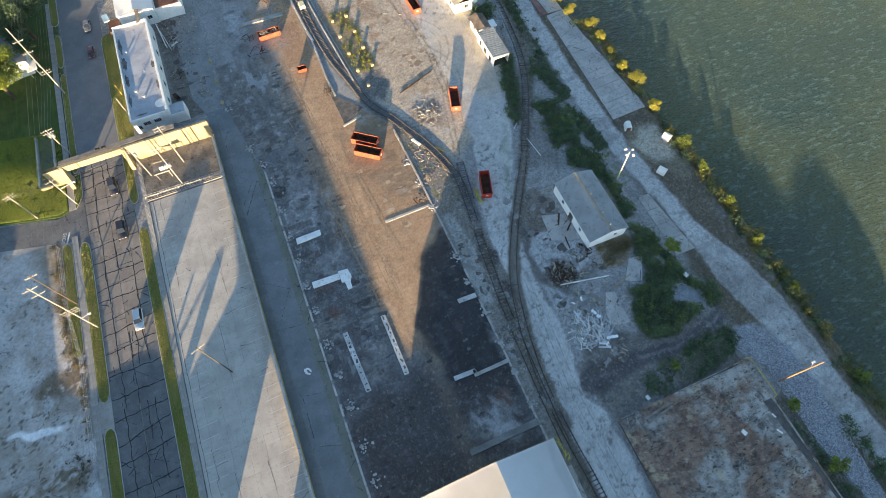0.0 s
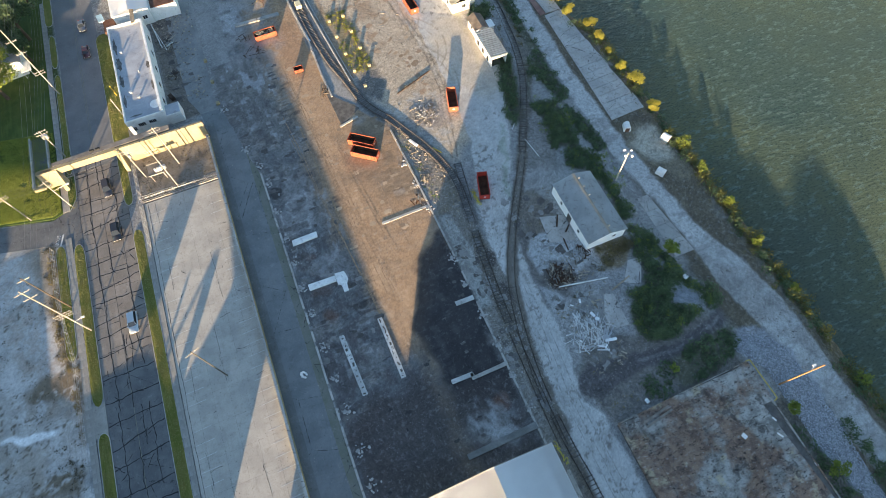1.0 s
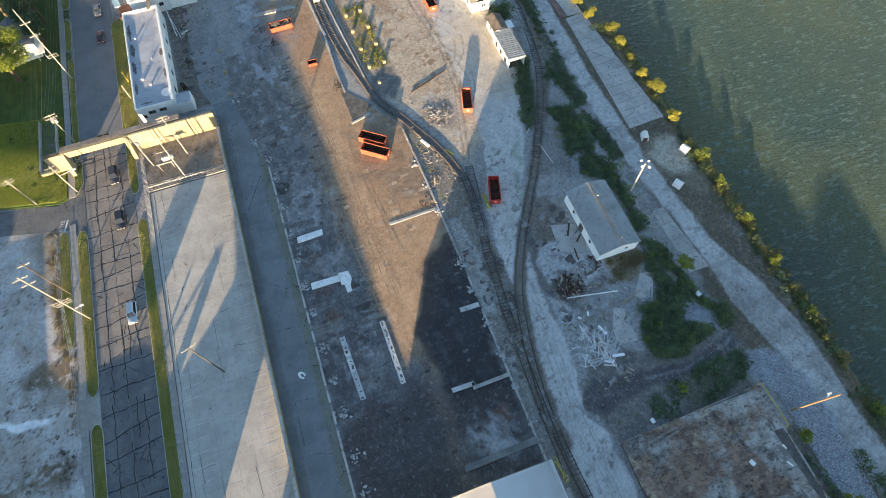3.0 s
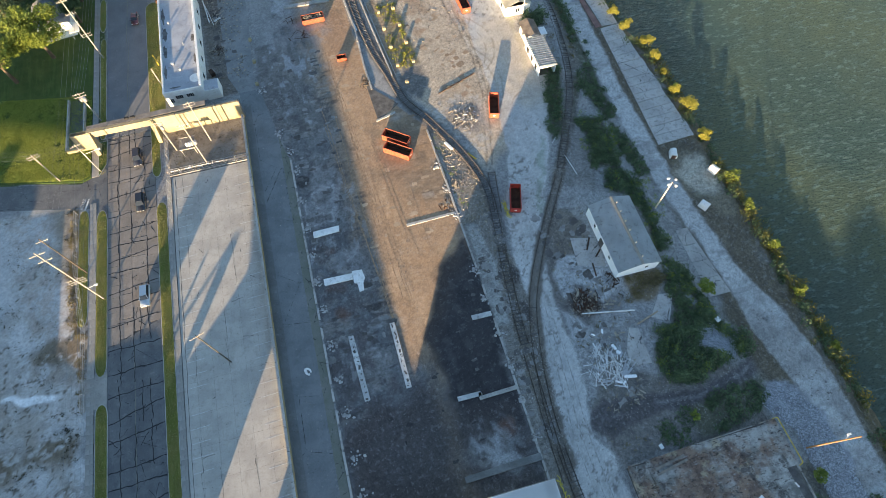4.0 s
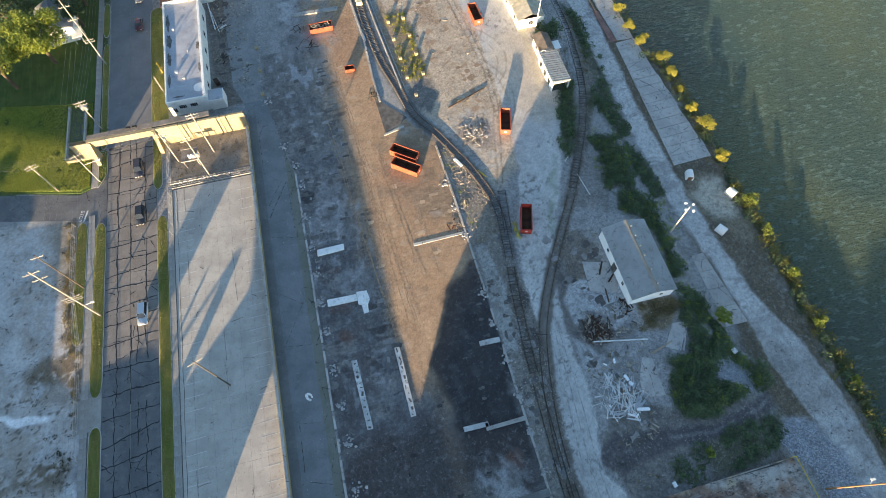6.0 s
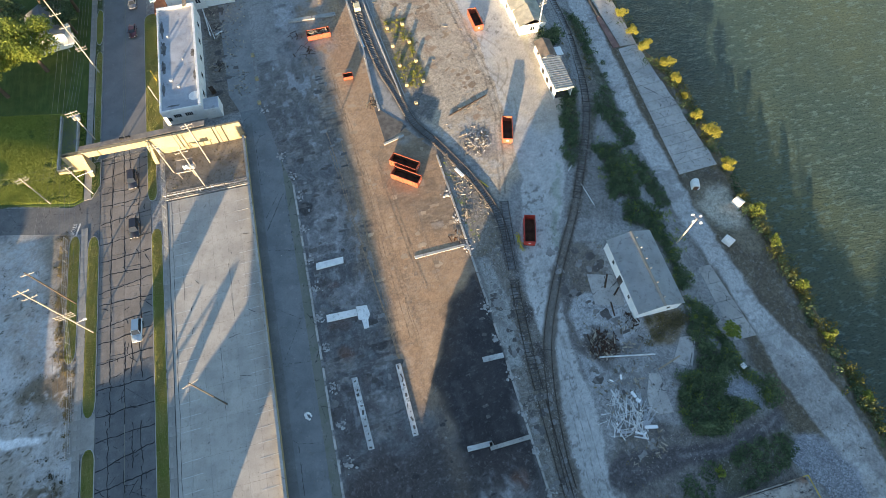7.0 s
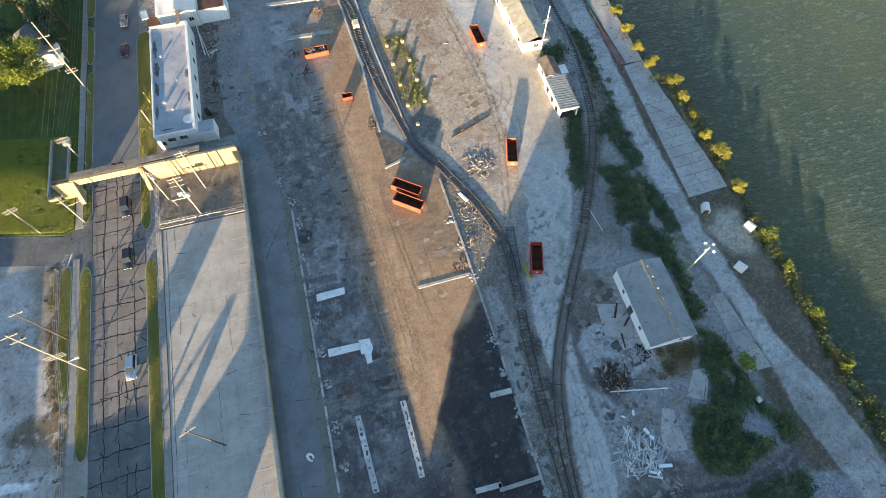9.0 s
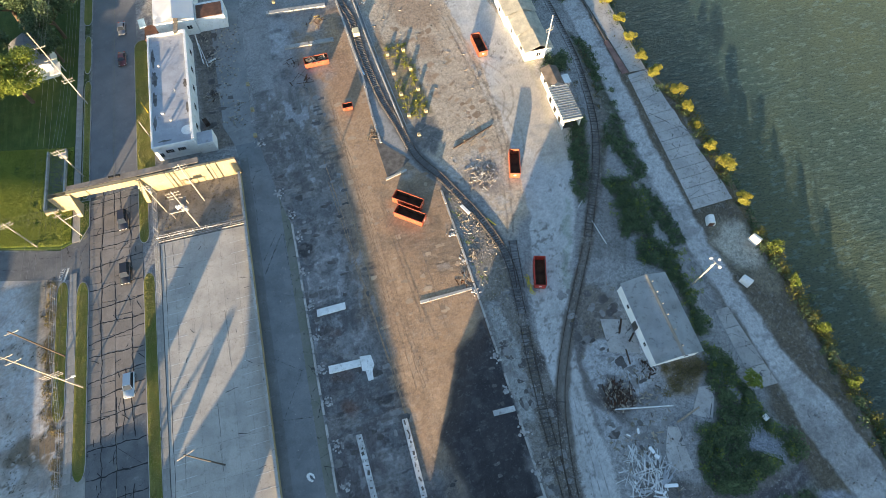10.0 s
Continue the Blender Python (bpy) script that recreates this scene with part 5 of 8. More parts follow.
# ---- crossing beam and fenced court ----
def gantry():
    root = thing("crossing_beam", "tall beige concrete wall and portal beam crossing the road", "concrete portal", kind="structure")
    Y0, TOP = 104.0, 5.4
    xs = [-41.2, -35.4, -31.2, -26.0, -20.6]
    for a, b in zip(xs, xs[1:]):
        bm = bmesh.new()
        box(bm, ((a + b) / 2, Y0 + .3, TOP / 2 - .1), (b - a - .1, .6, TOP + .2))
        bevel(bm, .04)
        part("wall_panel", bm, M_GANTRY, root)
        bm = bmesh.new()
        box(bm, (b - .02, Y0 + .3, TOP / 2), (.22, .68, TOP + .1))
        part("pilaster", bm, M_DARKC, root)
    bm = bmesh.new()
    box(bm, (-50.2, Y0 + .35, 4.55), (18.2, .9, 1.7))
    bevel(bm, .04)
    part("beam", bm, M_GANTRY, root)
    bm = bmesh.new()
    prism(bm, [(-55.5, 104.9), (-41.5, 104.9), (-28.3, 105.2), (-28.3, 106.6), (-41.5, 106.4), (-55.5, 106.0)], 4.9, 5.42)
    part("top_slab", bm, M_GTOP, root, "brown weathered top slab")
    bm = bmesh.new()
    box(bm, (-57.4, Y0 + .2, 2.6), (3.6, 1.0, 5.6))
    bevel(bm, .04)
    part("end_wall", bm, M_GANTRY, root)
    for x in (-55.2, -41.0):
        bm = bmesh.new()
        q = [(Y0 + .6, -.1), (Y0 + .6, 5.3), (Y0 - .4, 5.3), (Y0 - 2.6, .3), (Y0 - 2.6, -.1)]
        lo = [bm.verts.new((x - .45, a, b)) for a, b in q]
        hi = [bm.verts.new((x + .45, a, b)) for a, b in q]
        bm.faces.new(lo)
        bm.faces.new(hi[::-1])
        for i in range(5):
            bm.faces.new((lo[i], hi[i], hi[(i + 1) % 5], lo[(i + 1) % 5]))
        bevel(bm, .04)
        part("buttress", bm, M_GANTRY, root)
    bm = bmesh.new()
    box(bm, (-61.2, 104.0, .6), (2.4, .5, 1.2))
    part("wing_wall", bm, M_GANTRY, root)
    # sunken approach behind the end wall
    bm = bmesh.new()
    box(bm, (-62.6, 112.5, .45), (.3, 16, 1.1))
    part("side_wall", bm, M_CONC, root)
    bm = bmesh.new()
    box(bm, (-58.7, 112.5, .45), (.3, 16, 1.1))
    part("side_wall", bm, M_CONC, root)
    bm = bmesh.new()
    box(bm, (-60.65, 112.5, .1), (3.6, 16, .12))
    part("bed", bm, M_ROADA, root, "dark asphalt bed")
    bm = bmesh.new()
    box(bm, (-46.3, 105.9, 5.6), (.9, .5, .3))
    box(bm, (-44.9, 105.9, 5.6), (.9, .5, .3))
    part("vent", bm, M_BLACK, root, "dark vents")


gantry()

sheet("court_floor", [(-39.4, 90.8), (-21.2, 90.8), (-21.2, 103.9), (-39.4, 103.9)], -0.1, 0.05, slab_material("weedy_gravel", (0.16, 0.14, 0.115), (0.25, 0.225, 0.19), stain=(0.07, 0.055, 0.035), cracks=0.0, amount=0.9), "weedy dark gravel floor of a fenced court", "court")


def post_fence(pts, label, h=2.2, step=2.6, mat=None):
    root = thing("wire_fence", label, "fence", "wire fences")
    for a, b in zip(pts, pts[1:]):
        a, b = Vector(a), Vector(b)
        n = max(1, round((b - a).length / step))
        for k in range(n + 1):
            p = a.lerp(b, k / n)
            bm = bmesh.new()
            rod(bm, (p.x, p.y, -.1), (p.x, p.y, h), .045, seg=6)
            part("post", bm, mat or M_STEEL, root)
        for z in (.25, h * .5, h - .05):
            bm = bmesh.new()
            rod(bm, (a.x, a.y, z), (b.x, b.y, z), .022, seg=5)
            part("rail", bm, mat or M_STEEL, root)
        bm = bmesh.new()
        d = (b - a)
        m = int(d.length / .45)
        for k in range(m):
            p, q = a.lerp(b, k / m), a.lerp(b, min(1, (k + 1) / m))
            rod(bm, (p.x, p.y, .1), (q.x, q.y, h - .1), .008, seg=3)
            rod(bm, (q.x, q.y, .1), (p.x, p.y, h - .1), .008, seg=3)
        part("mesh_wire", bm, mat or M_STEEL, root)


root = thing("court_wall", "low concrete wall with a pale rail along the court", "wall", kind="structure")
for k in range(6):
    bm = bmesh.new()
    box(bm, (-37.9 + 3.05 * k, 90.9, .06), (3.0, .16, .16))
    bevel(bm, .03)
    part("wall_piece", bm, M_CONC, root)
bm = bmesh.new()
rod(bm, (-39.4, 91.0, 1.5), (-21.4, 91.0, 1.5), .035)
for k in range(8):
    rod(bm, (-39.2 + 2.5 * k, 91.0, .8), (-39.2 + 2.5 * k, 91.0, 1.5), .035)
part("hand_rail", bm, M_STEEL, root)
post_fence([(-39.4, 91.2), (-21.4, 91.2)], "chain link fence along the court wall", 2.0)
post_fence([(-39.5, 103.4), (-39.5, 91.0), (-39.3, 76)], "rusty chain link fence on the kerb of the court", 2.2)
post_fence([(-60.0, 86), (-59.8, 72), (-57.8, 57), (-57.6, 36)], "chain link fence with weeds along the gravel lot", 1.6)


root = thing("transformer_platform", "raised timber platform with three pale transformers in the court", "platform", at=(-34.2, 97.4, 0))
for sx in (-1.5, 1.5):
    for sy in (-1.5, 1.5):
        bm = bmesh.new()
        rod(bm, (sx, sy, -.2), (sx, sy, 2.4), .12, .1, 8)
        part("leg", bm, M_POLE, root)
for k in range(8):
    bm = bmesh.new()
    box(bm, (-1.6 + .457 * k, 0, 2.46), (.4, 3.4, .1))
    part("plank", bm, M_GTOP, root)
for sy in (-1.75, 1.75):
    bm = bmesh.new()
    bar(bm, (-1.85, sy, 2.5), (1.85, sy, 2.5), .14, .2)
    part("edge_beam", bm, M_POLE, root)
for k in range(3):
    bm = bmesh.new()
    rod(bm, (.1 + .6 * k, -.9, 2.5), (.1 + .6 * k, -.9, 3.5), .26, .24, 12)
    can = part("transformer", bm, M_WWALL, root, "pale can transformer")
    bm = bmesh.new()
    rod(bm, (.1 + .6 * k, -.9, 3.5), (.1 + .6 * k, -.9, 3.75), .07, .05, 8)
    part("bushing", bm, M_STEEL, can)

# ---- buildings ----
def window(parent, x, y, z, w, h, axis='y', n=2):
    """A small framed window on a wall facing -y or +-x."""
    bm = bmesh.new()
    s = (w + .16, .08, h + .16) if axis == 'y' else (.08, w + .16, h + .16)
    box(bm, (x, y, z), s)
    win = part("window", bm, M_WWALL, parent)
    for k in range(n):
        o = (k + .5) / n * w - w / 2
        bm = bmesh.new()
        c = (x + o, y, z) if axis == 'y' else (x, y + o, z)
        s = (w / n - .06, .1, h) if axis == 'y' else (.1, w / n - .06, h)
        box(bm, c, s)
        part("pane", bm, M_GLASS, win)


def flat_building():
    root = thing("flat_roof_building", "long white single-storey building with a flat membrane roof", "building")
    x0, x1, y0, y1, h = -38.3, -28.9, 112.2, 147.6, 4.5
    bm = bmesh.new()
    box(bm, ((x0 + x1) / 2, (y0 + y1) / 2, 1.9), (x1 - x0 - .02, y1 - y0 - .02, 4.0))
    part("wall", bm, M_WWALL, root)
    bm = bmesh.new()
    box(bm, ((x0 + x1) / 2, (y0 + y1) / 2, 3.98), (x1 - x0 - .5, y1 - y0 - .5, .1))
    part("roof", bm, M_WROOF, root)
    for c, s in ((((x0 + x1) / 2, y0 + .15, 4.2), (x1 - x0, .3, .75)), (((x0 + x1) / 2, y1 - .2, 4.3), (x1 - x0, .4, .9)),
                 ((x0 + .15, (y0 + y1) / 2, 4.2), (.3, y1 - y0 - .62, .75)), ((x1 - .3, (y0 + y1) / 2, 4.35), (.6, y1 - y0 - .7, 1.0))):
        bm = bmesh.new()
        box(bm, c, s)
        bevel(bm, .03)
        part("parapet", bm, M_WWALL, root)
    for xx in (-35.0, -32.4):
        window(root, xx, y0 - .03, 2.6, 1.7, 1.0, 'y', 4)
    window(root, -37.0, y0 - .03, 1.8, .8, 1.2, 'y', 2)
    for yy in (118, 124, 130, 136, 142):
        window(root, x1 + .03, yy, 2.2, 1.6, 1.2, 'x', 3)
    bm = bmesh.new()
    box(bm, (-27.1, 113.6, 1.55), (3.6, 3.6, 3.2))
    bevel(bm, .03)
    annex = part("annex", bm, M_WWALL, root)
    bm = bmesh.new()
    box(bm, (-27.1, 113.6, 3.2), (3.3, 3.3, .12))
    part("annex_roof", bm, M_WROOF, annex)
    for x, y, r in ((-35.5, 122, .35), (-33.8, 119.6, .3), (-35.9, 137, .25), (-32.6, 128.4, .12)):
        bm = bmesh.new()
        rod(bm, (x, y, 4.0), (x, y, 4.5), r, r * .9, 10)
        rod(bm, (x, y, 4.5), (x, y, 4.6), r * 1.4, r * 1.2, 10)
        part("roof_vent", bm, M_STEEL, root)
    bm = bmesh.new()
    bmesh.ops.create_cone(bm, cap_ends=True, segments=18, radius1=1.4, radius2=1.3, depth=.08, matrix=Matrix.Translation((-30.4, 116.0, 4.07)))
    part("roof_patch", bm, M_WWALL, root)
    for cx, cy, rx, ry in ((-37.3, 140, .5, 3.2), (-37.1, 133.4, .7, 3.0), (-37.2, 126.6, .55, 2.6), (-37.4, 119.5, .4, 2.4), (-30.1, 130.4, .6, 1.6), (-30.0, 122.6, .4, 1.8), (-35.6, 114.0, 1.6, .3)):
        bm = bmesh.new()
        ring = []
        for i in range(22):
            a = 2 * math.pi * i / 22
            k = random.uniform(.6, 1.15)
            ring.append((cx + rx * k * math.cos(a), cy + ry * k * math.sin(a)))
        prism(bm, ring, 4.0, 4.036)
        part("grime_patch", bm, M_GRIME, root, "dark grime crust on the roof")
    for k in range(11):
        bm = bmesh.new()
        box(bm, (x1 - .02, y0 + 1.6 + 3.1 * k, 2.1), (.16, .35, 4.2))
        bevel(bm, .03)
        part("pier", bm, M_WWALL, root)
    bm = bmesh.new()
    prism(bm, [(-31.6, 146.0), (-30.6, 146.3), (-30.4, 152.0), (-31.4, 152.0)], 4.9, 5.1)
    part("canopy", bm, M_TIMBER, root, "slanting timber canopy board")


flat_building()


def white_building():
    root = thing("white_workshop", "white-painted workshop with a white roof and a brown-topped annex", "building")
    bm = bmesh.new()
    box(bm, (-31.4, 160.8, 2.4), (9.6, 20, 5.0))
    part("wall", bm, M_WWALL, root)
    bm = bmesh.new()
    for s in (-1, 1):
        v = [bm.verts.new(p) for p in ((-31.4, 150.5, 6.1), (-31.4, 171.1, 6.1), (-31.4 + s * 5.1, 171.1, 4.85), (-31.4 + s * 5.1, 150.5, 4.85))]
        bm.faces.new(v)
    r = bmesh.ops.solidify(bm, geom=list(bm.faces), thickness=.15)
    part("roof", bm, M_BRIGHT, root)
    bm = bmesh.new()
    prism(bm, [(-36.2, 150.8), (-26.6, 150.8), (-26.6, 150.7), (-36.2, 150.7)], 4.7, 4.9)
    part("fascia", bm, M_WWALL, root)
    bm = bmesh.new()
    box(bm, (-22.9, 154.2, 1.9), (7.2, 6.0, 4.0))
    annex = part("annex", bm, M_WWALL, root)
    # brown sheet stands in for the dark inside of a large open doorway
    bm = bmesh.new()
    box(bm, (-22.9, 153.9, 3.95), (6.4, 4.8, .16))
    part("annex_roof", bm, M_BROWNROOF, annex, "dark brown sheet standing in for a large dark doorway")
    window(root, -28.4, 150.72, 2.4, 1.2, 1.0, 'y', 2)
    bm = bmesh.new()
    box(bm, (-38.6, 152.8, .7), (3.0, 5, 1.5))
    part("yard_hut", bm, M_BROWNROOF, root, "rusty brown lean-to")
    bm = bmesh.new()
    box(bm, (-40.2, 155, 2.6), (1.6, 3.2, .2), 10)
    rod(bm, (-40.2, 155, 0), (-40.2, 155, 2.6), .12)
    part("awning", bm, plain("pale_blue_sheet", (0.4, 0.55, 0.6), 0.6), root, "pale blue sheet awning")


white_building()


def shed():
    root = thing("long_shed", "long white shed with a low grey sheet-metal gable roof", "shed")
    x0, x1, y0, y1, he, hr = 49.3, 59.0, 39.3, 55.9, 3.3, 4.9
    xr = 54.3
    bm = bmesh.new()
    q = [(x0 + .25, -.4), (x0 + .25, he - .1), (xr, hr - .12), (x1 - .25, he - .1), (x1 - .25, -.4)]
    lo = [bm.verts.new((a, y0 + .25, b)) for a, b in q]
    hi = [bm.verts.new((a, y1 - .25, b)) for a, b in q]
    bm.faces.new(lo)
    bm.faces.new(hi[::-1])
    for i in range(5):
        bm.faces.new((lo[i], hi[i], hi[(i + 1) % 5], lo[(i + 1) % 5]))
    part("wall", bm, M_SHEDW, root)
    for xe, name in ((x0, "roof"), (x1, "roof")):
        n = 12
        for k in range(n):
            a, b = y0 + (y1 - y0) * k / n, y0 + (y1 - y0) * (k + 1) / n
            bm = bmesh.new()
            z = random.uniform(0, .012)
            v = [bm.verts.new(p) for p in ((xr, a - .02, hr + z), (xr, b + .02, hr + z), (xe, b + .02, he + z), (xe, a - .02, he + z))]
            bm.faces.new(v)
            bmesh.ops.solidify(bm, geom=list(bm.faces), thickness=.07)
            part("roof_sheet", bm, M_GREYROOF, root)
    bm = bmesh.new()
    for s in (-1, 1):
        v = [bm.verts.new(p) for p in ((xr, y0 - .06, hr + .06), (xr, y1 + .06, hr + .06), (xr + s * .32, y1 + .06, hr - .03), (xr + s * .32, y0 - .06, hr - .03))]
        bm.faces.new(v)
    bmesh.ops.solidify(bm, geom=list(bm.faces), thickness=.05)
    part("ridge_cap", bm, M_RIDGE, root, "ridge cap coloured tan for the low sun on it")
    for k, yy in enumerate((41, 44.2, 47.3, 49.5, 52, 54.3)):
        bm = bmesh.new()
        rod(bm, (xr + .6, yy, hr - .25), (xr + .6, yy, hr + .2), .14, .12, 8)
        part("roof_vent", bm, M_RIDGE, root)
    for yy, w in ((43.6, .7), (51.4, .7)):
        window(root, x0 + .22, yy, 1.9, w, .9, 'x', 2)
    bm = bmesh.new()
    box(bm, (x0 + .2, 47.6, 1.1), (.16, 1.5, 2.2))
    part("door", bm, M_DARKC, root)
    bm = bmesh.new()
    box(bm, (56.0, y0 + .2, 2.2), (.6, .14, .5))
    part("gable_vent", bm, M_DARKC, root)


shed()


def garage():
    root = thing("open_garage", "small white open-fronted garage with a ribbed metal roof", "garage")
    x0, x1, y0, y1 = 53.1, 57.5, 96.9, 107.3
    for c, s in ((((x0 + .12), (y0 + y1) / 2, 1.3), (.22, y1 - y0, 3.0)), ((x1 - .12, (y0 + y1) / 2, 1.2), (.22, y1 - y0, 2.8)), (((x0 + x1) / 2, y1 - .1, 1.3), (x1 - x0 - .5, .2, 3.0))):
        bm = bmesh.new()
        box(bm, c, s)
        part("wall", bm, M_WWALL, root)
    bm = bmesh.new()
    box(bm, ((x0 + x1) / 2, y0 + .15, 2.75), (x1 - x0, .3, .55))
    part("lintel", bm, M_WWALL, root)
    bm = bmesh.new()
    box(bm, ((x0 + x1) / 2, (y0 + y1) / 2, .02), (x1 - x0 - .4, y1 - y0 - .4, .1))
    part("floor", bm, M_DARKC, root)
    n = 15
    for k in range(n):
        bm = bmesh.new()
        a = y0 - .2 + (y1 - y0 + .4) * k / n
        l = (y1 - y0 + .4) / n
        v = [bm.verts.new(p) for p in ((x0 - .25, a, 3.2), (x0 - .25, a + l * .45, 3.42), (x0 - .25, a + l, 3.2), (x1 + .25, a + l, 2.95), (x1 + .25, a + l * .45, 3.17), (x1 + .25, a, 2.95))]
        bm.faces.new((v[0], v[1], v[4], v[5]))
        bm.faces.new((v[1], v[2], v[3], v[4]))
        bmesh.ops.solidify(bm, geom=list(bm.faces), thickness=.05)
        part("roof_rib", bm, M_GREYROOF, root)
    for k in range(3):
        bm = bmesh.new()
        box(bm, (x0 - .02, y0 + 2.2 + 3 * k, 1.2), (.12, 1.1, 1.4))
        part("window", bm, M_GLASS, root)
    cab = thing("hut", "small white hut with a brown pitched roof", "hut")
    bm = bmesh.new()
    box(bm, (55.3, 110.6, 1.4), (3.4, 5.4, 3.0))
    part("wall", bm, M_WWALL, cab)
    bm = bmesh.new()
    for p in (((55.3, 107.6, 3.9), (55.3, 113.6, 3.9), (53.2, 113.6, 2.9), (53.2, 107.6, 2.9)), ((55.3, 107.6, 3.9), (55.3, 113.6, 3.9), (57.4, 113.6, 2.9), (57.4, 107.6, 2.9))):
        bm.faces.new([bm.verts.new(q) for q in p])
    bmesh.ops.solidify(bm, geom=list(bm.faces), thickness=.1)
    part("roof", bm, plain("brown_shingle", (0.3, 0.25, 0.21), 0.9, var=0.25, small=12), cab)
    window(cab, 53.55, 110.5, 1.7, 1.0, 1.0, 'x', 2)
    bm = bmesh.new()
    box(bm, (58.4, 109.5, 2.4), (2.0, 2.8, .08))
    porch = part("porch", bm, M_WWALL, cab)
    for k in range(6):
        bm = bmesh.new()
        rod(bm, (57.6 + .28 * k, 108.2, 0), (57.6 + .28 * k, 108.2, 2.4), .04)
        part("porch_post", bm, M_WWALL, porch)


garage()


def river_house():
    root = thing("white_house", "white house with stepped tan shingle gables by the track", "house")
    for k, (x0, x1, y0, y1, h) in enumerate(((51.6, 58.6, 119.6, 125.6, 3.0), (51.2, 58.2, 125.6, 132.4, 3.3), (50.6, 58.4, 132.4, 142.0, 3.6))):
        bm = bmesh.new()
        box(bm, ((x0 + x1) / 2, (y0 + y1) / 2, h / 2 - .2), (x1 - x0, y1 - y0 - .01, h + .4))
        wall = part("wall", bm, M_WWALL, root)
        xm = (x0 + x1) / 2
        bm = bmesh.new()
        for s in (-1, 1):
            bm.faces.new([bm.verts.new(q) for q in ((xm, y0 - .3, h + 1.5), (xm, y1 + .25, h + 1.5), (xm + s * (x1 - x0 + .6) / 2, y1 + .25, h - .05), (xm + s * (x1 - x0 + .6) / 2, y0 - .3, h - .05))])
        bmesh.ops.solidify(bm, geom=list(bm.faces), thickness=.12)
        part("roof", bm, M_TANROOF, root)
        bm = bmesh.new()
        v = [bm.verts.new(q) for q in ((x0, y0 + .02, h), (x1, y0 + .02, h), (xm, y0 + .02, h + 1.4))]
        bm.faces.new(v)
        bmesh.ops.solidify(bm, geom=list(bm.faces), thickness=.1)
        part("gable", bm, M_WWALL, root)
        window(root, (x0 + x1) / 2, y0 - .03, 1.6, 1.2, 1.1, 'y', 2)
        window(root, x0 - .03, (y0 + y1) / 2, 1.6, 1.2, 1.1, 'x', 2)


river_house()


def nw_house():
    root = thing("grey_house", "grey-roofed house half hidden behind trees", "house")
    bm = bmesh.new()
    box(bm, (-66, 149, 2.2), (8, 10, 4.6), 8)
    part("wall", bm, M_WWALL, root)
    m = Matrix.Translation((-66, 149, 0)) @ Matrix.Rotation(radians(8), 4, 'Z')
    bm = bmesh.new()
    for s in (-1, 1):
        bm.faces.new([bm.verts.new(m @ Vector(q)) for q in ((0, -5.5, 6.4), (0, 5.5, 6.4), (s * 4.6, 5.5, 4.4), (s * 4.6, -5.5, 4.4))])
    bmesh.ops.solidify(bm, geom=list(bm.faces), thickness=.14)
    part("roof", bm, plain("grey_shingle", (0.4, 0.42, 0.45), 0.85, var=0.2, small=10), root)
    bm = bmesh.new()
    box(bm, (-61.0, 144.5, 2.6), (2.6, 4.0, .12), 8)
    for a, b in ((-62, 143), (-60, 143), (-62, 146), (-60, 146)):
        rod(bm, (a, b, 0), (a, b, 2.6), .07)
    part("porch", bm, M_WWALL, root)


nw_house()


def warehouse():
    root = thing("white_warehouse", "large warehouse with a bright white low-pitched metal roof", "warehouse")
    L = -90
    prof = [(-8.4, -.1), (-8.4, 4.9), (10.9, 12.6), (22.0, 8.1), (22.0, -.1)]
    bm = bmesh.new()
    lo = [bm.verts.new((a, 6.0, b)) for a, b in prof]
    hi = [bm.verts.new((a, L, b)) for a, b in prof]
    bm.faces.new(lo)
    bm.faces.new(hi[::-1])
    for i in range(5):
        bm.faces.new((lo[i], hi[i], hi[(i + 1) % 5], lo[(i + 1) % 5]))
    part("wall", bm, M_WWALL, root)
    for a, b in ((prof[1], prof[2]), (prof[2], prof[3])):
        bm = bmesh.new()
        ex = .35
        d = Vector((b[0] - a[0], 0, b[1] - a[1])).normalized() * ex
        p, q = Vector((a[0], 0, a[1] + .06)), Vector((b[0], 0, b[1] + .06))
        if a[0] < 0:
            p -= d
        else:
            q += d
        v = [bm.verts.new((w.x, y, w.z)) for w, y in ((p, 6.25), (q, 6.25), (q, L), (p, L))]
        bm.faces.new(v)
        bmesh.ops.solidify(bm, geom=list(bm.faces), thickness=.14)
        part("roof", bm, M_BRIGHT, root)
    bm = bmesh.new()
    bar(bm, (-8.6, 6.28, 4.85), (10.9, 6.28, 12.62), .12, .2)
    bar(bm, (10.9, 6.28, 12.62), (22.3, 6.28, 8.02), .12, .2)
    part("gable_trim", bm, M_CONC, root)
    dock = thing("loading_dock", "narrow grey concrete ledge beside the warehouse", "ledge", kind="structure")
    bm = bmesh.new()
    prism(bm, [(22.1, 1.2), (24.6, 1.2), (24.8, -60), (22.1, -60)], -.1, 1.0)
    bevel(bm, .04)
    part("ledge", bm, M_CONC, dock)


warehouse()


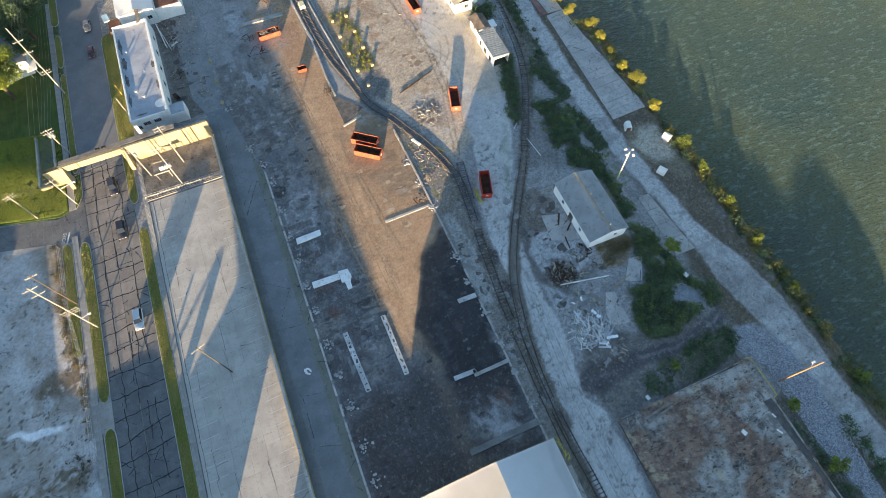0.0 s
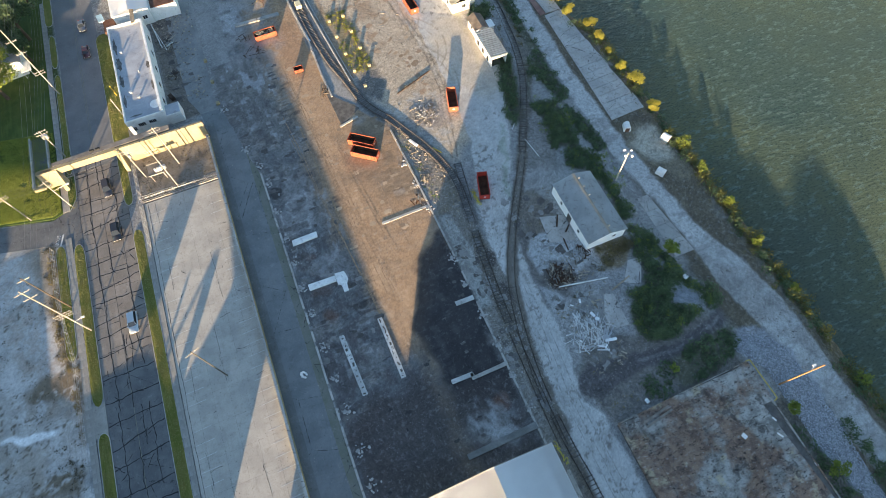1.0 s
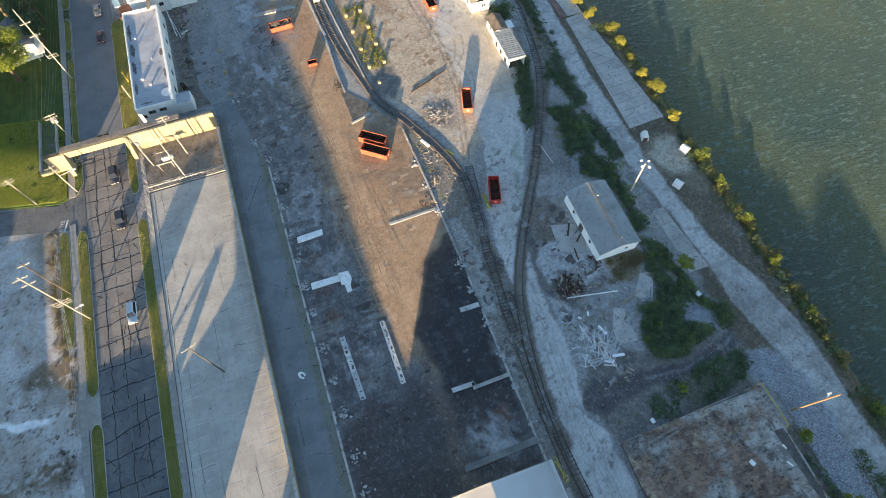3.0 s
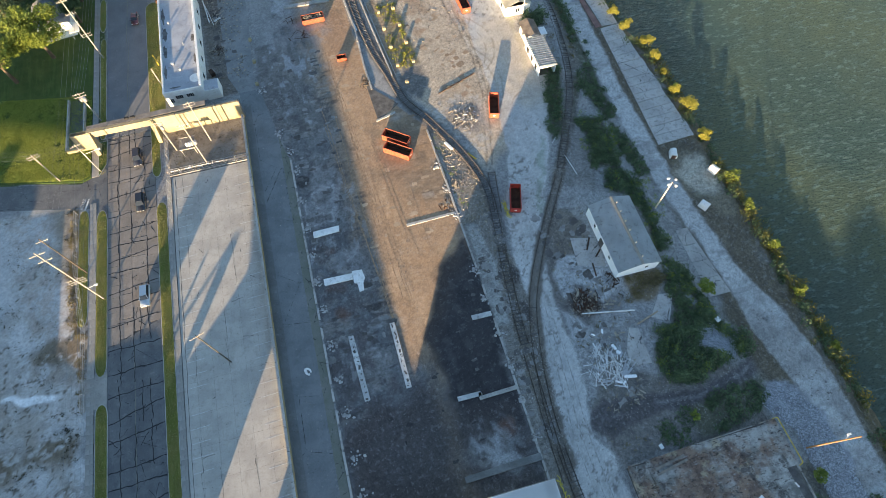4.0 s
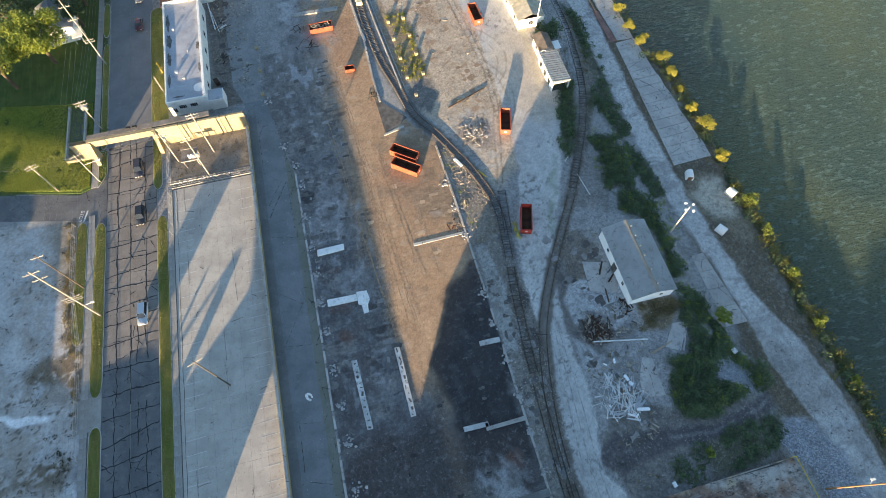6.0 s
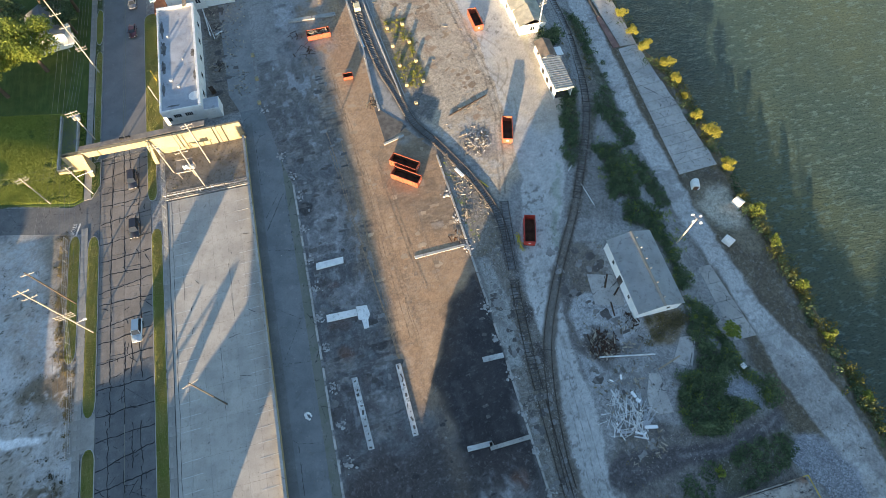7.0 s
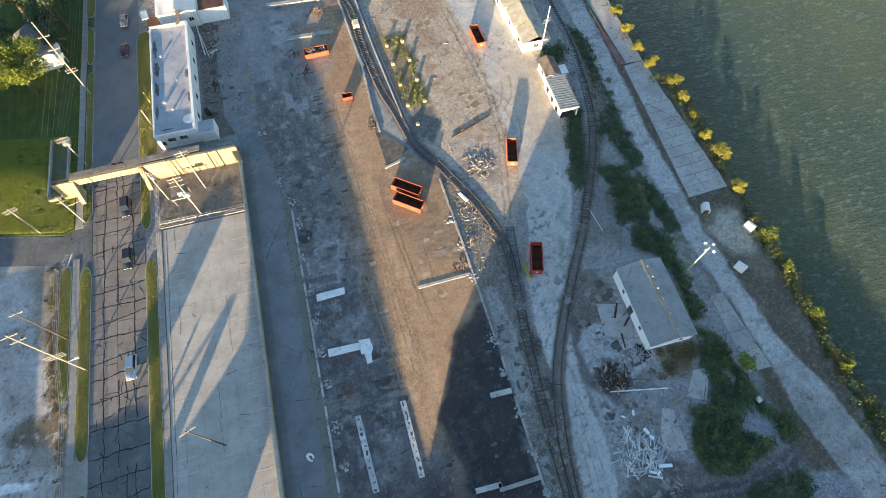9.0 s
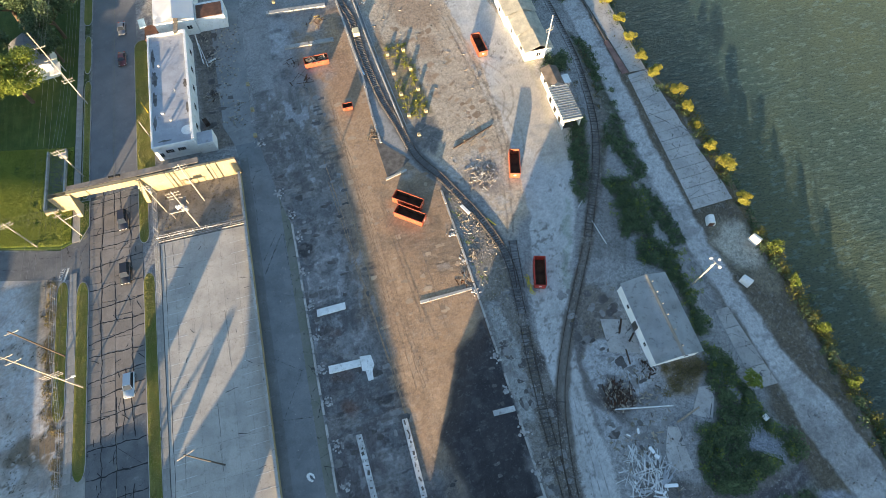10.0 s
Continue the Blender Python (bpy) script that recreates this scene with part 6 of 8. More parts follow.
# ---- unseen, made-up blocks behind the camera that shade the place ----
def behind(name, pts, s0, depth, label):
    """An added, unseen upright block whose face, seen along the sunlight, has the outline pts of (u, s): u across, s
    the reach of its shadow.
    """
    bm = bmesh.new()
    k = math.tan(ELEV)
    lo, hi = [], []
    for u, s in pts:
        for d, out in ((0, lo), (depth, hi)):
            p = AZ * (s0 - d) + SIDE * u
            out.append(bm.verts.new((p.x, p.y, max((s - s0) * k, -.1))))
    bm.faces.new(lo)
    bm.faces.new(hi[::-1])
    n = len(pts)
    for i in range(n):
        bm.faces.new((lo[i], hi[i], hi[(i + 1) % n], lo[(i + 1) % n]))
    return solid(name, bm, M_CONC, label, "industrial building", "", "structure")


S0 = -30.0
# outlines worked back from the shadow edges; no such buildings are known
behind("conveyor_gallery", [(-9.5, 29), (-13.1, 33), (-15.6, 38.6), (-19.6, 45.6), (-23.6, 53.5), (-34.7, 75), (-42.8, 89), (-50.2, 102), (-59.7, 117), (-66.8, 129), (-66.8, 92), (-60, 80), (-49.6, 47.6), (-44, 42), (-39.3, 33), (-29, 31), (-29, -130), (-9.5, -130)], S0, 4, "unseen sloping block added to shade the west works floor")
behind("silo_block", [(-39.3, -130), (-39.3, 33), (-44, 42), (-49.6, 47), (-51.4, 37), (-53.7, 27.6), (-55.1, 22), (-63.6, 28.7), (-71.2, 22.7), (-76, 17.5), (-84, 22), (-84, -130)], S0 - 6, 10, "unseen plain block added to shade the parking lot")
behind("river_works", [(12, -130), (12, 138), (20, 130), (30, 116), (40, 102), (48.3, 81), (57, 63), (65, 50), (73.5, 38), (75, 33), (78.4, 44), (84, 49), (89, 37), (92, 22), (95, -130)], -120.0, 10, "unseen tall block added to shade bank and river")
behind("water_tank", [(-66.3, -130), (-66.3, 42), (-68.4, 44), (-70.2, 49), (-70.2, 74), (-69, 77), (-66, 78), (-64.4, 76.5), (-64.4, 46), (-65.2, 42.5), (-65.9, 42), (-65.9, -130)], S0 - 20, 4, "unseen wide-topped post added to cast a shadow streak")
behind("brace", [(-61.2, -130), (-59.7, 30), (-57.2, 44), (-56.6, 48), (-56.1, 47), (-56.7, 44), (-59.1, 30), (-60.5, -130)], S0 - 12, 1, "unseen slanting bar added to cast a thin shadow")
behind("gallery_post", [(-56.5, -130), (-56.5, 46), (-56.2, 52), (-54.9, 52), (-54.7, 46), (-54.7, -130)], S0 - 14, 1, "unseen upright post added to cast a shadow band")
behind("thin_post", [(-60.5, -130), (-60.5, 46), (-60.0, 46), (-60.0, -130)], S0 - 14, .6, "unseen slim post added to cast a shadow line")
behind("west_tree_row", [(-103, -130), (-103, 50), (-106, 56), (-110, 57.5), (-112, 56), (-114.2, 58), (-115, 67), (-117, 68.5), (-118.6, 66), (-119, 58), (-121, 59), (-122.4, 68), (-125, 71), (-127, 66), (-129, 60), (-190, 60), (-190, -130)], S0 - 8, 6, "unseen peaked block added to shade the near lawn")
behind("high_gallery", [(-98.8, 77), (-98.8, 124), (-190, 124), (-190, -130), (-182, -130), (-182, 75), (-120, 75)], -40.0, 4, "unseen raised block added to shade far lawn and road")
# low block out of view, added to shade the gravel lot
bm = bmesh.new()
prism(bm, [(-110, 8), (-84.5, 8), (-84.5, 46), (-110, 46)], -.1, 4.6)
solid("lot_shade_block", bm, M_WWALL, "unseen low block added to shade the gravel lot", "building", "", "structure")

# ---- rail tracks ----
def spline(pts, step):
    """Points at even steps along a smooth line through pts."""
    P = [Vector((*p, 0)) for p in pts]
    P = [P[0] * 2 - P[1]] + P + [P[-1] * 2 - P[-2]]
    fine = []
    for i in range(1, len(P) - 2):
        for k in range(20):
            t = k / 20
            a, b, c, d = P[i - 1:i + 3]
            fine.append(0.5 * (2 * b + (c - a) * t + (2 * a - 5 * b + 4 * c - d) * t * t + (3 * b - a - 3 * c + d) * t ** 3))
    fine.append(P[-2])
    out, acc, nxt = [], 0.0, 0.0
    for a, b in zip(fine, fine[1:]):
        l = (b - a).length
        while nxt <= acc + l:
            out.append(a.lerp(b, (nxt - acc) / l))
            nxt += step
        acc += l
    return out


def track(name, pts, label, z=0.12, step=0.78, missing=0.0, mat=None, rails=True):
    root = thing(name, label, "rail track", "rail tracks", "structure")
    line = spline(pts, step)
    bm = bmesh.new()
    box(bm, (0, 0, 0), (2.05, .2, .16))
    tie = finish(bm, "tie", mat or M_TIE)
    made = 0
    for i in range(1, len(line) - 1):
        d = line[i + 1] - line[i - 1]
        if line[i].y < -22 or line[i].y > 152 or made >= 298 or random.random() < missing:
            continue
        ob = new("tie", tie)
        ob.parent = root
        ob.location = (line[i].x, line[i].y, gz(line[i].x, line[i].y) + z - .03 + random.uniform(-.02, .02))
        ob.rotation_euler = (0, 0, math.atan2(d.y, d.x) - math.pi / 2 + random.uniform(-.05, .05))
        made += 1
    for s in (-.75, .75) if rails else ():
        bm = bmesh.new()
        prev = None
        for i in range(1, len(line) - 1):
            d = (line[i + 1] - line[i - 1]).normalized()
            n = Vector((-d.y, d.x, 0))
            c = line[i] + n * s
            h = gz(line[i].x, line[i].y) + z + .05
            ring = [bm.verts.new((c.x + n.x * a, c.y + n.y * a, h + b)) for a, b in ((-.07, 0), (.07, 0), (.045, .15), (-.045, .15))]
            if prev:
                for k in range(4):
                    bm.faces.new((prev[k], prev[(k + 1) % 4], ring[(k + 1) % 4], ring[k]))
            prev = ring
        part("rail", bm, M_RAIL, root)


random.seed(41)
NORTH_A = [p for p in TRACK_A if p[1] > 57] + [(29.2, 54.4)]
SOUTH_A = [(29.2, 54.2), (28.6, 50.3), (27.8, 43), (27.1, 36), (26.7, 30)]
track("rail_track", NORTH_A, "curving old rail track on bleached timber ties", 0.16, 0.6, missing=0.03, mat=M_TIEPALE)
track("rail_track", SOUTH_A, "worn rail track with grey ties sunk in rubble", 0.05, 0.8, missing=0.16)
track("rail_track", [SOUTH_A[-1], (26.3, 22), (25.9, 12), (25.8, 4)], "rusty rails buried in brown dirt", -0.03, 0.8, missing=0.93)
track("rail_track", [(32.8, 72.5), (32.0, 67.8), (31.3, 63.4), (30.7, 60.2)], "short branch of rails joining the curved track", 0.12, 0.6, missing=0.05, mat=M_TIEPALE)
track("rail_track", [p for p in TRACK_B if p[1] > 60], "rusty rail track half sunk in dirt and weeds", 0.02, missing=0.12)
track("rail_track", [p for p in TRACK_B if 10 < p[1] < 70], "rusty rails buried in dark brown dirt", -0.03, missing=0.94)
track("rail_track", [p for p in TRACK_B if p[1] < 13], "rusty rails on dark ties in brown dirt", 0.0, missing=0.15)
root = thing("siding_wall", "low narrow concrete kerb wall beside the rail track", "wall", kind="structure")
pts = [(13.6, 158), (14.6, 140), (15.4, 128.5), (16.4, 116.6), (17.2, 107.1)]
for a, b in zip(pts, pts[1:]):
    for off, w, h in ((0, .3, .5), (.9, .16, .25)):
        bm = bmesh.new()
        bar(bm, (a[0] + off, a[1], h / 2 - .05), (b[0] + off, b[1], h / 2 - .05), w, h)
        part("kerb", bm, M_WHARF, root)


# ---- roll-off containers ----
def container(x, y, rz, label, mat, l=6.6, w=2.3, h=1.7, load=False):
    root = thing("waste_container", label, "container", "roll-off containers", at=(x, y, gz(x, y)), rz=rz)
    t = .09
    for c, s, n in (((0, 0, .22), (w, l, .12), "floor"), ((-w / 2 + t / 2, 0, h / 2 + .2), (t, l, h), "side_panel"), ((w / 2 - t / 2, 0, h / 2 + .2), (t, l, h), "side_panel"),
                    ((0, l / 2 - t / 2, h / 2 + .2), (w - 2 * t, t, h), "end_panel"), ((0, -l / 2 + t / 2, h / 2 + .2), (w - 2 * t, t, h), "end_door")):
        bm = bmesh.new()
        box(bm, c, s)
        bevel(bm, .015)
        part(n, bm, mat if n != "floor" else M_RUSTIN, root)
    for s in (-1, 1):
        bm = bmesh.new()
        box(bm, (s * (w / 2 - t - .012), 0, h / 2 + .2), (.015, l - .3, h - .15))
        part("lining", bm, M_RUSTIN, root, "rust-brown inner face")
        for k in range(8):
            bm = bmesh.new()
            box(bm, (s * (w / 2 + .04), -l / 2 + .5 + k * (l - 1) / 7, h / 2 + .15), (.08, .1, h - .1))
            part("rib", bm, mat, root)
        bm = bmesh.new()
        box(bm, (s * (w / 2 - .02), 0, h + .22), (.16, l + .06, .12))
        part("top_rail", bm, mat, root)
        bm = bmesh.new()
        box(bm, (s * .55, 0, .1), (.12, l, .16))
        part("skid", bm, M_BLACK, root)
        bm = bmesh.new()
        box(bm, (0, s * (l / 2 - .02), h + .22), (w, .14, .12))
        part("top_rail", bm, mat, root)
    for sx in (-1, 1):
        for sy in (-1, 1):
            bm = bmesh.new()
            rod(bm, (sx * .62, sy * (l / 2 - .5), .1), (sx * .78, sy * (l / 2 - .5), .1), .1, seg=10)
            part("roller", bm, M_BLACK, root)
    bm = bmesh.new()
    box(bm, (0, -l / 2 - .02, h / 2 + .3), (.5, .03, .35))
    part("sign_plate", bm, M_WWALL, root, "plain pale sign plate")
    if load:
        for _ in range(40):
            bm = bmesh.new()
            a = Vector((random.uniform(-.9, .9), random.uniform(-l / 2 + .4, l / 2 - .4), h - .1 + random.uniform(-.2, .35)))
            d = Vector((random.uniform(-1, 1), random.uniform(-1, 1), random.uniform(-.2, .3))).normalized() * random.uniform(.3, .9)
            bar(bm, a - d, a + d, random.uniform(.05, .3), .06)
            part("scrap_board", bm, M_TIMBER, root)


random.seed(51)
container(13.2, 83.0, 52, "orange roll-off container standing empty beside its twin", M_ORANGE)
container(13.65, 86.7, 52, "orange roll-off container standing empty with a rusty inside", M_ORANGE)
container(35.5, 63.2, -17, "dark red roll-off container on the pale road", M_RED, 6.4)
container(39.0, 90.0, -16, "orange roll-off container beside the pale road", M_ORANGE, 6.6)
container(41.8, 127.0, 2, "orange roll-off container with a rusty inside", M_ORANGE)
container(0.9, 132.4, 92, "orange skip heaped with tan timber scrap", M_ORANGE, 6.0, 2.3, 1.4, True)
container(5.8, 116.2, 90, "small orange skip on brown earth", M_ORANGE, 2.4, 1.5, .9)


# ---- river side ----
def wharf():
    root = thing("wharf_slabs", "row of worn concrete wharf slabs with open joints", "wharf", kind="structure")
    n = 15
    for k in range(n):
        y0, y1 = 69.4 + (109.6 - 69.4) * k / n, 69.4 + (109.6 - 69.4) * (k + 1) / n
        xl = 74.0 + 1.7 * (k / n)
        xr = 83.6 - 2.6 * (k / n) + random.uniform(-.3, .3)
        bm = bmesh.new()
        prism(bm, [(xl, y0 + .05), (xr, y0 + .05 + .5), (xr - .1, y1 - .05 + .5), (xl + .15, y1 - .05)], -1.5, -1.06 + random.uniform(-.03, .03))
        part("slab", bm, M_WHARF, root)
    pad = thing("concrete_pad", "cracked concrete pad in four slabs beside the river road", "pad", kind="structure")
    for k in range(4):
        y0, y1 = 30.6 + 4.1 * k, 30.6 + 4.1 * (k + 1)
        bm = bmesh.new()
        xl, xr = 67.4, 72.0 - .45 * k
        prism(bm, [(xl, y0 + .05), (xr, y0 + .05), (xr - .45, y1 - .05), (xl, y1 - .05)], -1.5, -.98 + random.uniform(-.03, .03))
        part("slab", bm, M_CONC, pad)
    ramp = thing("river_ramp", "smooth grey concrete ramp with a brick-red edge", "ramp", kind="structure")
    bm = bmesh.new()
    prism(bm, [(76.6, 110.4), (81.0, 110.2), (81.2, 140), (80, 175), (75, 175), (75.4, 136)], -1.5, -1.04)
    part("slab", bm, M_WHARF, ramp)
    bm = bmesh.new()
    prism(bm, [(74.6, 110.2), (76.4, 110.3), (75.6, 122), (74.4, 122)], -1.5, -1.02)
    part("edge_slab", bm, plain("brick_red_slab", (0.22, 0.13, 0.11), 0.9, var=0.25), ramp, "brick-red slab")
    bm = bmesh.new()
    bar(bm, (75.0, 122, -.95), (74.6, 175, -.95), .3, .3)
    part("kerb", bm, M_DARKC, ramp)


random.seed(61)
wharf()
for x, y, rz in ((75.9, 65.8, -20), (83.0, 59.2, 25), (76.3, 51.0, 30)):
    root = thing("dock_box", "white weathered round-backed dock hood near the river bank", "box", "dock boxes", at=(x, y, gz(x, y) - .05), rz=rz)
    bm = bmesh.new()
    arc = [(-.85, 0), (.85, 0)] + [(.85 * math.cos(a), .95 + .85 * math.sin(a)) for a in [i * math.pi / 8 for i in range(9)]]
    lo, hi = [bm.verts.new((a, -1.05, b)) for a, b in arc], [bm.verts.new((a * .92, 1.0, b * .94)) for a, b in arc]
    bm.faces.new(lo)
    bm.faces.new(hi[::-1])
    for i in range(len(arc)):
        bm.faces.new((lo[i], hi[i], hi[(i + 1) % len(arc)], lo[(i + 1) % len(arc)]))
    part("hood", bm, M_WWALL, root)
    bm = bmesh.new()
    box(bm, (0, -1.07, .75), (1.1, .05, 1.3))
    bevel(bm, .02)
    part("door", bm, M_BROWNROOF, root, "rust-brown front panel")
    bm = bmesh.new()
    box(bm, (0, 0, .04), (1.9, 2.3, .12))
    part("skid_frame", bm, M_DARKC, root)


# ---- poles ----
M_INSUL = plain("grey_porcelain", (0.42, 0.41, 0.38), 0.4, var=0.1)


def pole(x, y, h, label, arms=(), z0=None, lean=0.0, r=.15, mat=None, extra=()):
    z0 = gz(x, y) if z0 is None else z0
    root = thing("utility_pole", label, "utility pole", "utility poles", at=(x, y, z0))
    bm = bmesh.new()
    rod(bm, (0, 0, -.3), (lean, 0, h), r, r * .65, 10)
    part("shaft", bm, mat or M_POLE, root)
    for za, l, rz in arms:
        bm = bmesh.new()
        c = lean * za / h
        dx, dy = math.cos(radians(rz)) * l / 2, math.sin(radians(rz)) * l / 2
        bar(bm, (c - dx, -dy, za), (c + dx, dy, za), .1, .11)
        arm = part("crossarm", bm, M_POLE, root)
        for k in (-1, -.45, .45, 1):
            bm = bmesh.new()
            rod(bm, (c + dx * k * .94, dy * k * .94, za + .05), (c + dx * k * .94, dy * k * .94, za + .32), .045, .03, 6)
            part("insulator", bm, M_INSUL, arm)
    for kind, px, py, pz in extra:
        bm = bmesh.new()
        if kind == "transformer":
            rod(bm, (px, py, pz - .5), (px, py, pz + .5), .3, seg=12)
            part("transformer", bm, M_STEEL, root, "grey can transformer")
        elif kind == "lamp":
            bar(bm, (0, 0, pz), (px, py, pz + .2), .07, .07)
            box(bm, (px, py, pz + .2), (.7, .35, .18))
            part("lamp_head", bm, M_WWALL, root, "white lamp head")
    return root


pole(-54.2, 63.5, 21.5, "tall timber utility pole with three crossarms beside the road", ((20.6, 2.6, 12), (18.4, 2.4, 12), (9.8, 3.2, 8), (9.1, 3.2, 8), (8.4, 3.0, 8)), extra=(("lamp", 1.6, .3, 5.6),))
pole(-57.6, 70.5, 15.5, "short timber pole with one crossarm near the fence", ((14.6, 2.2, 10),), mat=plain("brown_pole", (0.1, 0.075, 0.055), 0.9, var=0.25))
pole(-55.1, 96.8, 10.2, "timber utility pole with a crossarm on the lawn", ((9.6, 2.4, 20), (8.2, 1.4, 20)), extra=(("lamp", 3.2, .6, 6.5),))
pole(-55.0, 112.2, 9.8, "timber utility pole carrying transformers", ((9.4, 2.6, 10), (8.6, 2.6, 10)), extra=(("transformer", .45, 0, 7.6), ("transformer", -.45, .1, 7.6), ("transformer", 0, .45, 7.6)))
pole(-54.6, 133.8, 21.5, "tall pale timber pole with crossarms beside the lawn", ((17.5, 2.4, 10), (14.0, 2.4, 10), (8.0, 2.4, 10), (7.3, 2.4, 10)))
pole(-29.4, 98.9, 13.6, "timber pole with crossarms inside the fenced court", ((13.0, 2.6, 5), (12.2, 2.6, 5)))
pole(-30.7, 92.2, 14.4, "timber pole with crossarms by the court wall", ((13.8, 2.6, 5), (12.9, 2.6, 5)), extra=(("transformer", .4, 0, 8.0), ("transformer", -.4, 0, 8.0)))
pole(-37.5, 98.1, 10.5, "timber pole with crossarm near the concrete wall", ((9.9, 2.4, 0), (9.2, 2.4, 0)), extra=(("transformer", .4, 0, 8.2),))
pole(-64.1, 96.4, 10.2, "timber utility pole on the lawn", ((9.6, 2.4, 20), (8.9, 2.4, 20)))
pole(-29.9, 43.0, 17.0, "dark timber pole with one crossarm on the parking lot", ((16.4, 2.6, 20),), mat=plain("dark_pole", (0.1, 0.085, 0.07), 0.9, var=0.3))
pole(70.4, -0.9, 15.0, "orange-brown timber pole with a lamp on the gravel strip", (), mat=plain("orange_pole", (0.36, 0.19, 0.08), 0.85, var=0.25), extra=(("lamp", 1.0, .6, 11.0),))
pole(56.8, 119.6, 13.0, "white timber pole with a crossarm by the house", ((9.2, 2.2, 20), (8.4, 2.2, 20)), mat=M_WWALL)
pole(-40.6, 127.2, 3.6, "short yellow-topped post on the verge", (), r=.12, mat=M_YELLOW)
pole(-38.9, 116.7, 8.6, "leaning timber pole beside the flat-roofed building", (), mat=M_POLE)

root = thing("yard_light", "pale steel floodlight mast with four lamp heads", "floodlight mast", at=(65.4, 53.2, gz(65.4, 53.2)))
bm = bmesh.new()
rod(bm, (0, 0, -.3), (0, 0, 10.6), .17, .1, 10)
part("mast", bm, plain("pale_mast", (0.55, 0.48, 0.36), 0.7, var=0.2), root)
for a in (20, 110, 200, 290):
    bm = bmesh.new()
    dx, dy = math.cos(radians(a)), math.sin(radians(a))
    bar(bm, (0, 0, 10.5), (dx * .9, dy * .9, 10.6), .06, .06)
    arm = part("lamp_arm", bm, M_STEEL, root)
    bm = bmesh.new()
    rod(bm, (dx * .9, dy * .9, 10.75), (dx * 1.15, dy * 1.15, 10.4), .18, .3, 10)
    part("lamp_head", bm, M_WWALL, arm)


def wires(ends, n, name, sag=0.6, spread=2.2):
    """A span of n wires between two pole tops."""
    (ax, ay, az), (bx, by, bz) = ends
    d = Vector((bx - ax, by - ay, 0)).normalized()
    s = Vector((-d.y, d.x, 0))
    for k in range(n):
        bm = bmesh.new()
        o = s * ((k / max(1, n - 1) - .5) * spread)
        prev = None
        for i in range(9):
            t = i / 8
            p = Vector((ax + (bx - ax) * t, ay + (by - ay) * t, az + (bz - az) * t - sag * 4 * t * (1 - t))) + o
            ring = [bm.verts.new(p + s * (.014 * math.cos(q)) + Vector((0, 0, .014 * math.sin(q)))) for q in (0, 2.1, 4.2)]
            if prev is not None:
                for j in range(3):
                    bm.faces.new((prev[j], prev[(j + 1) % 3], ring[(j + 1) % 3], ring[j]))
            prev = ring
        solid("power_line", bm, M_WIRE, "thin grey overhead wire between utility poles", "wire", "overhead wires")


wires(((-54.6, 133.8, 17.8), (-54.4, 210, 18)), 4, "a")
wires(((-54.6, 133.8, 8.2), (-55.0, 112.2, 9.6)), 4, "b", .3)
wires(((-54.6, 133.8, 8.0), (-54.4, 190, 8.5)), 4, "c", .8)
wires(((-55.0, 112.2, 9.5), (-55.1, 96.8, 9.8)), 4, "d", .3)
wires(((-55.1, 96.8, 9.8), (-54.2, 63.5, 10.0)), 4, "e", .8, 2.8)
wires(((-54.2, 63.5, 9.9), (-54.0, 10, 10)), 4, "f", .8, 2.8)
wires(((-54.2, 63.5, 18.6), (-54.6, 133.8, 14.2)), 3, "g", 1.2)
wires(((-64.1, 96.4, 9.8), (-55.1, 96.8, 9.8)), 3, "h", .3)
wires(((-64.1, 96.4, 9.8), (-110, 108, 10)), 3, "i", .8)
wires(((-55.1, 96.8, 8.4), (-37.5, 98.1, 10.2)), 3, "j", .4, 1.6)
wires(((-37.5, 98.1, 9.6), (-29.4, 98.9, 12.4)), 3, "k", .3, 1.6)

# ---- vegetation ----
def leaf_mesh(name, pts, size, material, rng, flat=0.5):
    """Many small leaves (kite-shaped quads) at pts, facing mostly upwards."""
    n = len(pts)
    up = rng.normal(size=(n, 3)) * flat
    up[:, 2] = np.abs(up[:, 2]) + 0.6
    up /= np.linalg.norm(up, axis=1)[:, None]
    t = np.cross(up, rng.normal(size=(n, 3)))
    t /= np.linalg.norm(t, axis=1)[:, None]
    b = np.cross(up, t)
    s = (size * rng.uniform(0.6, 1.35, n))[:, None]
    co = np.empty((n, 4, 3))
    co[:, 0], co[:, 2] = pts - t * s * 0.62, pts + t * s * 0.62
    co[:, 1], co[:, 3] = pts + b * s * 0.34 + up * s * 0.08, pts - b * s * 0.34 + up * s * 0.08
    me = bpy.data.meshes.new(name)
    me.vertices.add(n * 4)
    me.vertices.foreach_set("co", co.astype(np.float32).ravel())
    me.loops.add(n * 4)
    me.loops.foreach_set("vertex_index", np.arange(n * 4, dtype=np.int32))
    me.polygons.add(n)
    me.polygons.foreach_set("loop_start", np.arange(0, n * 4, 4, dtype=np.int32))
    me.update(calc_edges=True)
    me.materials.append(material)
    return me


def clumps(rng, centres, per, spread=0.62):
    """Leaf points over bushy domes; centres are rows of x, y, z, radius, height."""
    out = []
    for x, y, z, r, h in centres:
        m = max(6, int(per * r * r))
        d = rng.normal(size=(m, 3))
        d /= np.linalg.norm(d, axis=1)[:, None]
        d[:, 2] = np.abs(d[:, 2])
        k = rng.uniform(0.45, 1.12, m) ** 0.6
        lump = 1 + 0.35 * np.sin(d[:, 0] * 5 + x * 3) * np.sin(d[:, 1] * 5 + y * 2)
        out.append(np.stack([x + d[:, 0] * r * k * lump, y + d[:, 1] * r * k * lump, z + d[:, 2] * h * k * lump], 1))
    return np.concatenate(out)


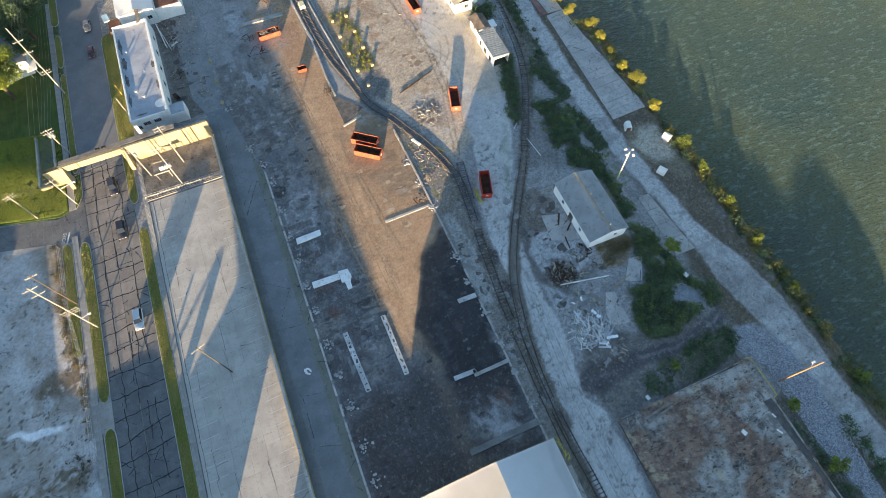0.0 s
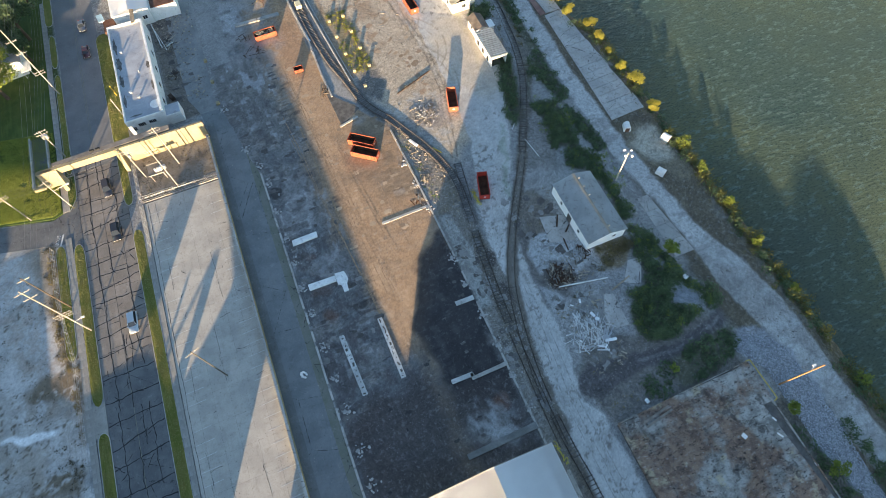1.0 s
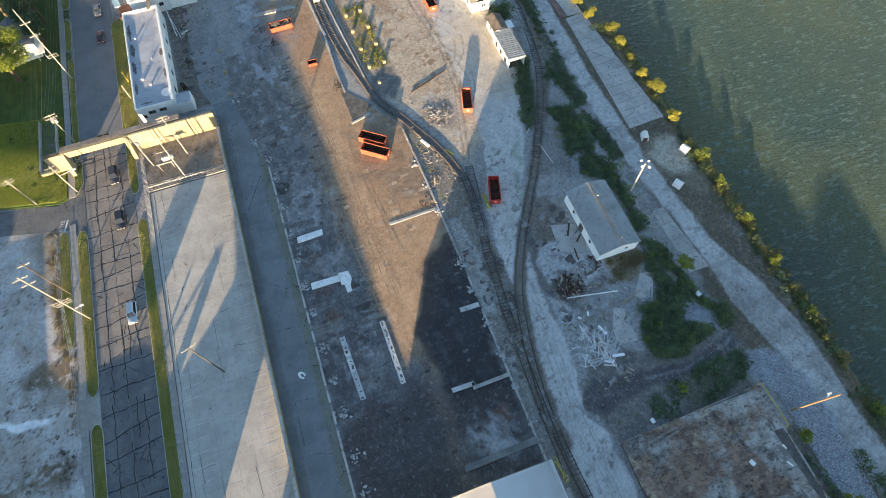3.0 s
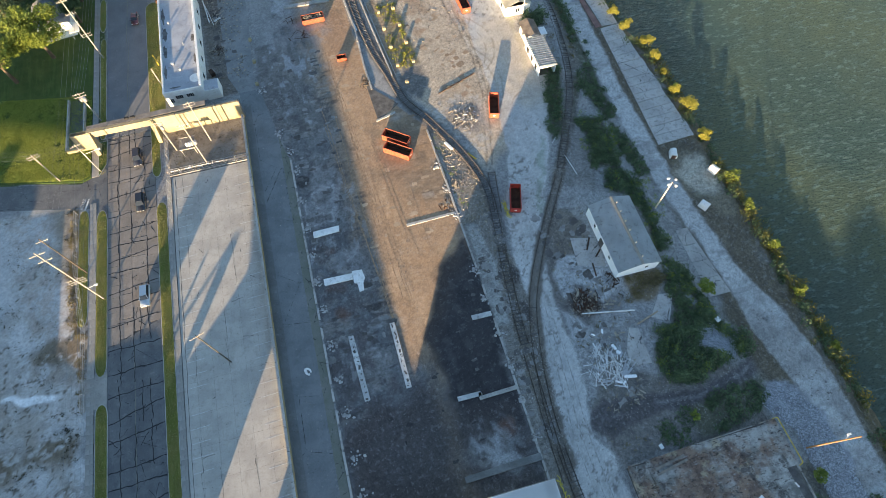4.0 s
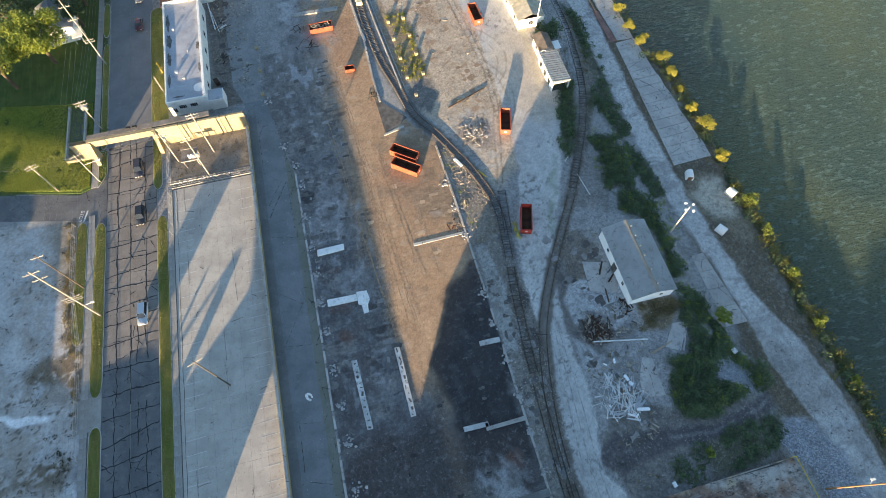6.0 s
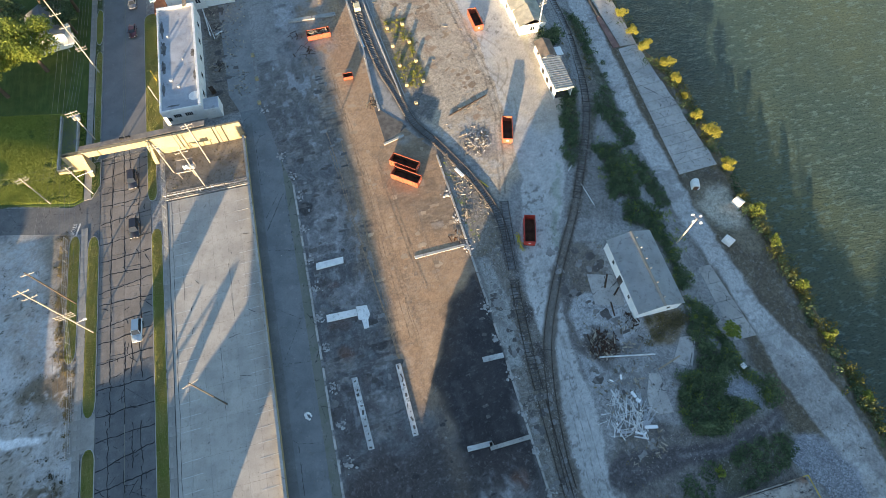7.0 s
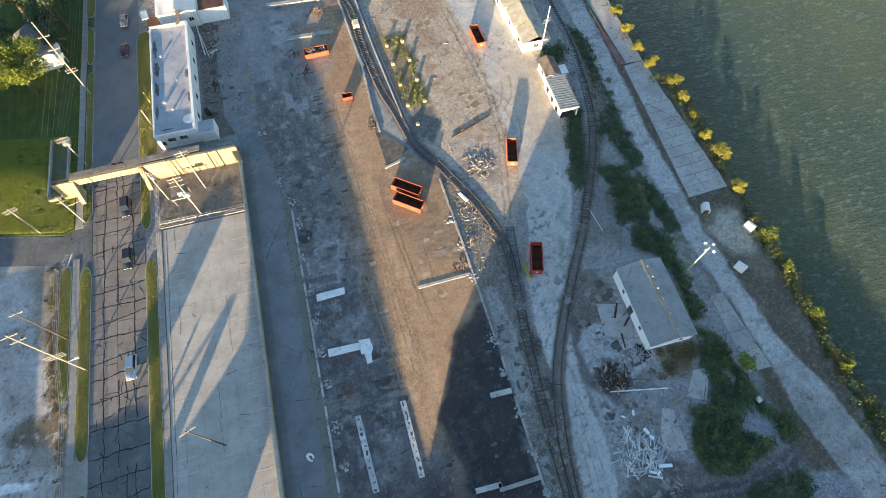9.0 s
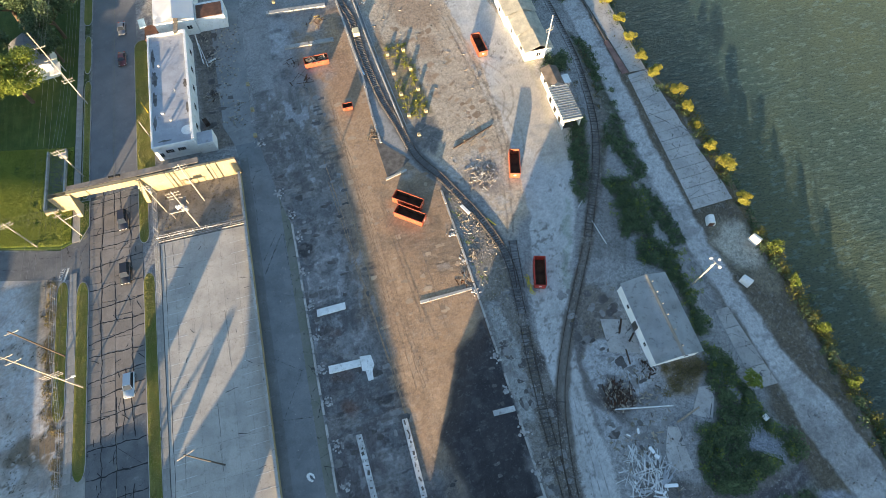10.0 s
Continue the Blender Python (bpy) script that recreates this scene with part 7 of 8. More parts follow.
def thicket(name, pts_or_fn, n, rmin, rmax, hmin, hmax, per, size, material, label, seed, dens=0.45, box_=None):
    """Bushes strewn over an outline."""
    rng = np.random.RandomState(seed)
    xs, ys = [p[0] for p in pts_or_fn], [p[1] for p in pts_or_fn]
    c = []
    for _ in range(n * 8):
        x, y = rng.uniform(min(xs), max(xs)), rng.uniform(min(ys), max(ys))
        jx = x + 2.4 * (fnoise(np.array([x]), np.array([y]), 3.0, seed + 7)[0] - .5) + rng.normal() * .35
        if not in_poly(np.array([jx]), np.array([y]), pts_or_fn)[0]:
            continue
        if fnoise(np.array([x]), np.array([y]), 6, seed)[0] < dens:
            continue
        r = rng.uniform(rmin, rmax)
        if x > 40 and edge_dist(np.array([x]), np.array([y]), TRACK_B, False)[0] < r * 0.8 + 1.2:
            continue
        tall = 0.45 + 1.1 * fnoise(np.array([x]), np.array([y]), 2.6, seed + 3)[0]
        c.append((x, y, gz(x, y) - 0.1, r, rng.uniform(hmin, hmax) * (0.6 + 0.4 * r / rmax) * tall))
        if len(c) >= n:
            break
    me = leaf_mesh(name, clumps(rng, c, per), size, material, rng)
    tagged(new(name, me), label, "bushes", "", "stuff")


thicket("bushes", VEG[0], 150, .4, 1.1, .4, 1.6, 80, .27, M_LEAF, "dense dark green bushes along the rail track", 101, .3)
thicket("bushes", VEG[1], 330, .4, 1.2, .4, 1.7, 80, .27, M_LEAF, "dense dark green bushes on the slope by the river road", 102, .32)
thicket("bushes", VEG[2], 110, .3, 1.0, .3, 1.1, 70, .3, M_LEAF, "green bushes on the verge of the river road", 118, .3)
thicket("bushes", VEG[3], 260, .3, 1.0, .3, 1.2, 70, .3, M_LEAF, "green bushes between rail track and river road", 119, .34)
thicket("bushes", VEG[4], 330, .4, 1.4, .5, 2.6, 80, .28, M_LEAF, "tall dark green thicket behind the shed and gravel heap", 103, .33)
thicket("weeds", VEG[4], 120, .3, .8, .8, 2.3, 60, .26, M_LEAFT, "pale green shoots standing out of the thicket", 120, .46)
thicket("weeds", [(54, 84), (62, 84), (68.6, 62), (66, 44), (61, 44), (56, 62)], 120, .3, .7, .6, 1.6, 60, .26, M_LEAFT, "pale green shoots among the dark bushes", 126, .48)
thicket("weeds", [(50, 78), (64, 96), (70, 122), (66, 126), (58, 100)], 160, .3, .8, .1, .4, 70, .24, M_DRY, "dry weeds on the verge of the rail track", 127, .4)
thicket("bushes", [(45, 8.5), (54, 12.5), (66, 13), (70, 12), (66, 7.6), (60, 6), (45, 5.6)], 110, .4, 1.2, .25, .9, 60, .3, M_LEAF, "low green weeds at the foundation edge", 104, .45)
thicket("bushes", VEG[6], 150, .7, 1.9, .7, 2.4, 50, .4, M_LEAF, "green bushes along the far rail track", 105, .4)
thicket("bushes", [(56, 114), (61, 114), (62, 119), (57, 119)], 26, .9, 1.8, 1.0, 2.6, 60, .4, M_LEAF, "green bushes beside the white house", 107, .2)
thicket("weeds", [(18.4, 109), (24.6, 109), (24, 134), (18, 134)], 200, .25, .6, .2, .6, 100, .26, M_LEAFY, "yellowing weeds between concrete pedestals", 108, .42)
thicket("weeds", [(50, 34), (60, 36), (60, 39), (51, 39)], 90, .4, 1.0, .15, .45, 70, .26, M_DRY, "dry yellow-brown weeds at the shed gable", 109, .35)
thicket("weeds", [(-61.6, 88), (-59.8, 86), (-59.8, 58), (-57.6, 56), (-57.6, 40), (-58.4, 40), (-61.5, 70)], 150, .3, .8, .15, .6, 80, .24, M_DRY, "dry weeds along the lot fence", 110, .35)
thicket("weeds", [(-76, 88), (-59, 88), (-58, 30), (-76, 30)], 420, .15, .55, .08, .25, 120, .2, leafy("dark_weeds", (0.05, 0.045, 0.025), (0.1, 0.085, 0.045)), "scattered dark weed tufts on pale gravel", 111, .5)
thicket("weeds", [(21.5, 90), (25, 84), (24.6, 64), (22.6, 64), (22.4, 86)], 36, .3, .6, .1, .4, 80, .2, M_LEAFT, "yellow-green weeds beside the wall stub", 112, .45)
thicket("weeds", [(-39, 91.5), (-22, 91.5), (-22, 103.5), (-39, 103.5)], 80, .2, .6, .1, .35, 90, .2, M_DRY, "dry weeds on the court gravel", 113, .45)
thicket("weeds", [(36, 60), (60, 60), (56, 20), (38, 10), (66, 6), (36, 6)], 130, .2, .6, .1, .35, 90, .2, M_DRY, "dry weed tufts on the east lot", 114, .5)
thicket("weeds", [(23.5, 84), (30, 72), (28, 40), (24, 40)], 70, .2, .5, .08, .25, 90, .18, M_DRY, "thin dry weeds beside the rails", 115, .5)


thicket("bushes", [(67.2, -8), (69.4, -7), (70.4, -16), (72.4, -30), (67.4, -30)], 60, .4, 1.1, .3, 1.2, 60, .3, M_LEAF, "green weeds between foundation and gravel strip", 116, .3)
thicket("bushes", [(76.8, -11), (78.4, -12), (79.2, -30), (75.6, -30), (76, -18)], 44, .5, 1.3, .5, 1.6, 60, .32, M_LEAF, "green bushes at the end of the gravel strip", 117, .25)


def bank_x(y):
    return 84.2 - 4.3 * float(smooth01(np.array((y - 96) / 16)))


def bank_belt(name, material, n, seed, label, off, rmin, rmax, hmin, hmax, size, dens):
    rng = np.random.RandomState(seed)
    c = []
    while len(c) < n:
        y = rng.uniform(-30, 176)
        if fnoise(np.array([0.0]), np.array([y]), 9, seed)[0] < dens:
            continue
        x = bank_x(y) + rng.normal(off, 1.3)
        r = rng.uniform(rmin, rmax)
        c.append((x, y, max(gz(x, y), -4.2) - .1, r, rng.uniform(hmin, hmax)))
    tagged(new(name, leaf_mesh(name, clumps(rng, c, 55), size, material, rng)), label, "bushes", "", "stuff")


bank_belt("bank_bushes", M_LEAF, 330, 121, "green bushes along the river bank", 1.6, .6, 1.3, .7, 2.0, .34, .3)
bank_belt("bank_bushes", leafy("bank_leaves", (0.07, 0.085, 0.02), (0.15, 0.14, 0.03), .4), 260, 122, "yellow-green bushes along the river bank", 2.2, .5, 1.2, 1.2, 3.4, .32, .38)
bank_belt("bank_weeds", M_DRY, 170, 123, "dry brown weeds at the top of the bank", .4, .3, .7, .2, .6, .22, .35)


def tree(x, y, h, r, label, leaf, seed, n=2200, size=.45, trunk=None, name="tree"):
    rng = np.random.RandomState(seed)
    random.seed(seed)
    z0 = max(gz(x, y), -4.0)
    root = thing(name, label, "tree" if name == "tree" else "shrub", "trees", at=(x, y, z0))
    bm = bmesh.new()
    tr = .045 * h if trunk is None else trunk
    top = Vector((rng.uniform(-.3, .3), rng.uniform(-.3, .3), h * .55))
    rod(bm, (0, 0, -.4), top, tr, tr * .5, 8)
    tips = []
    k = 7 if h > 6 else 5
    for i in range(k):
        a = 2 * math.pi * (i + rng.uniform(-.3, .3)) / k
        s = top * rng.uniform(.55, 1.0)
        e = Vector((math.cos(a) * r * rng.uniform(.45, .75), math.sin(a) * r * rng.uniform(.45, .75), h * rng.uniform(.55, .85)))
        rod(bm, s, e, tr * .4, tr * .12, 6)
        tips.append(e)
        for _ in range(2):
            e2 = e + Vector((rng.normal() * r * .25, rng.normal() * r * .25, h * rng.uniform(-.05, .15)))
            rod(bm, s.lerp(e, .6), e2, tr * .18, tr * .06, 5)
            tips.append(e2)
    tips.append(Vector((top.x, top.y, h * .9)))
    part("trunk", bm, M_BARK, root)
    pts = []
    for e in tips:
        m = n // len(tips)
        d = rng.normal(size=(m, 3))
        d /= np.linalg.norm(d, axis=1)[:, None]
        q = rng.uniform(.25, 1.1, m)[:, None] ** .5
        rr = np.array([r * .38, r * .38, h * .17]) * rng.uniform(.7, 1.2)
        pts.append(np.array(e) + d * q * rr)
    pts = np.concatenate(pts)
    pts = pts[pts[:, 2] > h * .15]
    ob = new("crown", leaf_mesh("crown", pts, size, leaf, rng, .8))
    ob.parent = root
    return root


tree(-67.2, 137.5, 12.5, 6.8, "broad leafy tree catching low sunlight on the lawn", M_LEAFT, 201, 12000, .42)
tree(-76, 131, 12, 6.0, "broad leafy tree at the edge of the lawn", M_LEAFT, 202, 3500, .6)
tree(-60.5, 158, 12, 5.6, "dark leafy tree behind the grey house", M_LEAF, 203, 6500, .5)
tree(-60.6, 149.4, 9, 3.2, "dark leafy tree between road and grey house", M_LEAF, 207, 2600, .45)
tree(-70, 163, 14, 7.0, "dark leafy tree behind the grey house", M_LEAF, 204, 4200, .6)
tree(-78, 152, 13, 6.5, "dark leafy tree beside the grey house", M_LEAF, 205, 3800, .6)
tree(-58.6, 171, 12, 5.0, "dark leafy tree beside the road", M_LEAF, 206, 4600, .5)
for i, (x, y, h, r) in enumerate(((85.6, 101.5, 3.6, 1.9), (85.0, 95.6, 2.8, 1.3), (85.2, 90.5, 2.0, .9), (84.8, 83.6, 3.0, 1.4), (85.8, 78.6, 3.9, 2.1), (85.4, 69.0, 3.2, 1.7), (82.4, 108.6, 3.4, 1.8), (81.4, 114.0, 3.0, 1.6), (81.0, 121.0, 3.2, 1.5), (81.2, 128.0, 2.8, 1.4), (80.8, 136.0, 3.0, 1.6), (80.8, 146.0, 3.2, 1.6))):
    tree(x, y, h, r, "yellow shrub on the river bank with sunlit tint in its leaves", M_LEAFY, 220 + i, 1300, .3, name="shrub")
for i, (x, y, h, r) in enumerate(((86.2, 56.5, 3.0, 1.6), (86.4, 48.5, 2.6, 1.2), (86.6, 38.0, 3.0, 1.3), (86.8, 14.8, 2.2, .9), (86.2, 27.0, 2.6, 1.2), (86.0, -6.0, 2.6, 1.3))):
    tree(x, y, h, r, "green-yellow shrub on the river bank", M_LEAFT, 240 + i, 520, .3, name="shrub")
tree(66.4, 32.2, 3.2, 1.7, "light green sapling beside the concrete pad", M_LEAFT, 260, 700, .34, name="shrub")
tree(69.6, -5.6, 2.2, 1.3, "light green shrub beside the foundation", M_LEAFT, 261, 500, .32, name="shrub")
tree(52.4, 9.6, 1.6, .9, "small green shrub on cinder ground", M_LEAFT, 262, 260, .28, name="shrub")
tree(69.6, -17.5, 2.6, 1.6, "light green shrub between foundation and gravel strip", M_LEAFT, 263, 500, .34, name="shrub")


# ---- grass blades ----
def blades(name, pts, density, h, material, label, seed, z):
    """Upright grass blades (narrow bent strips) over an outline."""
    rng = np.random.RandomState(seed)
    xs, ys = [p[0] for p in pts], [p[1] for p in pts]
    n = int((max(xs) - min(xs)) * (max(ys) - min(ys)) * density)
    x, y = rng.uniform(min(xs), max(xs), n), rng.uniform(min(ys), max(ys), n)
    ok = in_poly(x, y, pts) & (fnoise(x, y, 2.5, seed) > .3 + rng.normal(size=n) * .1)
    x, y = x[ok], y[ok]
    n = len(x)
    a = rng.uniform(0, 2 * np.pi, n)
    t = np.stack([np.cos(a), np.sin(a), np.zeros(n)], 1)
    lean = rng.normal(size=(n, 3)) * .22
    lean[:, 2] = 1
    hh = (h * rng.uniform(.5, 1.4, n))[:, None]
    base = np.stack([x, y, np.full(n, z)], 1)
    co = np.empty((n, 4, 3))
    w = (h * rng.uniform(.35, .7, n))[:, None]
    co[:, 0], co[:, 1] = base - t * w / 2, base + t * w / 2
    co[:, 2], co[:, 3] = base + lean * hh + t * w * .3, base + lean * hh - t * w * .3
    me = bpy.data.meshes.new(name)
    me.vertices.add(n * 4)
    me.vertices.foreach_set("co", co.astype(np.float32).ravel())
    me.loops.add(n * 4)
    me.loops.foreach_set("vertex_index", np.arange(n * 4, dtype=np.int32))
    me.polygons.add(n)
    me.polygons.foreach_set("loop_start", np.arange(0, n * 4, 4, dtype=np.int32))
    me.update(calc_edges=True)
    me.materials.append(material)
    tagged(new(name, me), label, "grass", "", "stuff")


# sunlit copy of the lawn green, used only where sun reaches the lawn
M_BLADE = leafy("sunlit_lawn_blades", (0.3, 0.35, 0.07), (0.43, 0.46, 0.11), 0.1)
M_DRYBLADE = leafy("verge_blades", (0.27, 0.27, 0.1), (0.4, 0.36, 0.15), 0.25)
blades("lawn_grass", [(-88, 102), (-72, 98.2), (-59.4, 95.2), (-57.3, 96), (-57.3, 121), (-88, 127)], 150, .15, M_BLADE, "mown grass blades, coloured brighter, on the sunlit part of the lawn", 141, .12)
for i, (q, d) in enumerate(((tip_strip(-42.6, -40.65, -10, 84.0, 2.2), 60), (tip_strip(-43.1, -41.5, 91.7, 103.4, 1.8), 60), (tip_strip(-43.2, -39.6, 111, 151.6, 2.5), 45), (tip_strip(-55.6, -53.7, 46.8, 85.4, 3.0), 60),
                              (tip_strip(-55.4, -53.6, 15, 41.0, 2.0), 60), (tip_strip(-59.4, -57.6, 58.2, 86.4, 2.5), 60), (tip_strip(-55.1, -54.0, 106.2, 140.8, 1.5), 45), (tip_strip(-55.3, -53.8, 95.6, 105.2, 1.2), 45))):
    blades("verge_grass", q, d, .13, M_DRYBLADE, "olive grass blades on the road verge", 150 + i, .13)


# ---- rubble, gravel, scrap ----
def shards(name, pts, size, material, label, seed, category="rubble", long=1.0):
    """Small broken blocks at pts, joined."""
    rng = np.random.RandomState(seed)
    n = len(pts)
    cube = np.array([[x, y, z] for x in (-.5, .5) for y in (-.5, .5) for z in (-.5, .5)])
    faces = np.array([[0, 1, 3, 2], [4, 6, 7, 5], [0, 4, 5, 1], [2, 3, 7, 6], [0, 2, 6, 4], [1, 5, 7, 3]])
    s = size * rng.uniform(.4, 1.6, (n, 1)) * np.stack([rng.uniform(.6, 1.4, n) * long, rng.uniform(.5, 1.0, n), rng.uniform(.25, .6, n)], 1)
    a = rng.uniform(0, 2 * np.pi, n)
    loc = cube[None] * s[:, None] * rng.uniform(.75, 1.2, (n, 8, 1))
    x = loc[..., 0] * np.cos(a)[:, None] - loc[..., 1] * np.sin(a)[:, None]
    y = loc[..., 0] * np.sin(a)[:, None] + loc[..., 1] * np.cos(a)[:, None]
    z = loc[..., 2] + s[:, 2:3] * .3 + loc[..., 0] * rng.normal(size=(n, 1)) * .15
    co = np.stack([x, y, z], -1) + pts[:, None]
    fi = (faces[None] + np.arange(n)[:, None, None] * 8).reshape(-1)
    me = bpy.data.meshes.new(name)
    me.vertices.add(n * 8)
    me.vertices.foreach_set("co", co.astype(np.float32).ravel())
    me.loops.add(len(fi))
    me.loops.foreach_set("vertex_index", fi.astype(np.int32))
    me.polygons.add(n * 6)
    me.polygons.foreach_set("loop_start", np.arange(0, len(fi), 4, dtype=np.int32))
    me.update(calc_edges=True)
    me.materials.append(material)
    tagged(new(name, me), label, category, "", "stuff")


def strewn(pts, n, seed, size=7, dens=.5):
    """Random ground points inside an outline, thicker where the noise is high."""
    rng = np.random.RandomState(seed)
    xs, ys = [p[0] for p in pts], [p[1] for p in pts]
    x, y = rng.uniform(min(xs), max(xs), n * 6), rng.uniform(min(ys), max(ys), n * 6)
    ok = in_poly(x, y, pts) & (fnoise(x, y, size, seed) > dens + rng.normal(size=n * 6) * .06)
    x, y = x[ok][:n], y[ok][:n]
    return np.stack([x, y, ground_z(x, y)], 1)


def mottled(name, c, c2):
    n = Nodes(name)
    col = n.mix(n.island(), c, c2)
    n.bump(n.noise(6, 4), .3, .03)
    return n.set(col, .9, 0, .2)


M_BITS = mottled("mixed_rubble", (0.1, 0.09, 0.08), (0.42, 0.39, 0.35))
M_YBITS = mottled("floor_rubble", (0.06, 0.055, 0.05), (0.3, 0.28, 0.25))
M_STONE = mottled("crushed_limestone", (0.16, 0.165, 0.178), (0.5, 0.51, 0.54))
M_SCRAP = mottled("wood_and_scrap", (0.08, 0.065, 0.05), (0.42, 0.36, 0.28))
M_COURT = mottled("dark_court_bits", (0.05, 0.045, 0.035), (0.16, 0.14, 0.11))
EAST_LOT = [(37, 62), (48, 66), (50, 38), (58, 36), (52, 14), (38, 12)]
shards("rubble", strewn([(-11.4, 0), (5, 0), (9, 54), (22, 58), (22, 90), (10, 110), (-11.4, 125)], 3000, 301, 4, .52), .075, M_YBITS, "loose rubble bits strewn over the works floor", 301)
shards("rubble", strewn([(11, 178), (41, 178), (40, 120), (36, 84), (30, 70), (24, 86), (17, 106)], 1500, 302, 5, .5), .1, M_BITS, "loose rubble bits between the tracks", 302)
shards("scrap", strewn([(12, 175), (40, 175), (38, 100), (33, 84), (22, 95)], 170, 303, 5, .52), .17, M_SCRAP, "broken boards and scrap strewn between the tracks", 303, "scrap", 3.0)
shards("rubble", strewn(EAST_LOT, 2600, 304, 3, .5), .1, M_BITS, "loose rubble bits on the east lot", 304)
shards("scrap", strewn([(38, 40), (50, 40), (50, 14), (38, 14)], 260, 305, 4, .45), .2, M_SCRAP, "broken boards on the east lot", 305, "scrap", 3.0)
shards("rubble", strewn([(38, 20), (64, 18), (66, 6), (38, 6)], 600, 306, 3, .52), .1, M_BITS, "rubble bits on the cinder track", 306)
shards("gravel", strewn(GRAVEL_A, 15000, 307, 5, .2), .15, M_STONE, "crushed pale stone strip beside the foundation", 307, "gravel")
shards("gravel", strewn(GRAVEL_B, 3600, 308, 5, .1), .14, M_STONE, "heap of crushed pale stone", 308, "gravel")
shards("rubble", strewn([(60, 120), (66, 120), (68, 96), (66, 60), (60, 60), (52, 76)], 500, 309, 4, .5), .12, M_BITS, "pale stones along the rail track", 309)
shards("rubble", strewn([(23, 60), (31, 60), (29, 10), (23, 10)], 3000, 310, 4, .42), .12, M_BITS, "loose rubble bits beside the rails", 310)
shards("rubble", strewn([(-28, 152), (-17, 152), (-17, 116), (-27, 116)], 420, 311, 4, .5), .25, M_SCRAP, "junk and bits beside the flat-roofed building", 311)
p = strewn([(37, 4), (64, 4), (62, -30), (37, -30)], 350, 312, 4, .5)
p[:, 2] = .8
shards("rubble", p, .11, M_BITS, "crumbs of rubble on the foundation slab", 312)
shards("rubble", strewn([(24, 90), (31, 72), (31, 58), (24, 58), (22.6, 86)], 900, 316, 4, .42), .13, M_BITS, "tan and grey rubble between wall stub and rails", 316)
shards("scrap", strewn([(24, 90), (31, 72), (31, 58), (24, 58), (22.6, 86)], 160, 317, 4, .45), .2, M_SCRAP, "broken boards between wall stub and rails", 317, "scrap", 3.0)
shards("rubble", strewn([(33, 60), (38, 52), (36, 20), (36, -30), (28, -30), (30, 20), (31, 50)], 260, 318, 3, .5), .09, M_COURT, "dark crumbs on the pale dirt road", 318)
shards("rubble", strewn([(-13.4, 100), (-18, 100), (-18.6, 0), (-13.4, 0)], 260, 319, 4, .5), .1, M_BITS, "crumbs on the lane", 319)
shards("rubble", strewn([(74, 30), (80, 30), (82, -30), (77, -30)], 300, 313, 4, .5), .18, M_BITS, "loose stones on the river road", 313)
p = strewn([(-39, 90.9), (-22, 90.9), (-22, 103.5), (-39, 103.5)], 500, 314, 4, .45)
p[:, 2] = .05
shards("rubble", p, .11, M_COURT, "dark bits on the court gravel", 314)


def scrap_pile(x, y, n, reach, h, lmin, lmax, mats, label, seed, name="scrap_pile", piece="board", along=None):
    random.seed(seed)
    z0 = gz(x, y)
    root = thing(name, label, "scrap pile", "scrap piles", at=(x, y, z0))
    meshes = []
    for k in range(9):
        bm = bmesh.new()
        if k % 3 == 0:
            rod(bm, (-.5, 0, 0), (.5, 0, 0), .035 + .02 * (k % 2), .05, 7)
        elif k == 7:
            box(bm, (-.2, 0, 0), (.6, .3, .05))
            box(bm, (.3, .1, .02), (.4, .12, .05))
        else:
            box(bm, (0, 0, 0), (1, .07 + .07 * (k % 3), .04 + .04 * (k % 2)))
        meshes.append(finish(bm, piece, mats[k % len(mats)]))
    for k in range(n):
        d = math.sqrt(random.random()) * random.choice((1, 1, .6, 1.15))
        a = random.uniform(0, 2 * math.pi)
        ob = new(piece, random.choice(meshes))
        ob.parent = root
        l = random.uniform(lmin, lmax)
        ob.location = (math.cos(a) * d * reach, math.sin(a) * d * reach, .1 + h * max(0, 1 - d) * random.uniform(.3, 1))
        ob.rotation_euler = (0, random.uniform(-.3, .3), random.gauss(along, .35) if along is not None else random.gauss(1.1, .75))
        ob.scale = (l * random.choice((.4, .7, 1, 1, 1.25)), random.choice((.5, .7, .9, 1.3)), random.uniform(.6, 1.3))
    return root


scrap_pile(41.4, 22.6, 150, 4.3, 1.6, .8, 3.8, (M_DEBRIS, M_WHITE, M_DEBRIS, M_STEEL), "heap of white pipes, boards and broken scrap", 401)
scrap_pile(41.8, 36.2, 150, 2.9, 1.0, .4, 1.6, (M_DARKDEB, M_RUSTIN, M_DARKDEB, M_SCRAP), "heap of dark broken timber", 402)
scrap_pile(48.6, 39.6, 40, 1.8, .6, .8, 2.2, (M_DARKDEB, M_STEEL), "small heap of dark pipes at the shed corner", 403)
scrap_pile(31.0, 99.0, 7, 3.2, .2, 1.5, 4.5, (M_TIMBER, M_DARKDEB), "few long timbers lying beside the track", 404, along=.45)
scrap_pile(31.4, 89.0, 110, 3.6, .3, .3, 1.6, (M_DEBRIS, M_SCRAP, M_TIMBER), "heap of pale sheet scrap beside the track", 405)
scrap_pile(-3.6, 127.6, 10, 3.6, .2, 3.0, 6.0, (M_DARKDEB,), "few long dark timbers on the works floor", 406)
scrap_pile(-5.4, 134.0, 9, 1.6, .2, 1.0, 2.6, (M_DARKDEB,), "few dark timbers on the works floor", 407)
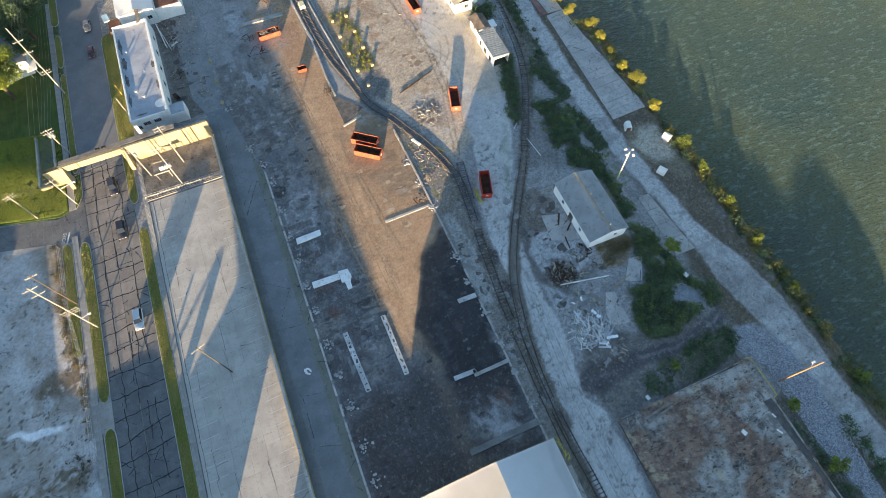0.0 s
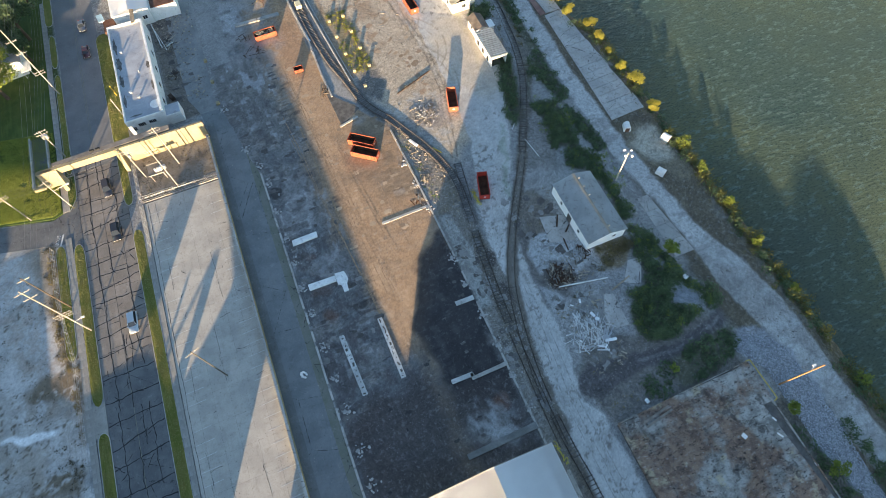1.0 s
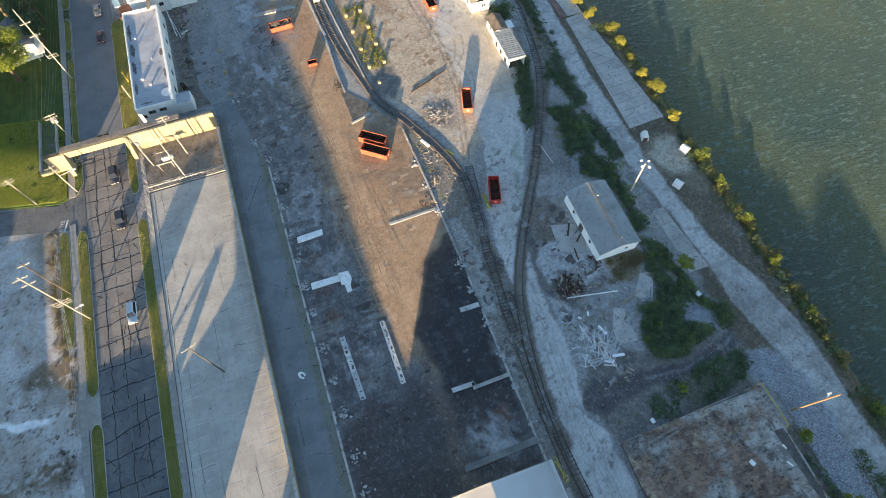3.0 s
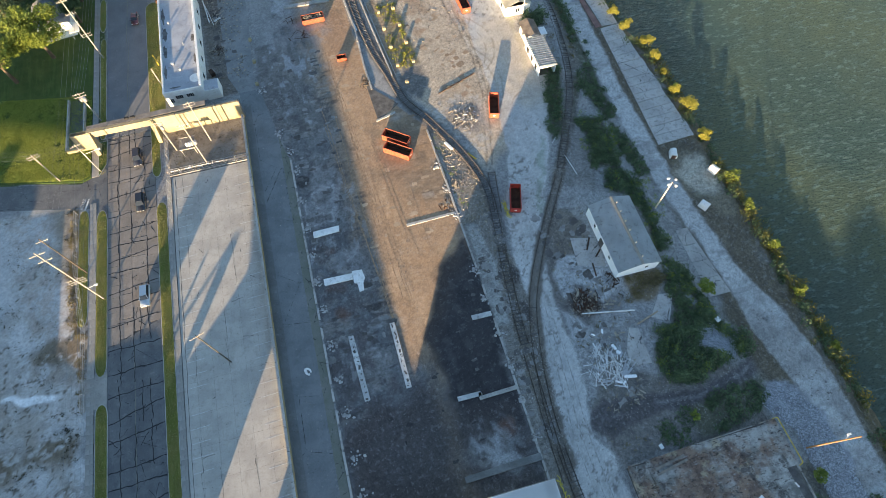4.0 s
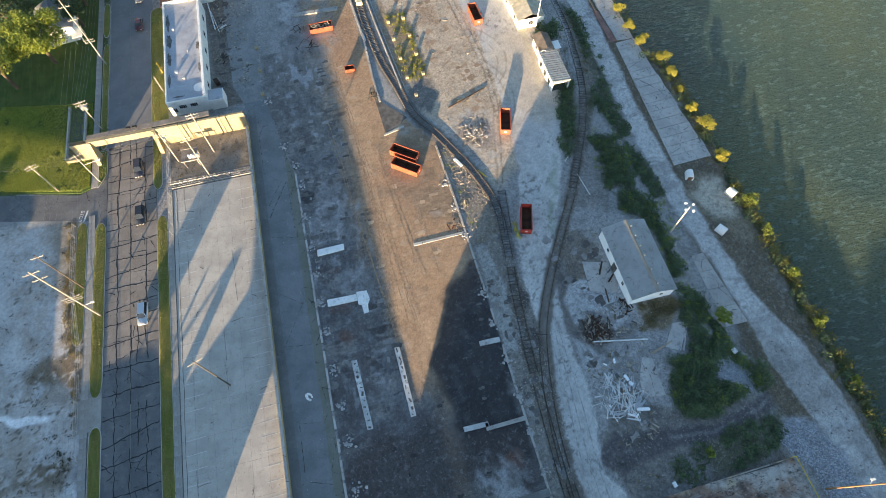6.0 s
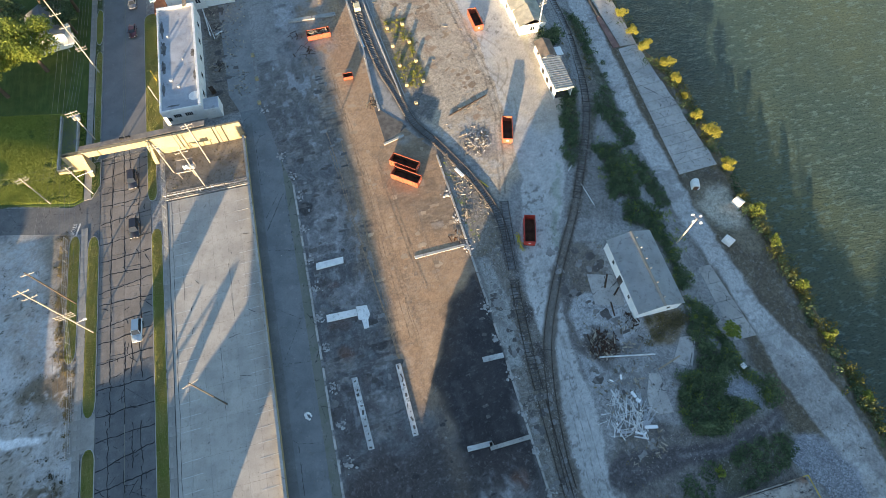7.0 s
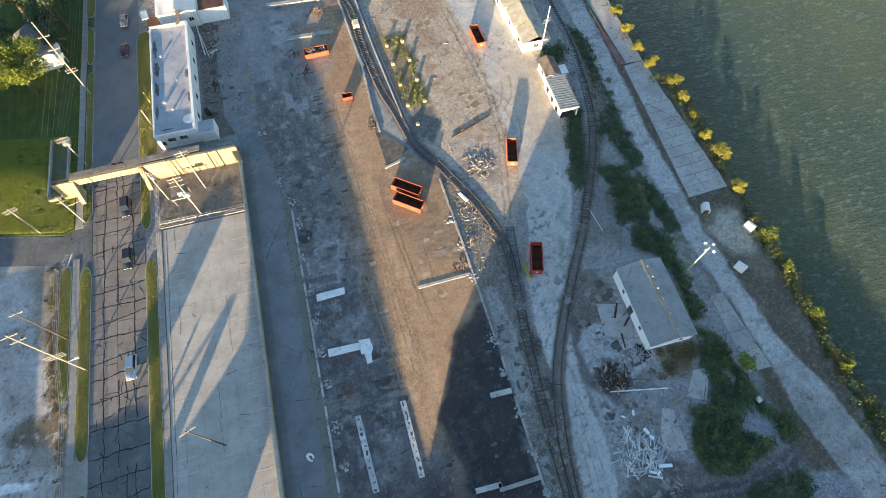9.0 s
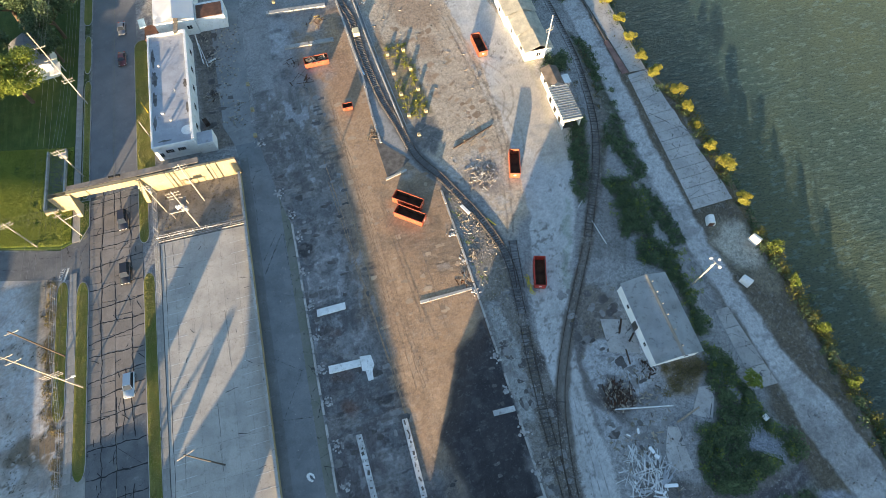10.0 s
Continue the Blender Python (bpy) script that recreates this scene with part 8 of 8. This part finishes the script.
scrap_pile(2.5, 147.0, 34, 2.6, .7, .6, 1.8, (M_YELLOW, M_TIMBER, M_RUSTIN), "heap of yellowish machine scrap", 408)
scrap_pile(15.6, 152.0, 30, 2.8, .8, .8, 2.4, (M_RUSTIN, M_STEEL, M_DEBRIS), "heap of rusty and pale scrap by the track", 409)
scrap_pile(10.2, 106.6, 26, 1.6, .6, .6, 1.8, (M_DARKDEB, M_TIMBER), "small heap of dark timber on a floor remnant", 410)
scrap_pile(24.0, 71.0, 20, 1.6, .3, .6, 1.6, (M_SCRAP, M_TIMBER), "scrap boards along the wall stub", 411)
scrap_pile(20.2, 66.2, 22, 1.4, .5, .6, 1.8, (M_RUSTIN, M_SCRAP), "rusty scrap beside the cross wall", 412)
scrap_pile(-24.8, 141.0, 18, 3.2, .3, .8, 3.0, (M_DARKDEB, M_SCRAP, M_SCRAP), "junk of pipes and boards behind the building", 413)
scrap_pile(-25.2, 128.0, 24, 2.2, .5, .6, 2.0, (M_DARKDEB, M_SCRAP), "junk of dark boards behind the building", 414)
scrap_pile(38.2, 119.0, 9, 2.4, .2, .8, 2.6, (M_SCRAP, M_TIMBER), "scrap boards beside the pale road", 415)


random.seed(420)
for x, y, w_, l_, rz in ((44.2, 19.6, .6, 2.4, 78), (43.4, 25.8, .6, 1.3, 20), (42.4, 29.4, .4, 1.0, -15), (43.8, 24.6, .7, .9, 40), (38.4, 21.6, .35, .6, 10), (41.6, 19.2, .4, 1.4, 60), (42.6, 18.8, .35, .9, 120), (40.4, 29.2, .25, .9, 50)):
    bm = bmesh.new()
    box(bm, (x, y, gz(x, y) + .35), (w_, l_, .28), rz)
    bevel(bm, .1, 2)
    solid("white_debris", bm, M_SHEDW, "white dented sheet of scrap lying at the heap", "debris", "white scraps")


def log(a, b, w, h, mat, label, name="timber"):
    bm = bmesh.new()
    bar(bm, (*a, gz(*a) + h / 2), (*b, gz(*b) + h / 2), w, h)
    bevel(bm, .03)
    solid(name, bm, mat, label, "timber", "loose timbers")


log((40.0, 34.0), (50.6, 31.9), .24, .24, M_DEBRIS, "long pale pipe lying on the east lot", "pipe")
log((46.4, 47.2), (48.0, 49.9), .35, .25, M_DARKDEB, "dark timber lying by the shed")
log((47.6, 45.2), (49.2, 46.6), .35, .25, M_DARKDEB, "dark timber lying by the shed")
log((46.0, 41.0), (46.4, 44.0), .25, .25, M_DARKDEB, "dark timber lying on the east lot")
log((27.1, 98.2), (37.5, 102.2), .26, .22, M_DARKDEB, "long dark timber lying between the tracks")
log((24.6, 83.0), (25.8, 80.6), .6, .4, M_WWALL, "white sheet metal piece beside the track", "metal_piece")
log((29.0, 78.6), (30.4, 76.4), .25, .25, M_YELLOW, "yellow pipe beside the track", "pipe")
log((50.8, 72.0), (51.6, 66.0), .13, .13, M_WWALL, "thin white board beside the rail track", "board")
log((49.2, 76.0), (50.6, 77.4), .13, .13, M_WWALL, "thin white board beside the rail track", "board")
log((11.2, 128.4), (11.6, 125.6), .4, .2, plain("pale_blue_metal", (0.5, 0.6, 0.66), .6), "pale blue metal strip beside the track", "metal_piece")
log((-28.2, 151.5), (-26.6, 139.6), .3, .3, M_DEBRIS, "long pale pipe lying behind the flat-roofed building", "pipe")
log((-27.4, 147.0), (-25.6, 138.4), .18, .18, M_DEBRIS, "thin pale pipe lying behind the flat-roofed building", "pipe")
log((-25.4, 139.6), (-23.6, 140.6), .4, .3, M_DEBRIS, "short pale beam lying behind the flat-roofed building", "beam")
log((-27.6, 121.0), (-26.9, 119.4), 1.0, 1.1, M_DARKDEB, "dark metal bin behind the flat-roofed building", "bin")
log((50.0, 29.0), (55.0, 30.4), .3, .3, M_TIMBER, "weathered timber edge of a small pad")

for x, y in ((18.7, 130.6), (22.9, 131.0), (18.8, 124.0), (23.2, 124.3), (19.1, 116.9), (23.4, 117.4), (19.4, 110.1), (23.6, 110.3), (20.3, 103.8), (-6.8, 157), (-1.5, 158)):
    random.seed(int(x * 10 + y))
    bm = bmesh.new()
    box(bm, (x, y, .4), (.8, .8, .85), random.uniform(-12, 12))
    bevel(bm, .06)
    solid("pedestal", bm, M_GANTRY, "square pale concrete machine pedestal among weeds", "pedestal", "pedestals")
for x, y in ((-16.6, 129.8), (-16.4, 121.5), (-16.6, 113.6)):
    bm = bmesh.new()
    box(bm, (x, y, .3), (.8, .9, .7))
    bevel(bm, .05)
    solid("pedestal", bm, M_GANTRY, "small pale concrete pedestal beside the lane", "pedestal", "pedestals")

root = thing("rail_cart", "pale yellow boxy maintenance cart on the rails", "rail cart", at=(12.4, 139.4, .4))
bm = bmesh.new()
box(bm, (0, 0, .8), (1.6, 2.2, 1.1))
bevel(bm, .08)
part("body", bm, plain("cream_paint", (0.62, 0.55, 0.36), .6, var=.15), root)
for sx in (-.75, .75):
    for sy in (-.7, .7):
        bm = bmesh.new()
        rod(bm, (sx - .05, sy, .2), (sx + .05, sy, .2), .24, seg=12)
        part("wheel", bm, M_RAIL, root)

cu = bpy.data.curves.new("hose", 'CURVE')
cu.dimensions, cu.bevel_depth, cu.bevel_resolution = '3D', .06, 1
sp = cu.splines.new('POLY')
random.seed(77)
sp.points.add(69)
for i in range(70):
    a = i * .75
    sp.points[i].co = (32.9 + math.sin(a) * (.3 + .25 * math.sin(i * .21)), 63.4 - i * .055 + .5 * math.cos(a * 1.3), .12 + .02 * (i % 5), 1)
ob = new("hose", cu)
dg = bpy.context.evaluated_depsgraph_get()
me = bpy.data.meshes.new_from_object(ob.evaluated_get(dg))
bpy.data.objects.remove(ob)
me.materials.clear()
me.materials.append(plain("yellow_hose", (0.55, 0.45, 0.06), .6))
tagged(new("hose", me), "tangled yellow hose lying beside the rails", "hose")

cu = bpy.data.curves.new("hose", 'CURVE')
cu.dimensions, cu.bevel_depth, cu.bevel_resolution = '3D', .07, 1
sp = cu.splines.new('POLY')
sp.points.add(59)
for i in range(60):
    a = i * .55
    sp.points[i].co = (24.3 + .012 * i + math.sin(a) * (.25 + .2 * math.sin(i * .17)), 6.4 - i * .075 + .35 * math.cos(a * 1.2), .12 + .02 * (i % 4), 1)
ob = new("hose", cu)
dg = bpy.context.evaluated_depsgraph_get()
me2 = bpy.data.meshes.new_from_object(ob.evaluated_get(dg))
bpy.data.objects.remove(ob)
me2.materials.clear()
me2.materials.append(me.materials[0])
tagged(new("hose", me2), "tangled yellow hose lying at the warehouse corner", "hose")

bm = bmesh.new()
for k in range(9):
    a = k * .62
    chunk(bm, (-15.6 + .5 * math.cos(a), 36.9 + .7 * math.sin(a * .8), .12), .28)
solid("white_debris", bm, M_WWALL, "crumpled white sheet lying on the lane", "debris")
for x, y, z, w, l, rz in ((57.2, -6.2, .8, .8, 1.0, 20), (63.4, -8.6, .8, .3, 1.2, 30), (66.4, -15.2, 0, .4, 1.4, 40), (64.2, -5.8, .8, .3, .9, 20), (44.4, 6.3, 0, .7, .9, 10), (65.9, 25.6, 0, 1.0, 1.0, 20)):
    bm = bmesh.new()
    box(bm, (x, y, z + .12), (w, l, .2), rz)
    bevel(bm, .05)
    solid("white_debris", bm, M_WWALL, "small white scrap piece lying loose", "debris", "white scraps")


# ---- cars ----
def car(x, y, rz, paint, label, l=4.7, w=1.85, suv=False):
    root = thing("car", label, "car", "cars on the road", at=(x, y, .02), rz=rz)
    hb, hr = (.95, 1.72) if suv else (.85, 1.42)
    bm = bmesh.new()
    prof = [(-l / 2, .35), (-l / 2 + .05, hb - .12), (-l / 2 + .25, hb), (l / 2 - 1.2, hb), (l / 2 - .25, hb - .18), (l / 2, .55), (l / 2 - .05, .3)]
    rings = []
    for sx, ins in ((-1, .0), (1, .0)):
        rings.append([bm.verts.new((sx * (w / 2 - (.06 if b > hb - .05 else 0)), a, b)) for a, b in prof])
    bm.faces.new(rings[0])
    bm.faces.new(rings[1][::-1])
    n = len(prof)
    for i in range(n):
        bm.faces.new((rings[0][i], rings[0][(i + 1) % n], rings[1][(i + 1) % n], rings[1][i]))
    bevel(bm, .07, 2)
    body = part("body", bm, paint, root, smooth=True)
    rear = -l / 2 + (.15 if suv else .55)
    bm = bmesh.new()
    base = [(-w / 2 + .1, rear), (w / 2 - .1, rear), (w / 2 - .1, l / 2 - 1.35), (-w / 2 + .1, l / 2 - 1.35)]
    top = [(-w / 2 + .28, rear + (.25 if suv else .75)), (w / 2 - .28, rear + (.25 if suv else .75)), (w / 2 - .28, l / 2 - 2.05), (-w / 2 + .28, l / 2 - 2.05)]
    lo, hi = [bm.verts.new((*p, hb - .03)) for p in base], [bm.verts.new((*p, hr - .05)) for p in top]
    bm.faces.new(hi)
    for i in range(4):
        bm.faces.new((lo[i], lo[(i + 1) % 4], hi[(i + 1) % 4], hi[i]))
    part("window_glass", bm, M_GLASS, root, "dark glazing")
    bm = bmesh.new()
    q = [(p[0] * 1.03, p[1]) for p in top]
    prism(bm, q, hr - .07, hr)
    bevel(bm, .03)
    part("roof", bm, paint, root)
    for i in range(4):
        bm = bmesh.new()
        bar(bm, lo_hi(base[i], hb), lo_hi(top[i], hr - .05), .09, .07)
        part("pillar", bm, paint, root)
    for sx in (-1, 1):
        for yy in (-l / 2 + .85, l / 2 - .9):
            bm = bmesh.new()
            rod(bm, (sx * (w / 2 - .2), yy, .33), (sx * (w / 2 + .01), yy, .33), .33, seg=14)
            wheel = part("wheel", bm, M_BLACK, root)
            bm = bmesh.new()
            rod(bm, (sx * (w / 2 + .0), yy, .33), (sx * (w / 2 + .025), yy, .33), .2, seg=10)
            part("rim", bm, M_STEEL, wheel)
        bm = bmesh.new()
        box(bm, (sx * (w / 2 - .32), l / 2 - .06, .66), (.34, .1, .12))
        part("headlight", bm, M_INSUL, root)
        bm = bmesh.new()
        box(bm, (sx * (w / 2 - .28), -l / 2 + .04, .74), (.36, .1, .18))
        part("tail_light", bm, M_RED, root)
        bm = bmesh.new()
        box(bm, (sx * (w / 2 + .08), l / 2 - 1.55, hb + .05), (.18, .12, .12))
        part("mirror", bm, paint, root)


def lo_hi(p, z):
    return (p[0], p[1], z)


def car_paint(name, c):
    n = Nodes(name)
    n.b.inputs["Coat Weight"].default_value = .6
    n.b.inputs["Coat Roughness"].default_value = .08
    return n.set(n.mix(n.math('MULTIPLY', n.noise(3, 4), .2), c, tuple(v * .7 for v in c)), .35, .2, .5)


car(-45.6, 61.5, 178, car_paint("silver_paint", (0.5, 0.51, 0.52)), "silver sport utility car driving on the road", 4.8, 1.9, True)
car(-46.0, 85.0, 180, car_paint("black_paint", (0.02, 0.02, 0.024)), "black sport utility car driving on the road", 4.8, 1.9, True)
car(-46.4, 103.0 - 5, 182, car_paint("dark_paint", (0.03, 0.03, 0.04)), "dark pick-up like car near the crossing beam", 5.0, 1.9, True)
car(-46.2, 146.0, 180, car_paint("red_paint", (0.07, 0.01, 0.012)), "dark red saloon car driving on the road", 4.6)
car(-46.2, 157.0, 180, car_paint("grey_paint", (0.12, 0.13, 0.15)), "grey saloon car driving on the road", 4.6)


# ---- broken floor patches ----
def jagged(cx, cy, rx, ry, rot, n=12):
    """A broken, roughly rectangular outline."""
    out = []
    c, s = math.cos(rot), math.sin(rot)
    for i in range(n):
        a = 2 * math.pi * (i + random.uniform(-.25, .25)) / n
        k = random.uniform(.82, 1.08) / max(abs(math.cos(a)), abs(math.sin(a))) * random.choice((1, 1, 1, .75))
        x, y = rx * math.cos(a) * k, ry * math.sin(a) * k
        out.append((cx + x * c - y * s, cy + x * s + y * c))
    return out


M_PPALE = slab_material("dusty_floor_patch", (0.19, 0.18, 0.17), (0.27, 0.26, 0.245), cracks=0.0, amount=0.7, joint=0.3)
M_PDARK = slab_material("sooty_floor_patch", (0.085, 0.076, 0.07), (0.13, 0.12, 0.11), cracks=0.0, amount=0.5, stain=(0.03, 0.028, 0.026), joint=0.4)
M_PSOOT = slab_material("soot_black_patch", (0.036, 0.033, 0.033), (0.062, 0.056, 0.054), cracks=0.0, amount=0.5, stain=(0.03, 0.028, 0.026), joint=0.4)
M_PTAN = slab_material("tan_floor_patch", (0.34, 0.25, 0.168), (0.4, 0.3, 0.2), cracks=0.0, amount=0.6, stain=(0.2, 0.14, 0.095), joint=0.35)
M_PBROWN = slab_material("earth_floor_patch", (0.25, 0.18, 0.12), (0.31, 0.22, 0.15), cracks=0.0, amount=0.5, stain=(0.11, 0.075, 0.05), joint=0.35)


def patches(area, n, seed, mats, label, size=(.5, 1.8), flat=(.25, .8), rot=0.0, dens=.42, name="floor_remains"):
    """Thin broken plates of old floor, each with its own edge."""
    random.seed(seed)
    root = thing(name, label, "floor remains", "floor remains", "structure")
    xs, ys = [p[0] for p in area], [p[1] for p in area]
    made = 0
    for k in range(n * 12):
        x, y = random.uniform(min(xs), max(xs)), random.uniform(min(ys), max(ys))
        ax, ay = np.array([x]), np.array([y])
        if not in_poly(ax, ay, area)[0] or fnoise(ax, ay, 7, seed)[0] < dens:
            continue
        bm = bmesh.new()
        prism(bm, jagged(x, y, random.uniform(*size), random.uniform(*flat), rot + random.gauss(0, .06)), -.05, gz(x, y) + .008 + .00012 * made + random.uniform(0, .004))
        part("floor_plate", bm, random.choice(mats), root)
        made += 1
        if made >= n:
            break


patches([(-11, 24), (-11, 86), (-15.4, 110), (-9.6, 126), (0, 126), (3, 30)], 120, 601, (M_PPALE, M_PDARK, M_PDARK, M_PPALE), "broken sooty and dusty plates of the old works floor", (.25, 1.2), (.2, .7))
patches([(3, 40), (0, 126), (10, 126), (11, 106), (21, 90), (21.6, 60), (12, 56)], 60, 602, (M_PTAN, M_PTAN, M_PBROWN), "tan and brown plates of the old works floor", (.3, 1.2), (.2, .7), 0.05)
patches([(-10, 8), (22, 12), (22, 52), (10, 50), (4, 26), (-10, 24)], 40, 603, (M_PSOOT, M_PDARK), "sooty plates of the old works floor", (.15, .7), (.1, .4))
patches([(19, 140), (36, 140), (38, 112), (37, 96), (30, 84), (25, 98), (25, 110), (19, 136)], 60, 604, (M_PBROWN, M_PBROWN, M_PTAN), "trampled brown earth crusts between the tracks", (.3, 1.3), (.2, .9), 0.6, name="earth_crust")
patches([(23.2, 60), (30, 60), (29, 40), (27.5, 10), (23.2, 10)], 70, 605, (M_PPALE, M_PDARK, M_PPALE), "broken concrete plates beside the rails", (.3, 1.0), (.3, 1.0), 0.1)
patches([(37, 58), (48, 60), (48.6, 38), (50, 30), (44, 15), (38, 14)], 70, 606, (M_PPALE, M_PDARK, M_PPALE), "broken concrete plates on the east lot", (.3, 1.2), (.3, 1.0), 0.3)
patches([(-27, 150), (-18, 150), (-18.4, 128), (-24, 118), (-26, 118)], 40, 607, (M_PDARK, M_PPALE, M_PDARK), "dark plates of old paving beside the flat-roofed building", (.3, 1.2), (.3, 1.0))

M_RUT = plain("tyre_rut", (0.315, 0.21, 0.13), 0.95, var=0.35, big=1.5)
M_RUTG = plain("tyre_rut_grey", (0.37, 0.36, 0.342), 0.95, var=0.35, big=1.5)
random.seed(71)
bm = bmesh.new()
for k in range(9):
    x0 = random.uniform(2, 9)
    wander(bm, (x0, random.uniform(34, 60)), (x0 - random.uniform(1.5, 6), random.uniform(75, 122)), random.uniform(.12, .26), 1.6, .25, .012 + .0007 * k)
for k in range(4):
    x0 = random.uniform(9, 15)
    wander(bm, (x0, random.uniform(56, 64)), (x0 + random.uniform(-5, 2), random.uniform(74, 92)), random.uniform(.12, .24), 1.6, .3, .024 + .0007 * k)
solid("tyre_ruts", bm, M_RUT, "faint brown tyre ruts over the works floor", "rut", "", "stuff")
bm = bmesh.new()
for k in range(3):
    o = -1.5 + 1.4 * k
    pts = [(31.6 + o, -10), (31.2 + o, 12), (32.6 + o * .9, 26), (33.4 + o * .6, 38)]
    for a, b in zip(pts, pts[1:]):
        wander(bm, a, b, random.uniform(.14, .28), 1.8, .1, .05 + .001 * k)
solid("tyre_ruts", bm, M_RUTG, "grey tyre ruts along the pale dirt road", "rut", "", "stuff")
